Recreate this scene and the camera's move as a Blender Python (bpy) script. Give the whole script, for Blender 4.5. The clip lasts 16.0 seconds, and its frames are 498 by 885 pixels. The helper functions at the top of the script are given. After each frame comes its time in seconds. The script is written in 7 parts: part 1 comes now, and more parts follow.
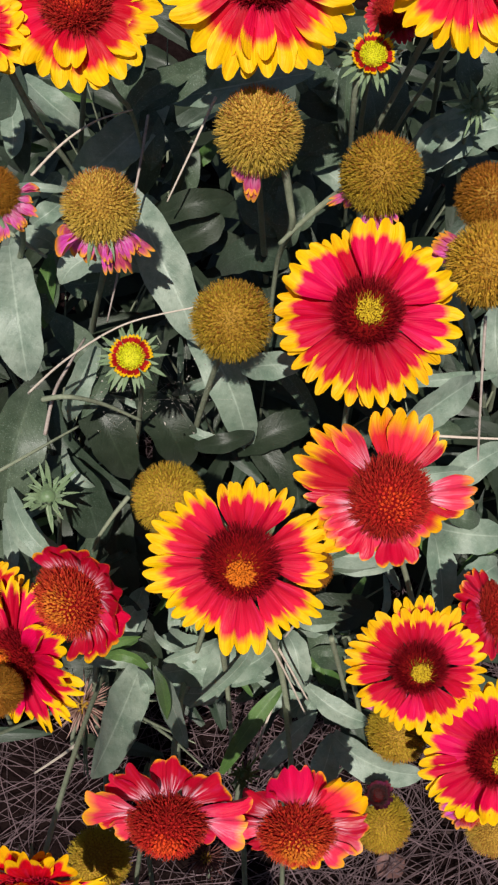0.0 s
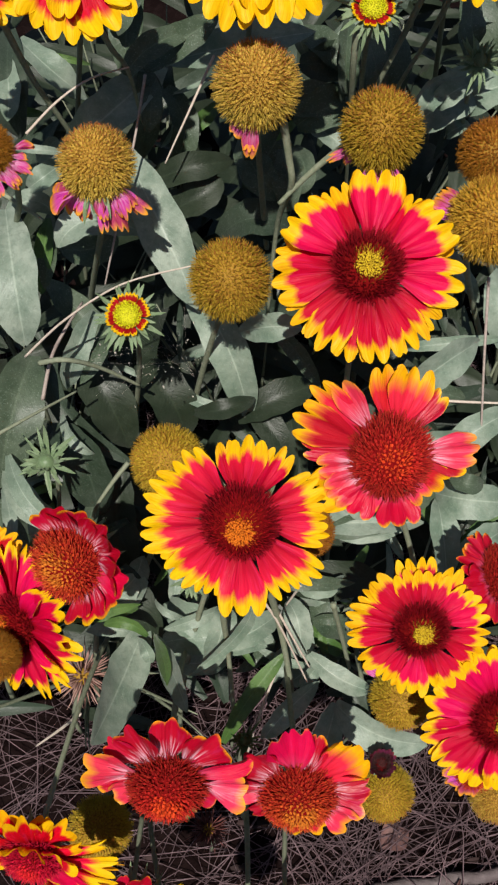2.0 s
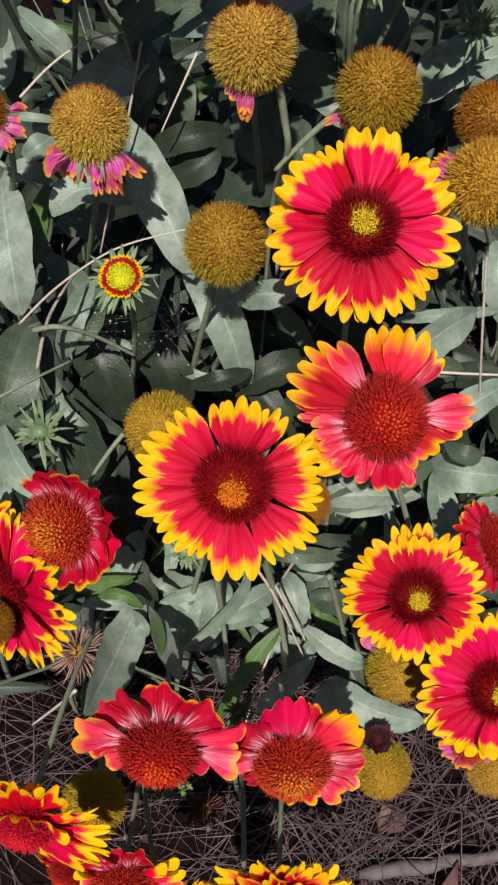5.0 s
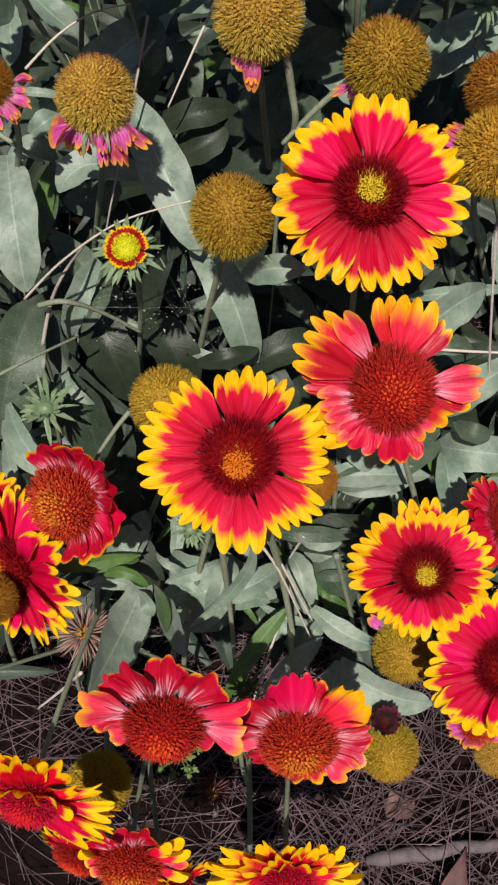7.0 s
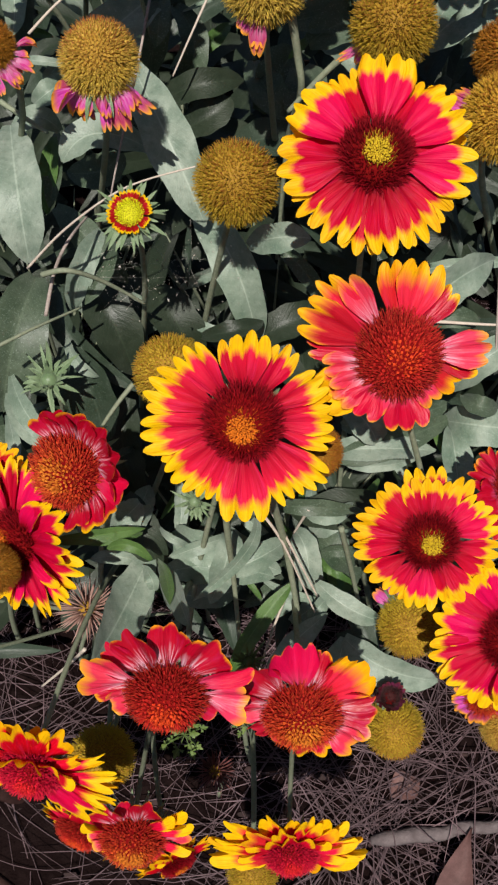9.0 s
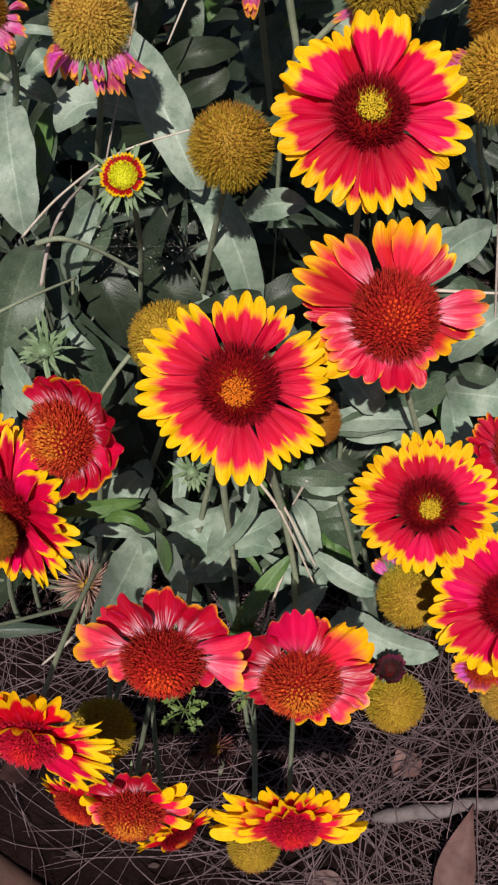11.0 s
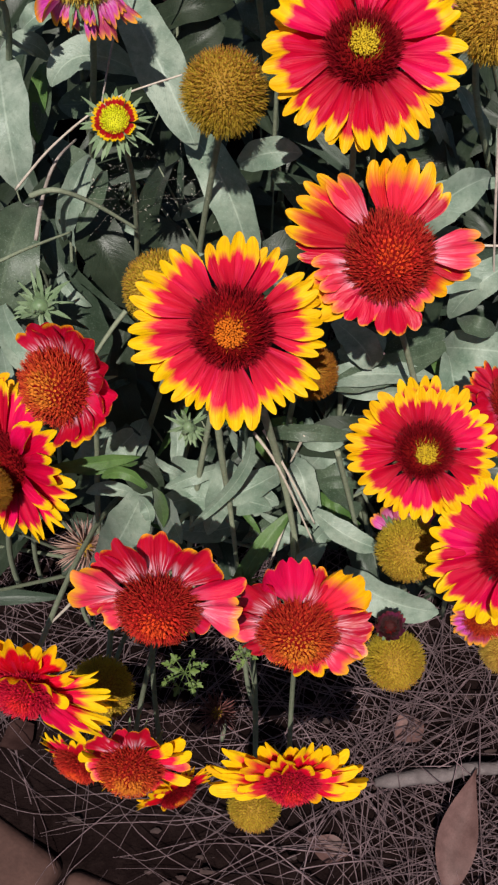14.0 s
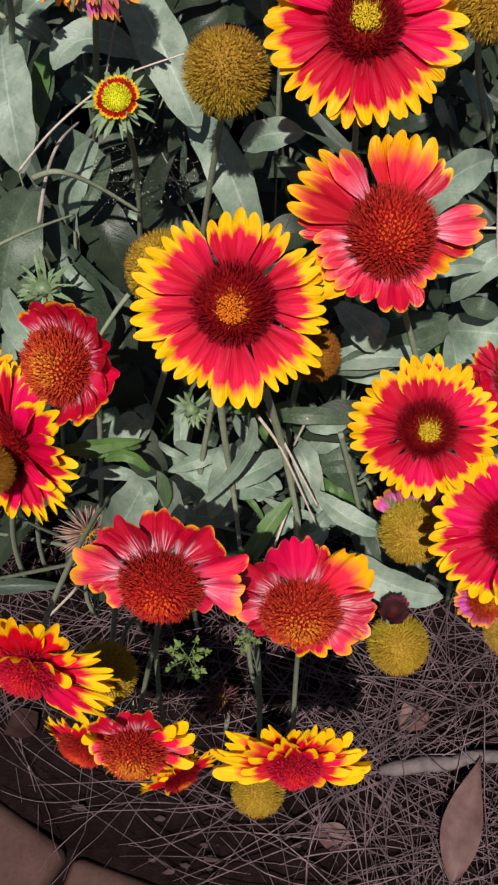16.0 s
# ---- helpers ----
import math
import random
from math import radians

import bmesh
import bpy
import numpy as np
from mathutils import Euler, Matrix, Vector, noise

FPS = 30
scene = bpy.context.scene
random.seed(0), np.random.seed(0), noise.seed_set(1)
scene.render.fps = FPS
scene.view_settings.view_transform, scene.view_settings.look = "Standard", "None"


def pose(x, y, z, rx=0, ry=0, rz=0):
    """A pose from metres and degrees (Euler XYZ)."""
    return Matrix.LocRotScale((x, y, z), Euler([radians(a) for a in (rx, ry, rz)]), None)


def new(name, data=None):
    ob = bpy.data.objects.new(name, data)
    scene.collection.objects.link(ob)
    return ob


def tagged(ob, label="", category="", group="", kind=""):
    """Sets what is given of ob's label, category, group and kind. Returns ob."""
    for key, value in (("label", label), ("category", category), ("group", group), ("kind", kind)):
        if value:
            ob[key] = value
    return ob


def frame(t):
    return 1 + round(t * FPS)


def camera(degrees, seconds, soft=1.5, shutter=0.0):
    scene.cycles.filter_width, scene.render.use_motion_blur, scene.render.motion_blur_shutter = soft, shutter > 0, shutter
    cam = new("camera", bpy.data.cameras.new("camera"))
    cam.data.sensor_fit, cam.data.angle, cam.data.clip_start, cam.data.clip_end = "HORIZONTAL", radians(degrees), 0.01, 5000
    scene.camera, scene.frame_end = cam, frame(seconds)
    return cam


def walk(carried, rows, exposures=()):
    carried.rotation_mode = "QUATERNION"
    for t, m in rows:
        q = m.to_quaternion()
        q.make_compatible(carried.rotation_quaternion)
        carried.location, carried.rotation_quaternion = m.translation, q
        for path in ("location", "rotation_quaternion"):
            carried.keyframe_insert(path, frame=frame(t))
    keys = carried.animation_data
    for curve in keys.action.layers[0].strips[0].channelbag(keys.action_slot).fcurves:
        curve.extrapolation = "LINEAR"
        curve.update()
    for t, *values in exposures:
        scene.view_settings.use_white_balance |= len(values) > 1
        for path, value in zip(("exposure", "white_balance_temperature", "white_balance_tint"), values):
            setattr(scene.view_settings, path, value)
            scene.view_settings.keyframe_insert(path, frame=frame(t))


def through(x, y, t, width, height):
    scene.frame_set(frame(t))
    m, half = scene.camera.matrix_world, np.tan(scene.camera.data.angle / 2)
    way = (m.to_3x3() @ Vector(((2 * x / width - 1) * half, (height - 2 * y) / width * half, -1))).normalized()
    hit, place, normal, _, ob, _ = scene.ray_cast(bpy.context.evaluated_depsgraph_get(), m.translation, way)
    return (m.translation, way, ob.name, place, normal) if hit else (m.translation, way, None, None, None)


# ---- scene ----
cam = camera(28.0, 16.0, 2.3)
METRES, EYE, TILT, LEAN, TURN = 0.082, 0.64, -62.0, 0.0, 0.0
ROWS = [
    (0.0, 0.0, 0.0, 0.0, -0.0, 0.0, 0.0),
    (0.5, 0.0057, 0.0199, -0.0361, 0.06, -0.23, 0.03),
    (1.0, 0.0118, 0.0366, -0.0675, 0.14, -0.42, 0.07),
    (1.5, 0.0198, 0.0519, -0.097, 0.23, -0.57, 0.15),
    (2.0, 0.027, 0.0633, -0.1259, 0.31, -0.65, 0.23),
    (2.5, 0.032, 0.0716, -0.1474, 0.27, -0.71, 0.17),
    (3.0, 0.0344, 0.0769, -0.1704, 0.1, -0.79, 0.01),
    (5.5, 0.0757, 0.111, -0.3152, 0.68, -0.56, 0.08),
    (6.0, 0.0803, 0.1209, -0.3428, 0.81, -0.56, 0.02),
    (6.5, 0.0835, 0.1317, -0.3719, 0.94, -0.59, -0.04),
    (7.0, 0.0872, 0.143, -0.3997, 1.13, -0.62, -0.05),
    (7.5, 0.0905, 0.1547, -0.4279, 1.31, -0.67, -0.08),
    (8.0, 0.0913, 0.1653, -0.4548, 1.44, -0.73, -0.16),
    (8.5, 0.0944, 0.176, -0.4823, 1.5, -0.83, -0.21),
    (9.0, 0.096, 0.1851, -0.5116, 1.5, -0.96, -0.21),
    (11.5, 0.1409, 0.2183, -0.6759, 1.82, -1.22, 0.29),
    (12.0, 0.1502, 0.222, -0.708, 1.9, -1.23, 0.41),
    (12.5, 0.1578, 0.2259, -0.7418, 2.0, -1.22, 0.46),
    (13.0, 0.1658, 0.2315, -0.7768, 1.98, -1.38, 0.46),
    (13.5, 0.1733, 0.2358, -0.8092, 2.02, -1.53, 0.49),
    (14.0, 0.1798, 0.2411, -0.8387, 2.15, -1.6, 0.51),
    (14.5, 0.1834, 0.2429, -0.8651, 2.23, -1.62, 0.46),
    (15.0, 0.1867, 0.2398, -0.89, 2.25, -1.55, 0.42),
    (15.5, 0.1896, 0.24, -0.9144, 2.26, -1.54, 0.43),
    (16.0, 0.1928, 0.2423, -0.9377, 2.48, -1.48, 0.59),
]
walk(cam, [(t, pose(0, 0, EYE, TILT, LEAN, TURN) @ pose(METRES * x, METRES * y, METRES * z, 90 + pitch, roll, yaw)) for t, x, y, z, yaw, pitch, roll in ROWS])

# ---- light ----
SUN_TRAVEL = Vector((0.045, 0.42, -0.906)).normalized()
sun = new("sun", bpy.data.lights.new("sun", "SUN"))
sun.data.energy, sun.data.angle, sun.data.color = 5.2, radians(0.6), (1.0, 0.95, 0.88)
sun.matrix_world = Matrix.Translation((0.4, -1.0, 3.0)) @ SUN_TRAVEL.to_track_quat("-Z", "Y").to_matrix().to_4x4()
world = bpy.data.worlds.new("sky")
scene.world = world
world.use_nodes = True
sky = world.node_tree.nodes.new("ShaderNodeTexSky")
sky.sky_type, sky.sun_disc = "NISHITA", False
sky.sun_elevation = math.asin(-SUN_TRAVEL.z)
sky.sun_rotation = math.atan2(-SUN_TRAVEL.x, -SUN_TRAVEL.y)
world.node_tree.links.new(sky.outputs[0], world.node_tree.nodes["Background"].inputs[0])
world.node_tree.nodes["Background"].inputs[1].default_value = 0.045
scene.view_settings.exposure = 0.11


# ---- materials ----
class Shade:
    """A small wrapper that builds one node material."""

    def __init__(self, name):
        self.mat = bpy.data.materials.new(name)
        self.mat.use_nodes = True
        self.tree = self.mat.node_tree
        self.bsdf = self.tree.nodes["Principled BSDF"]
        self.out = self.tree.nodes["Material Output"]

    def put(self, socket, value):
        if isinstance(value, bpy.types.NodeSocket):
            self.tree.links.new(value, socket)
        elif isinstance(value, (tuple, list)) and len(value) == 3 and socket.type == "RGBA":
            socket.default_value = (*value, 1.0)
        else:
            socket.default_value = value

    def node(self, kind, **inputs):
        n = self.tree.nodes.new(kind)
        for key, value in inputs.items():
            self.put(n.inputs[key], value)
        return n

    def uv(self):
        sep = self.node("ShaderNodeSeparateXYZ", Vector=self.tree.nodes.new("ShaderNodeUVMap").outputs[0])
        return sep.outputs[0], sep.outputs[1]

    def place(self):
        return self.tree.nodes.new("ShaderNodeTexCoord").outputs["Object"]

    def noise(self, scale, detail=3.0, vector=None, rough=0.55):
        n = self.node("ShaderNodeTexNoise", Scale=scale, Detail=detail, Roughness=rough)
        self.tree.links.new(vector if vector else self.place(), n.inputs["Vector"])
        return n.outputs["Fac"]

    def math(self, op, a, b=0.0, clamp=False):
        n = self.tree.nodes.new("ShaderNodeMath")
        n.operation, n.use_clamp = op, clamp
        self.put(n.inputs[0], a), self.put(n.inputs[1], b)
        return n.outputs[0]

    def span(self, value, a, b, c=0.0, d=1.0):
        n = self.tree.nodes.new("ShaderNodeMapRange")
        n.clamp = True
        for k, v in enumerate((value, a, b, c, d)):
            self.put(n.inputs[k], v)
        return n.outputs[0]

    def mix(self, fac, a, b, how="MIX"):
        n = self.tree.nodes.new("ShaderNodeMix")
        n.data_type, n.blend_type = "RGBA", how
        self.put(n.inputs[0], fac), self.put(n.inputs[6], a), self.put(n.inputs[7], b)
        return n.outputs[2]

    def ramp(self, fac, *stops):
        n = self.tree.nodes.new("ShaderNodeValToRGB")
        self.put(n.inputs[0], fac)
        e = n.color_ramp.elements
        e.remove(e[1])
        e[0].position, e[0].color = stops[0][0], (*stops[0][1], 1.0)
        for p, c in stops[1:]:
            e.new(p).color = (*c, 1.0)
        return n.outputs[0]

    def island(self):
        return self.tree.nodes.new("ShaderNodeNewGeometry").outputs["Random Per Island"]

    def each(self):
        return self.tree.nodes.new("ShaderNodeObjectInfo").outputs["Random"]

    def bump(self, height, strength=0.4, distance=0.0004):
        n = self.node("ShaderNodeBump", Strength=strength, Distance=distance, Height=height)
        self.tree.links.new(n.outputs[0], self.bsdf.inputs["Normal"])
        return n.outputs[0]

    def finish(self, colour, rough=0.6, through=0.0, sheen=0.0, spec=0.4):
        self.put(self.bsdf.inputs["Base Color"], colour)
        self.put(self.bsdf.inputs["Roughness"], rough)
        self.put(self.bsdf.inputs["Specular IOR Level"], spec)
        self.put(self.bsdf.inputs["Sheen Weight"], sheen)
        if through:
            t = self.node("ShaderNodeBsdfTranslucent", Color=colour)
            m = self.node("ShaderNodeMixShader", Fac=through)
            self.tree.links.new(self.bsdf.outputs[0], m.inputs[1])
            self.tree.links.new(t.outputs[0], m.inputs[2])
            self.tree.links.new(m.outputs[0], self.out.inputs[0])
        return self.mat


def petal_material(name, edge, base, red, tip, soft=0.05, through=0.28, reach=0.5, wash=0.0, vary=0.10, gloss=0.16, spread=1.0, painted_sheen=0.0):
    """Red ray petal with a toothed yellow end; edge: where along the petal the yellow starts."""
    s = Shade(name)
    u, v = s.uv()
    streak_at = s.node("ShaderNodeCombineXYZ", X=s.math("MULTIPLY", u, 5.0), Y=s.math("MULTIPLY", v, 0.7), Z=s.math("MULTIPLY", s.each(), 40.0))
    streak = s.noise(2.2, 3.0, streak_at.outputs[0])
    blotch = s.noise(260.0, 3.0)
    centre = s.math("ABSOLUTE", s.math("SUBTRACT", u, 0.5))
    start = s.math("ADD", s.math("ADD", edge, s.math("MULTIPLY", s.math("SUBTRACT", streak, 0.5), 0.22)), s.math("MULTIPLY", centre, -0.16))
    start = s.math("ADD", start, s.math("MULTIPLY", s.math("SUBTRACT", s.math("FRACT", s.math("MULTIPLY", s.each(), 7.31)), 0.5), vary))
    yellow = s.span(v, s.math("SUBTRACT", start, soft), s.math("ADD", start, soft))
    # Pale streaks from wash, and the pinker ones after, partly paint satin sheen.
    body = s.mix(s.math("MAXIMUM", s.span(v, 0.08, reach), s.span(streak, 0.56, 0.42, 0.0, wash)), base, red)
    body = s.mix(s.span(streak, 0.52, 0.75, 0.0, 0.55), body, (min(1, red[0] * 1.05 + 0.05), red[1] + 0.02, red[2] + 0.09))
    body = s.mix(s.span(streak, 0.44, 0.26, 0.0, 0.4), body, tuple(c * 0.55 for c in red))
    tips = s.mix(s.span(blotch, 0.35, 0.7), tip, (tip[0] * 0.96, tip[1] * 0.84, tip[2] * 0.8))
    colour = s.mix(yellow, body, tips)
    plain = s.math("SUBTRACT", 1.0, yellow)
    colour = s.mix(s.math("MULTIPLY", s.span(s.each(), 0.45, 1.0, 0.0, 0.8 * spread), plain), colour, (red[0] * 0.55, red[1] * 0.4, red[2] * 0.2))
    colour = s.mix(s.math("MULTIPLY", s.math("MULTIPLY", s.span(s.each(), 0.45, 0.0, 0.0, 0.55 * spread), s.span(v, 0.15, 0.45)), plain), colour, (min(0.85, red[0] * 1.08), red[1] + 0.003, red[2] * 2.4 + 0.01))
    rib_at = s.node("ShaderNodeCombineXYZ", X=s.math("MULTIPLY", u, 16.0), Y=s.math("MULTIPLY", v, 0.8), Z=s.math("MULTIPLY", s.each(), 20.0))
    ribs = s.noise(1.6, 2.0, rib_at.outputs[0])
    colour = s.mix(s.span(ribs, 0.5, 0.3, 0.0, 0.22), colour, tuple(c * 0.6 for c in red))
    # White-lilac streaks near the petal base, painted in place of satin highlights.
    if painted_sheen:
        near = s.math("MULTIPLY", s.span(v, 0.05, 0.16), s.span(s.math("ADD", v, s.math("MULTIPLY", streak, -0.35)), 0.42, 0.10))
        colour = s.mix(s.math("MULTIPLY", near, s.span(ribs, 0.46, 0.60, 0.0, painted_sheen)), colour, (0.86, 0.66, 0.78))
    s.bump(s.math("ADD", s.math("ADD", streak, ribs), s.math("MULTIPLY", blotch, 0.3)), 0.6, 0.0006)
    return s.finish(colour, s.span(blotch, 0.3, 0.7, 0.42, 0.62) if gloss < 0.3 else s.span(blotch, 0.3, 0.7, 0.34, 0.5), through, 0.0, gloss)


def floret_material(name, centre, middle, rim, cut=0.42, gilt=0.1, pit=0.8):
    """Packed disc florets, coloured from the middle of the disc outwards; pit sets the shade painted at their bases."""
    s = Shade(name)
    u, v = s.uv()
    at = s.math("ADD", v, s.math("MULTIPLY", s.math("SUBTRACT", s.island(), 0.5), 0.22))
    colour = s.ramp(at, (0.0, centre), (cut - 0.02, centre), (min(0.95, cut + 0.12), middle), (1.0, rim))
    colour = s.mix(s.span(s.island(), 0.0, 1.0, 0.0, 0.8), colour, (0.55, 0.52, 0.50), "MULTIPLY")
    # Bases and pits darkened in colour, standing in for shade between florets.
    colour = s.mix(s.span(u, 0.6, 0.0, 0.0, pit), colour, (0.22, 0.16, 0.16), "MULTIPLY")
    colour = s.mix(s.span(u, 0.75, 1.0, 0.0, gilt), colour, (0.75, 0.34, 0.05))
    return s.finish(colour, 0.65, 0.0, 0.0, 0.12)


def bristle_material(name, low, mid, end):
    """Bristles and seed cups, yellow on the flanks, with rusty tips round the crown where the last florets fell."""
    s = Shade(name)
    u, v = s.uv()
    crown = s.span(s.math("ADD", u, s.math("MULTIPLY", s.math("SUBTRACT", s.island(), 0.5), 0.16)), 0.80, 0.38)
    # The low tone at bases and pit bottoms paints the shade down there.
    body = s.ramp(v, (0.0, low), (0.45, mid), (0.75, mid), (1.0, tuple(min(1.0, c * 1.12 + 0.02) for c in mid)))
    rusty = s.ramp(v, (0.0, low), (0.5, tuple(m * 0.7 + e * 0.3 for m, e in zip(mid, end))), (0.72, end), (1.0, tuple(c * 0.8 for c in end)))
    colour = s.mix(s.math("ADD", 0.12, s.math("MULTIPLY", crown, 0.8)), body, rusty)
    colour = s.mix(s.span(s.island(), 0.0, 1.0, 0.0, 0.7), colour, (0.62, 0.55, 0.46), "MULTIPLY")
    return s.finish(colour, 0.6, 0.28, 0.0, 0.2)


def leaf_material(name, dark, pale, dust):
    s = Shade(name)
    u, v = s.uv()
    big, fine = s.noise(90.0, 4.0), s.noise(1500.0, 2.0)
    off = s.math("ABSOLUTE", s.math("SUBTRACT", u, 0.5))
    side_at = s.node("ShaderNodeCombineXYZ", X=s.math("MULTIPLY", off, 3.0), Y=s.math("SUBTRACT", s.math("MULTIPLY", v, 16.0), s.math("MULTIPLY", off, 7.0)))
    veins = s.noise(1.6, 2.0, side_at.outputs[0])
    colour = s.mix(s.span(big, 0.3, 0.72), dark, pale)
    colour = s.mix(s.span(veins, 0.55, 0.75, 0.0, 0.3), colour, tuple(c * 0.7 for c in dark))
    colour = s.mix(s.span(s.each(), 0.0, 1.0, 0.0, 0.4), colour, (dark[0] * 0.75, dark[1] * 0.9, dark[2] * 0.75))
    colour = s.mix(s.span(off, 0.03, 0.008, 0.0, 0.38), colour, tuple(min(1, c * 1.4) for c in pale))
    spots = s.noise(420.0, 4.0, None, 0.7)
    colour = s.mix(s.span(spots, 0.52, 0.72, 0.0, 0.45), colour, tuple(c * 0.62 for c in dark))
    colour = s.mix(s.span(spots, 0.42, 0.28, 0.0, 0.3), colour, tuple(min(1, c * 1.25 + 0.02) for c in pale))
    colour = s.mix(s.span(fine, 0.58, 0.78, 0.0, dust), colour, (0.38, 0.45, 0.38))
    s.bump(s.math("ADD", s.math("MULTIPLY", veins, 0.8), s.math("MULTIPLY", fine, 0.5)), 0.5, 0.0005)
    return s.finish(colour, s.span(big, 0.3, 0.7, 0.38, 0.6), 0.14, 0.08, 0.42)


def plain_material(name, a, b, scale, rough=0.7, bump=0.4, depth=0.0005, by_each=0.0, by_island=0.0, through=0.0, spec=0.25):
    s = Shade(name)
    big, fine = s.noise(scale, 4.0), s.noise(scale * 9.0, 3.0)
    colour = s.mix(s.span(big, 0.32, 0.7), a, b)
    colour = s.mix(s.span(fine, 0.35, 0.75, 0.0, 0.35), colour, tuple(c * 0.55 for c in a))
    if by_each:
        colour = s.mix(s.math("MULTIPLY", s.each(), by_each), colour, tuple(c * 0.4 for c in b))
    if by_island:
        colour = s.mix(s.math("MULTIPLY", s.island(), by_island), colour, tuple(c * 0.35 for c in b))
    s.bump(s.math("ADD", big, s.math("MULTIPLY", fine, 0.5)), bump, depth)
    return s.finish(colour, rough, through, 0.0, spec)


PETAL_FRESH = petal_material("petal_crimson_yellow", 0.805, (0.34, 0.001, 0.008), (0.70, 0.001, 0.055), (0.90, 0.55, 0.003))
PETAL_ROSE = petal_material("petal_rose_yellow", 0.785, (0.42, 0.002, 0.014), (0.74, 0.006, 0.040), (0.90, 0.55, 0.003))
# Magenta for upper petals, scarlet for lower; the split partly paints sheen.
PETAL_MAGENTA = petal_material("petal_magenta_yellow", 0.80, (0.46, 0.001, 0.022), (0.73, 0.002, 0.060), (0.90, 0.55, 0.003), vary=0.06, spread=0.25)
PETAL_SCARLET = petal_material("petal_scarlet_yellow", 0.77, (0.26, 0.001, 0.006), (0.60, 0.001, 0.03), (0.88, 0.50, 0.003), vary=0.10, spread=0.35)
PETAL_PINK = petal_material("petal_rose_pink_yellow", 0.77, (0.34, 0.001, 0.012), (0.74, 0.009, 0.044), (0.90, 0.55, 0.003), 0.07, reach=0.62, vary=0.10, spread=0.3, wash=0.3)
PETAL_DARK = petal_material("petal_blood_red_yellow", 0.74, (0.25, 0.001, 0.004), (0.66, 0.001, 0.012), (0.88, 0.48, 0.003))
PETAL_AGED = petal_material("petal_faded_red_orange", 1.03, (0.60, 0.10, 0.22), (0.45, 0.001, 0.02), (0.82, 0.30, 0.01), 0.06, 0.2, 0.40, 0.8, 0.16, 0.32, 0.45)
PETAL_SATIN = petal_material("petal_satin_red", 1.0, (0.42, 0.02, 0.09), (0.48, 0.001, 0.022), (0.86, 0.36, 0.01), 0.05, 0.22, 0.35, 0.25, 0.12, 0.40, 0.5, 0.62)
PETAL_BLUSH = petal_material("petal_faded_blush", 0.93, (0.70, 0.16, 0.26), (0.80, 0.035, 0.085), (0.90, 0.44, 0.01), 0.12, 0.3, 0.6, 0.6, 0.10, 0.34, 0.4, 0.55)
PETAL_BROAD = petal_material("petal_red_broad_yellow", 0.66, (0.52, 0.001, 0.03), (0.74, 0.002, 0.03), (0.90, 0.56, 0.003), 0.08)
PETAL_CRIMSON = petal_material("petal_crimson_thin_edge", 0.98, (0.56, 0.06, 0.15), (0.66, 0.002, 0.04), (0.90, 0.52, 0.004), 0.06, 0.25, 0.5, 0.7, 0.2, 0.32)
PETAL_FLAME = petal_material("petal_flame_orange", 0.76, (0.60, 0.004, 0.03), (0.76, 0.022, 0.035), (0.90, 0.46, 0.004), 0.14)
PETAL_DEAD = petal_material("petal_dead_purple", 0.98, (0.10, 0.03, 0.04), (0.14, 0.02, 0.04), (0.25, 0.08, 0.03))
PETAL_BUD = petal_material("petal_bud_rim", 0.76, (0.30, 0.002, 0.004), (0.45, 0.006, 0.005), (0.90, 0.58, 0.005), 0.04)
PETAL_PEACH = petal_material("petal_coral_orange", 0.84, (0.45, 0.01, 0.05), (0.74, 0.012, 0.05), (0.90, 0.47, 0.005), 0.12)
PETAL_WITHERED = petal_material("petal_withered_pink", 0.84, (0.76, 0.46, 0.62), (0.62, 0.05, 0.24), (0.85, 0.38, 0.03), 0.12, 0.3, 0.8, 1.0)
FLORET_YOUNG = floret_material("disc_yellow_in_red", (0.56, 0.38, 0.02), (0.17, 0.001, 0.004), (0.24, 0.001, 0.008), 0.41, 0.0)
FLORET_OPENING = floret_material("disc_orange_in_red", (0.62, 0.15, 0.01), (0.36, 0.004, 0.008), (0.22, 0.001, 0.008), 0.40, 0.0)
FLORET_RIPE = floret_material("disc_brown_red", (0.72, 0.07, 0.016), (0.58, 0.022, 0.016), (0.36, 0.012, 0.012), 0.35, 0.10, 0.6)
FLORET_OLIVE = floret_material("disc_olive_orange", (0.68, 0.20, 0.022), (0.62, 0.075, 0.018), (0.46, 0.014, 0.014), 0.42, 0.18, 0.6)
FLORET_RED = floret_material("disc_scarlet", (0.74, 0.02, 0.03), (0.66, 0.008, 0.045), (0.54, 0.005, 0.04), 0.35, 0.06, 0.5)
FLORET_DEAD = floret_material("disc_dead", (0.10, 0.03, 0.03), (0.08, 0.03, 0.03), (0.06, 0.03, 0.03), 0.4, 0.0)
FLORET_GREEN = floret_material("disc_lime", (0.62, 0.62, 0.01), (0.62, 0.55, 0.01), (0.50, 0.20, 0.01), 0.86, 0.0)
CORE = plain_material("seed_core", (0.26, 0.14, 0.014), (0.36, 0.20, 0.02), 900.0)
LIME = plain_material("bud_core_lime", (0.50, 0.48, 0.01), (0.60, 0.55, 0.012), 900.0)
CONE = plain_material("disc_core", (0.12, 0.002, 0.003), (0.20, 0.006, 0.006), 900.0, 0.9, 0.4, 0.0005, 0.0, 0.0, 0.0, 0.05)
BRISTLE_GOLD = bristle_material("bristle_golden", (0.46, 0.33, 0.03), (0.8, 0.6, 0.1), (0.4, 0.08, 0.03))
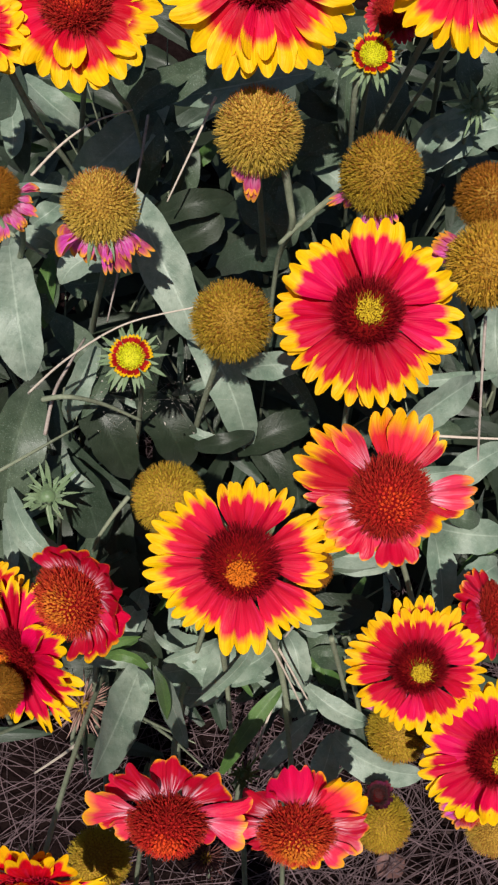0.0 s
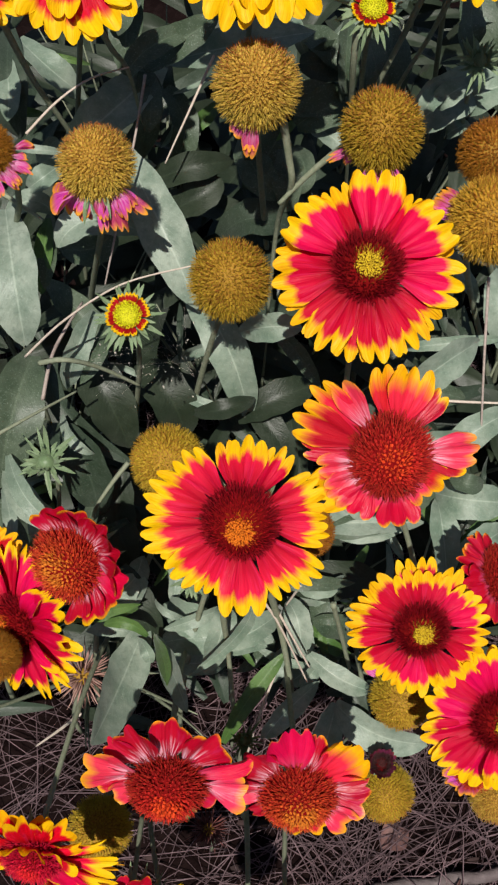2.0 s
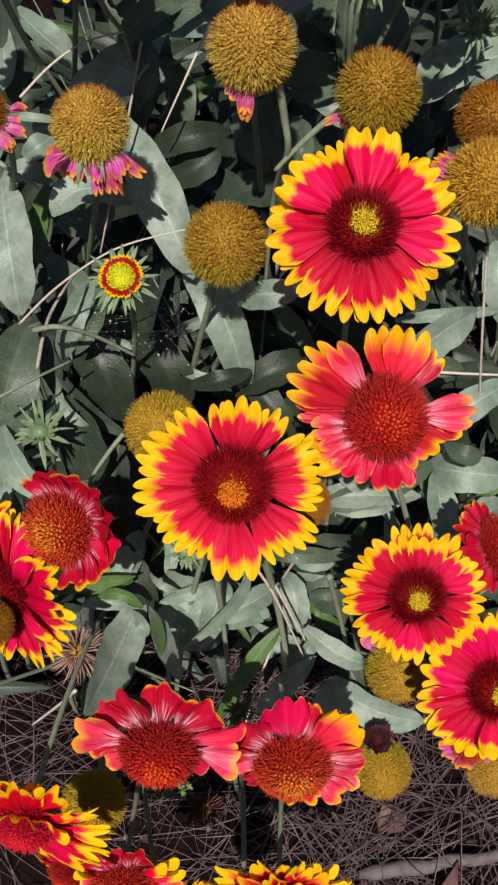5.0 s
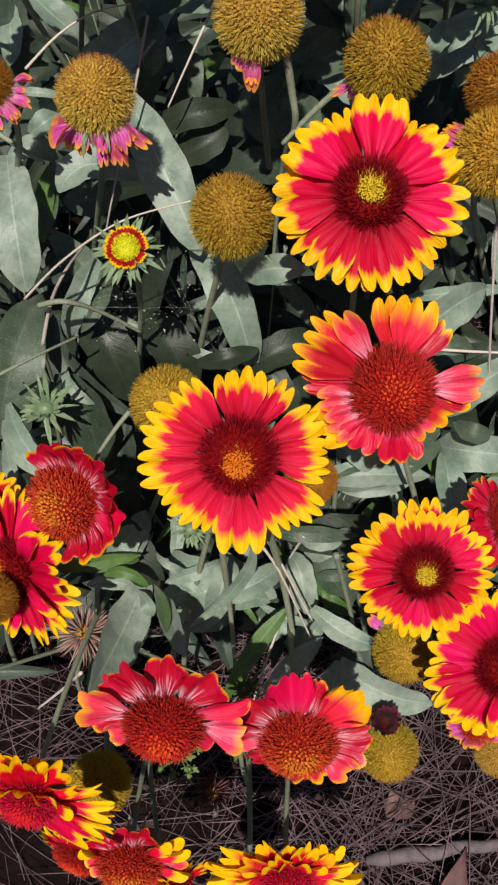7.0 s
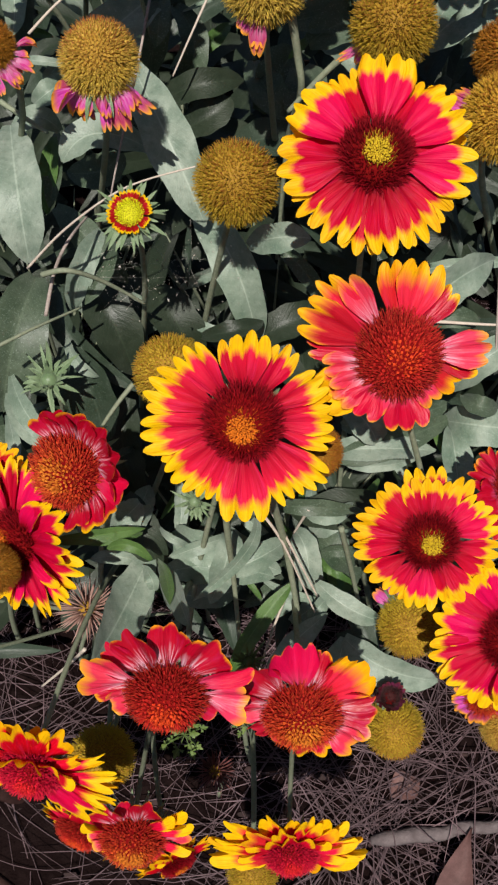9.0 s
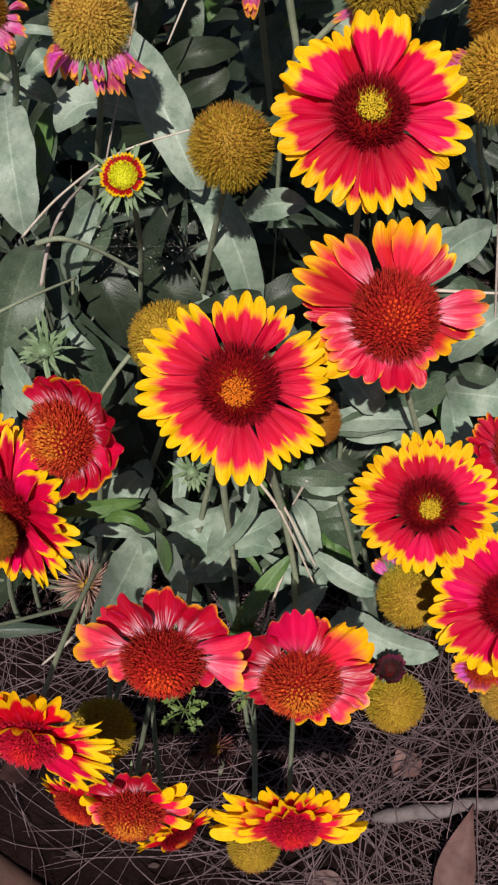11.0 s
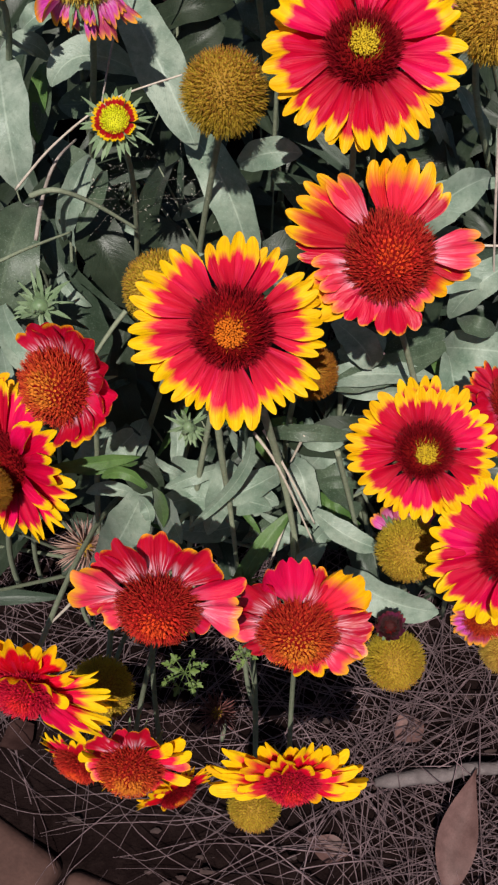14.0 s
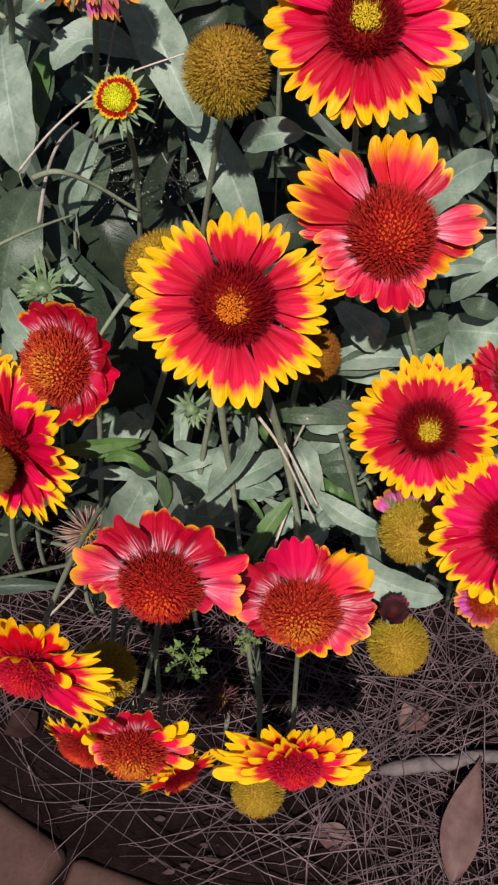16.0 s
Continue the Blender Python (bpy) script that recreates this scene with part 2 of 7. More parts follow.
BRISTLE_ORANGE = bristle_material("bristle_orange_gold", (0.44, 0.27, 0.02), (0.76, 0.5, 0.05), (0.42, 0.1, 0.02))
BRISTLE_BROWN = bristle_material("bristle_brown_gold", (0.27, 0.19, 0.012), (0.56, 0.41, 0.035), (0.33, 0.07, 0.02))
BRISTLE_OLIVE = bristle_material("bristle_olive_yellow", (0.3, 0.23, 0.012), (0.64, 0.5, 0.04), (0.44, 0.16, 0.03))
BRISTLE_RUST = bristle_material("bristle_rust", (0.19, 0.08, 0.006), (0.46, 0.21, 0.016), (0.32, 0.07, 0.015))
BRISTLE_PINK = bristle_material("bristle_dry_pink", (0.16, 0.08, 0.06), (0.46, 0.27, 0.23), (0.56, 0.38, 0.32))
BRISTLE_DARK = bristle_material("bristle_dry_dark", (0.08, 0.03, 0.028), (0.20, 0.07, 0.065), (0.24, 0.10, 0.09))
# Leaf tones partly hold light: LEAF_PALE raised for sun, LEAF lowered for shade.
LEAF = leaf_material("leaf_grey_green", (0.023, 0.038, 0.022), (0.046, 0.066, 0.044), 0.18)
LEAF_PALE = leaf_material("leaf_pale_dusty", (0.140, 0.195, 0.145), (0.325, 0.375, 0.305), 0.45)
LEAF_MID = leaf_material("leaf_dusty_green", (0.043, 0.067, 0.038), (0.096, 0.127, 0.082), 0.40)
LEAF_GREEN = leaf_material("leaf_fresh_green", (0.05, 0.105, 0.022), (0.10, 0.18, 0.045), 0.12)
WEED = leaf_material("weed_olive_green", (0.075, 0.125, 0.022), (0.15, 0.21, 0.05), 0.15)
# Near-black: the shade inside the clumps is put into this leaf colour.
LEAF_SHADED = leaf_material("leaf_shaded_green", (0.014, 0.023, 0.011), (0.027, 0.039, 0.021), 0.06)
STEM = plain_material("stem_hairy_grey_green", (0.19, 0.22, 0.14), (0.29, 0.31, 0.22), 500.0, 0.7, 0.5, 0.0004, 0.35)
BRACT = leaf_material("bract_green", (0.14, 0.205, 0.10), (0.25, 0.32, 0.19), 0.3)
STRAW = plain_material("dry_straw", (0.46, 0.38, 0.31), (0.62, 0.54, 0.46), 700.0, 0.7, 0.3)
TWIG = plain_material("dry_twig", (0.30, 0.24, 0.21), (0.44, 0.37, 0.33), 700.0, 0.8, 0.5)


# ---- tools for building ----
def thing(name, at, label, category, group="", kind=""):
    return tagged(new(name), label, category, group, kind) if at is None else placed(tagged(new(name), label, category, group, kind), at)


def placed(ob, at):
    ob.location = at
    ob.empty_display_size = 0.01
    return ob


def origin(ob):
    """Where a thing's or part's own zero lies in the world (no object here is turned)."""
    o = Vector(ob.location)
    return o + origin(ob.parent) if ob.parent else o


def part(name, verts, faces, material, parent, label="", uv=None, smooth=True):
    """Links world-space verts and faces as one mesh object under parent; uv is one (u, v) for each vertex."""
    o = origin(parent) if parent else Vector()
    me = bpy.data.meshes.new(name)
    me.from_pydata([(p[0] - o.x, p[1] - o.y, p[2] - o.z) for p in verts], [], faces)
    me.materials.append(material)
    if uv is not None:
        layer = me.uv_layers.new(name="UVMap")
        index = np.empty(len(me.loops), dtype=np.int32)
        me.loops.foreach_get("vertex_index", index)
        layer.data.foreach_set("uv", np.asarray(uv, dtype=np.float32)[index].ravel())
    if smooth:
        me.polygons.foreach_set("use_smooth", [True] * len(me.polygons))
    me.update()
    ob = new(name, me)
    ob.parent = parent
    if label:
        tagged(ob, label)
    return ob


def grid_faces(rows, cols, closed=False):
    faces = []
    for i in range(rows - 1):
        for j in range(cols if closed else cols - 1):
            k = (j + 1) % cols
            faces.append((i * cols + j, i * cols + k, (i + 1) * cols + k, (i + 1) * cols + j))
    return faces


def bezier(p0, p1, p2, s):
    return p0 * (1 - s) ** 2 + p1 * (2 * s * (1 - s)) + p2 * s * s


def tube(points, radii, sides=8):
    """Verts and faces of a round tube along points."""
    verts, n = [], len(points)
    side = None
    for i, p in enumerate(points):
        t = (points[min(i + 1, n - 1)] - points[max(i - 1, 0)]).normalized()
        if side is None:
            side = t.orthogonal().normalized()
        side = (side - t * side.dot(t)).normalized()
        other = t.cross(side)
        for k in range(sides):
            a = 2 * math.pi * k / sides
            verts.append(p + (side * math.cos(a) + other * math.sin(a)) * radii[i])
    faces = grid_faces(n, sides, True)
    faces.append(tuple(range(sides))[::-1])
    faces.append(tuple(range((n - 1) * sides, n * sides)))
    return verts, faces


def stem(parent, root, head, face, thick=0.0016, bend=0.35, rng=random):
    """A hairy stalk from the root up to the back of a head that looks along face."""
    root, head = Vector(root), Vector(head)
    reach = (head - root).length
    a = root + Vector((rng.uniform(-0.01, 0.01), rng.uniform(-0.01, 0.01), reach * 0.45))
    b = head - face * reach * bend
    pts = []
    for i in range(15):
        s = i / 14
        pts.append(root * (1 - s) ** 3 + a * 3 * s * (1 - s) ** 2 + b * 3 * s * s * (1 - s) + head * s ** 3)
    radii = [thick * (1.15 - 0.35 * i / 14) * (1.5 if i == 14 else 1.0) for i in range(15)]
    v, f = tube(pts, radii, 8)
    return part("stem", v, f, STEM, parent, "hairy grey-green stem")


def head_frame(head, face):
    """Head pose: local z looks out of the flower, local y leans to the world's up."""
    z = Vector(face).normalized()
    up = Vector((0, 0.88, 0.47))
    x = up.cross(z).normalized()
    y = z.cross(x)
    return Matrix.Translation(head) @ Matrix((x, y, z)).transposed().to_4x4()


def petal(parent, m, angle, inner, length, width, lift, curl, cup, material, rng, teeth=3, depth=0.2, name="petal", label="", waist=0.30):
    """One ray petal: a wedge that widens to a toothed end, grooved lengthwise, rising by lift and curling along its length."""
    cols, rows = 19, 9
    verts, uv = [], []
    turn = Matrix.Rotation(angle, 4, "Z")
    twist = rng.uniform(-0.32, 0.32)
    ripple = rng.uniform(0, 6.3)
    lobe = [rng.uniform(0.96, 1.03) for _ in range(teeth + 2)]
    for i in range(rows):
        v = i / (rows - 1)
        for j in range(cols):
            u = 2 * j / (cols - 1) - 1
            spot = (u + 1) / 2 * teeth
            k = min(int(spot), teeth - 1)
            s = abs(spot - k - 0.5) * 2
            reach = lobe[k] - depth * (0.6 * (1 - math.sqrt(max(0.0, 1 - 0.98 * s * s))) + 0.45 * s ** 1.8) - 0.10 * u * u
            d = v * reach
            w = waist + (1 - waist) * math.sin(min(1.0, d * 1.12) * math.pi / 2) ** (0.9 if waist > 0.25 else 1.25)
            if v > 0.8:
                w *= 1 - 0.10 * ((v - 0.8) / 0.2) ** 2
            x = inner + length * d * math.cos(lift + curl * d * 0.5)
            z = length * d * math.sin(lift + curl * d * 0.5)
            z += width * (cup * u * u * d - 0.045 * math.cos(u * math.pi * 2.0 * teeth / 3 + 0.3) * (0.4 + d)) + width * 0.07 * math.sin(ripple + 4 * d) * u
            y = width * 0.5 * w * u
            z += y * math.tan(twist) * d
            verts.append(m @ (turn @ Vector((x, y, z))))
            uv.append(((u + 1) / 2, v * (0.85 + 0.15 * reach)))
    return part(name, verts, grid_faces(rows, cols), material, parent, label, uv)


def spikes(m, dome, count, base, tall, rng, top=0.0, wobble=0.15, sides=4, cap=1.0, even=False, blunt=0.25, jog=0.05, lean=0.0):
    """Phyllotaxis spikes on a dome: dome(f) gives radius and height and normal's slope at fraction f from the middle."""
    verts, faces, uv = [], [], []
    for i in range(count):
        f = math.sqrt((i + 0.5) / count) * cap
        a = i * 2.39996323 + rng.uniform(-jog, jog) / max(0.15, f)
        r, h, tilt = dome(min(1.0, max(0.0, f + rng.uniform(-jog, jog) * 0.3)))
        out = Vector((math.cos(a) * math.sin(tilt), math.sin(a) * math.sin(tilt), math.cos(tilt)))
        out = (out + Vector((rng.uniform(-wobble, wobble), rng.uniform(-wobble, wobble) + lean, rng.uniform(-wobble, wobble) + top))).normalized()
        p = Vector((math.cos(a) * r, math.sin(a) * r, h))
        side = out.orthogonal().normalized()
        other = out.cross(side)
        t = tall * rng.uniform(0.7, 1.25) * ((0.75 + 0.35 * f) if even else (0.55 + 0.75 * f))
        n = len(verts)
        spin = rng.uniform(0, 6.3)
        for level, (up, wide) in enumerate(((0.0, 1.0), (0.55, 0.8), (1.0, blunt))):
            for k in range(sides):
                b = spin + 2 * math.pi * k / sides
                verts.append(m @ (p + out * t * up + (side * math.cos(b) + other * math.sin(b)) * base * wide))
                uv.append((f, level / 2) if even else (level / 2, math.sin(f * math.pi / 2)))
        for level in range(2):
            for k in range(sides):
                q = (k + 1) % sides
                faces.append((n + level * sides + k, n + level * sides + q, n + (level + 1) * sides + q, n + (level + 1) * sides + k))
        faces.append(tuple(n + 2 * sides + k for k in range(sides)))
    return verts, faces, uv


def cups(m, dome, count, wide, tall, rng, sides=6, radial=False, lean=0.0):
    """Short open tubes packed over a dome, each with a pit in its end."""
    verts, faces, uv = [], [], []
    for i in range(count):
        f = math.sqrt((i + 0.5) / count)
        a = i * 2.39996323 + rng.uniform(-0.04, 0.04)
        r, h, tilt = dome(min(1.0, f + rng.uniform(-0.008, 0.008)))
        out = Vector((math.cos(a) * math.sin(tilt), math.sin(a) * math.sin(tilt), math.cos(tilt)))
        out = (out + Vector((rng.uniform(-0.1, 0.1), rng.uniform(-0.1, 0.1) + lean, rng.uniform(-0.1, 0.1)))).normalized()
        p = Vector((math.cos(a) * r, math.sin(a) * r, h))
        side = out.orthogonal().normalized()
        other = out.cross(side)
        n, big, t = len(verts), wide * rng.uniform(0.8, 1.1), tall * rng.uniform(0.7, 1.3)
        for up, reach, v in ((0.0, 0.8, 0.3), (t, 1.0, 0.6), (t * 0.9, 0.55, 0.5), (t * 0.1, 0.4, 0.0)):
            for k in range(sides):
                b = 2 * math.pi * k / sides
                verts.append(m @ (p + out * up + (side * math.cos(b) + other * math.sin(b)) * big * reach))
                uv.append((v, math.sin(f * math.pi / 2)) if radial else (f, v))
        for level in range(3):
            for k in range(sides):
                q = (k + 1) % sides
                faces.append((n + level * sides + k, n + level * sides + q, n + (level + 1) * sides + q, n + (level + 1) * sides + k))
        faces.append(tuple(n + 3 * sides + k for k in range(sides)))
    return verts, faces, uv


def revolve(m, profile, sides=28):
    verts = []
    for r, h in profile:
        for k in range(sides):
            a = 2 * math.pi * k / sides
            verts.append(m @ Vector((r * math.cos(a), r * math.sin(a), h)))
    faces = grid_faces(len(profile), sides, True)
    faces.append(tuple(range((len(profile) - 1) * sides, len(profile) * sides)))
    faces.append(tuple(range(sides))[::-1])
    return verts, faces


def bract(parent, m, angle, inner, length, width, lift, curl, rng, material=None):
    """One narrow pointed green bract."""
    verts, uv = [], []
    turn = Matrix.Rotation(angle, 4, "Z")
    for i in range(7):
        v = i / 6
        w = width * 0.5 * (1 - v) ** 0.75 * (0.75 + 0.6 * v)
        for j in range(3):
            u = j - 1
            a = lift + curl * v
            verts.append(m @ (turn @ Vector((inner + length * v * math.cos(a), w * u, length * v * math.sin(a) + w * abs(u) * 0.5))))
            uv.append((j / 2, v))
    return part("bract", verts, grid_faces(7, 3), material or BRACT, parent, "", uv)


FLOWERS = "blanket flowers in bloom"
GLOBES = "round seed heads"


def flower(label, root, head, face, radius, disc, dome, petals, width, rays, florets, seed, start=0.0, lift=0.0, curl=-0.25, cup=0.10,
           arc=360.0, second=0, thick=0.0013, short=1.0, count=620, spike=0.0024, depth=0.22, own=(), waist=0.30):
    """A blanket flower: stem, green bracts, domed disc with packed florets, and ray petals, each a mesh of its own.
    start and arc (degrees) give where the ray petals begin and how far round they go; second: petals of a shorter upper row; own: (degrees, length, width, lift and perhaps material) of petals that differ."""
    rng = random.Random(seed)
    face = Vector(face).normalized()
    ob = thing("blanket_flower", root, label, "flower", FLOWERS)
    m = head_frame(head, face)
    stem(ob, root, Vector(head) - face * 0.004, face, thick, 0.14, rng)
    disc *= 0.93
    profile = [(disc * 0.15, -0.0045), (disc * 0.6, -0.003), (disc * 0.98, -0.0008)]
    profile += [(disc * math.cos(a), dome * math.sin(a)) for a in (0.05, 0.35, 0.7, 1.05, 1.35, 1.5)]
    v, f = revolve(m, profile)
    core = part("disc", v, f, CONE, ob, "domed flower disc")

    def shape(q):
        a = (1 - q) * math.pi / 2
        return disc * math.cos(a), dome * math.sin(a), math.atan2(math.cos(a) * dome, math.sin(a) * disc) if q < 1 else math.pi / 2
    if florets in (FLORET_RIPE, FLORET_OLIVE, FLORET_RED):
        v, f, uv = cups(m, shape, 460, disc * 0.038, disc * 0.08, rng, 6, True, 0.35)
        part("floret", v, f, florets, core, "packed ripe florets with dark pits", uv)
        v, f, uv = spikes(m, shape, int(count * 2.4), disc * 0.018, spike * 1.4, rng, 0.1, 0.35, 3, 1.0, False, 0.3, 0.09, 0.5)
        part("bristle", v, f, florets, core, "thin red bristles between the florets", uv)
    else:
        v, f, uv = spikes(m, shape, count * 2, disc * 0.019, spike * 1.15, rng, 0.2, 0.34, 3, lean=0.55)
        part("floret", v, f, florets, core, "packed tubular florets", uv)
        v, f, uv = spikes(m @ Matrix.Translation((0, 0, disc * 0.10)), shape, 150, disc * 0.042, spike * 0.5, rng, 0.4, 0.12, 5, 0.27, False, 0.7, 0.02)
        part("closed_floret", v, f, florets, core, "closed florets at the middle", uv)
    for k in range(12):
        bract(ob, m @ Matrix.Translation((0, 0, -0.003)), k * math.pi / 6 + rng.uniform(-0.1, 0.1), disc * 0.5, disc * 0.9 + 0.003, 0.0035, -0.5, -0.3, rng)
    for a, far, wide, rise, *look_of in own:
        petal(ob, m @ Matrix.Translation((0, 0, (0.0012 if rise > 0.06 else 0.0) - 0.0006 * rng.random())), radians(a), disc * 0.84, far, wide, rise, curl + rng.uniform(-0.15, 0.15), cup, (look_of or [rays])[0], rng, 2 if wide < 0.0112 else 3 if wide < 0.0205 else 4, depth * rng.uniform(0.8, 1.2), waist=waist)
    step = arc / max(petals, 1) if arc >= 360 else arc / max(1, petals - 1)
    for k in range(petals):
        a = radians(start + k * step + rng.uniform(-3, 3))
        low = -0.0007 * (k % 2)
        petal(ob, m @ Matrix.Translation((0, 0, low)), a, disc * 0.86, (radius - disc * 0.86) * rng.uniform(0.95, 1.06) * (short if k % 2 else 1.0), width * rng.uniform(0.95, 1.2),
              lift + rng.uniform(-0.16, 0.14), curl + rng.uniform(-0.25, 0.25), cup * rng.uniform(0.3, 2.2), rays, rng, 3, depth * rng.uniform(0.85, 1.25), waist=waist)
    for k in range(second):
        a = radians(start + (k + 0.45) * 360 / second + rng.uniform(-9, 9))
        petal(ob, m @ Matrix.Translation((0, 0, 0.0012)), a, disc * 0.9, (radius - disc * 0.86) * rng.uniform(0.66, 0.86), width * rng.uniform(0.55, 0.8),
              lift + 0.16 + rng.uniform(-0.05, 0.12), curl, 0.35, rays, rng, 2, depth)
    return ob


def seed_globe(label, root, head, face, radius, bristles, seed, withered=(), count=1700, thick=0.0015, long=0.22, cling=0.55):
    """A ripe seed head: a ball of bristles on a stem, some with withered petals; withered: angles in degrees."""
    rng = random.Random(seed)
    face = Vector(face).normalized()
    ob = thing("seed_head", root, label, "seed head", GLOBES)
    m = head_frame(head, face)
    stem(ob, root, Vector(head) - face * radius * 0.62, face, thick, 0.14, rng)
    r = radius * (1 - long * 0.75)
    profile = [(r * math.sin(a), -r * math.cos(a)) for a in (0.35, 0.7, 1.05, 1.4, 1.75, 2.1, 2.45, 2.8, 3.02)]
    v, f = revolve(m, profile, 24)
    core = part("core", v, f, CORE, ob, "round seed core")

    def shape(q):
        a = math.acos(1 - 1.86 * q * q)
        return r * math.sin(a), r * math.cos(a), a
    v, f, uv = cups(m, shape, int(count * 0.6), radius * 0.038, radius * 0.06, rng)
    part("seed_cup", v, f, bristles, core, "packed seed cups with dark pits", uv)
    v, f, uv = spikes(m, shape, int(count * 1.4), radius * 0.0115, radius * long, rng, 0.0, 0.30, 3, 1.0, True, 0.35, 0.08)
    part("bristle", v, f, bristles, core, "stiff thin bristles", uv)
    for k in range(9):
        bract(ob, m @ Matrix.Translation((0, 0, -radius * 0.8)), k * 0.698 + rng.uniform(-0.2, 0.2), radius * 0.25, radius * 0.55, 0.003, -0.5, -0.7, rng)
    for a in withered:
        for k in range(2):
            petal(ob, m @ Matrix.Translation((0, 0, -radius * (0.5 + 0.12 * k))), radians(a + rng.uniform(-9, 9)), radius * cling, radius * rng.uniform(0.5, 0.98), radius * rng.uniform(0.28, 0.6), -0.5 + rng.uniform(-0.6, 0.4),
                  rng.uniform(-1.1, 0.5), rng.uniform(-0.5, 1.3), PETAL_WITHERED, rng, rng.choice((2, 3)), rng.uniform(0.1, 0.3), "withered_petal", "shrivelled pink petal")
    for k in range(len(withered) // 2):
        bract(ob, m @ Matrix.Translation((0, 0, -radius * 0.45)), radians(withered[len(withered) // 2]) + rng.uniform(-0.35, 0.35), radius * cling, radius * rng.uniform(0.4, 0.8), 0.0028, -0.5 + rng.uniform(-0.3, 0.2), -0.4, rng)
    return ob


def opening_bud(label, root, head, face, radius, seed, florets=None, rim=True, long=2.0, bracts=18):
    """A half-open bud: lime disc, a rim of short petals and a ring of pointed green bracts."""
    rng = random.Random(seed)
    face = Vector(face).normalized()
    ob = thing("flower_bud", root, label, "flower bud", "flower buds")
    m = head_frame(head, face)
    stem(ob, root, Vector(head) - face * 0.004, face, 0.0013, 0.3, rng)
    profile = [(radius * 0.2, -0.004), (radius * 0.8, -0.002)] + [(radius * math.cos(a), radius * 0.35 * math.sin(a)) for a in (0.05, 0.5, 0.9, 1.3, 1.5)]
    v, f = revolve(m, profile, 20)
    core = part("disc", v, f, LIME, ob, "small domed disc")

    def shape(q):
        a = (1 - q) * math.pi / 2
        return radius * math.cos(a), radius * 0.35 * math.sin(a), q * 0.8
    v, f, uv = spikes(m, shape, 240, radius * 0.07, 0.0010, rng, 0.3, 0.15, 5, 1.0, False, 0.7, 0.03)
    part("floret", v, f, florets or FLORET_GREEN, core, "packed closed florets", uv)
    if rim:
        for k in range(16):
            petal(ob, m, k * math.pi / 8 + rng.uniform(-0.08, 0.08), radius * 0.88, radius * rng.uniform(0.95, 1.05), radius * 0.66, 0.24, 0.1, 0.2, PETAL_BUD, rng, 2, 0.2)
    for row in range(2):
        for k in range(bracts):
            bract(ob, m @ Matrix.Translation((0, 0, -0.0015 - 0.0015 * row)), (k + 0.5 * row) * 2 * math.pi / bracts + rng.uniform(-0.12, 0.12), radius * 0.9, radius * long * rng.uniform(0.7, 1.25), radius * rng.uniform(0.45, 0.72),
                  0.15 - 0.25 * row + rng.uniform(-0.25, 0.25), rng.uniform(-0.5, 0.2), rng)
    return ob


def green_bud(label, root, head, face, radius, seed, material=None, bracts=13):
    """A closed bud: a tuft of spreading pointed bracts."""
    rng = random.Random(seed)
    face = Vector(face).normalized()
    ob = thing("closed_bud", root, label, "flower bud", "flower buds")
    m = head_frame(head, face)
    stem(ob, root, Vector(head) - face * 0.003, face, 0.0012, 0.3, rng)
    v, f = revolve(m, [(radius * 0.24 * math.cos(a), radius * 0.24 * math.sin(a)) for a in (-1.2, -0.6, 0, 0.5, 1.0, 1.4)], 14)
    part("knob", v, f, material or BRACT, ob, "closed green knob", [(0.3, 0.3)] * len(v))
    for row in range(3):
        for k in range(bracts):
            bract(ob, m, (k + 0.33 * row) * 2 * math.pi / bracts + rng.uniform(-0.2, 0.2), radius * 0.2, radius * rng.uniform(0.45, 1.1) * (1 - 0.2 * row), radius * rng.uniform(0.11, 0.24), 0.05 + 0.5 * row + rng.uniform(-0.45, 0.45), rng.uniform(-0.7, 0.9), rng, material)
    return ob


def dry_head(label, root, head, face, radius, bristles, seed, count=110):
    """A dried-out, loose spiky seed head."""
    rng = random.Random(seed)
    face = Vector(face).normalized()
    ob = thing("dry_seed_head", root, label, "seed head", "dry seed heads")
    m = head_frame(head, face)
    stem(ob, root, Vector(head) - face * 0.003, face, 0.0012, 0.3, rng)
    v, f = revolve(m, [(radius * 0.3 * math.cos(a), radius * 0.3 * math.sin(a)) for a in (-1.3, -0.7, 0, 0.6, 1.1, 1.45)], 14)
    core = part("core", v, f, CORE, ob, "shrunken dry core")

    def shape(q):
        a = math.acos(1 - 1.7 * q * q)
        return radius * 0.25 * math.sin(a), radius * 0.25 * math.cos(a), a
    v, f, uv = spikes(m, shape, count, radius * 0.035, radius * 0.75, rng, 0.0, 0.35, 3, 1.0, True, 0.1)
    part("bristle", v, f, bristles, core, "dry splayed bristles", uv)
    return ob


PLANTS = []


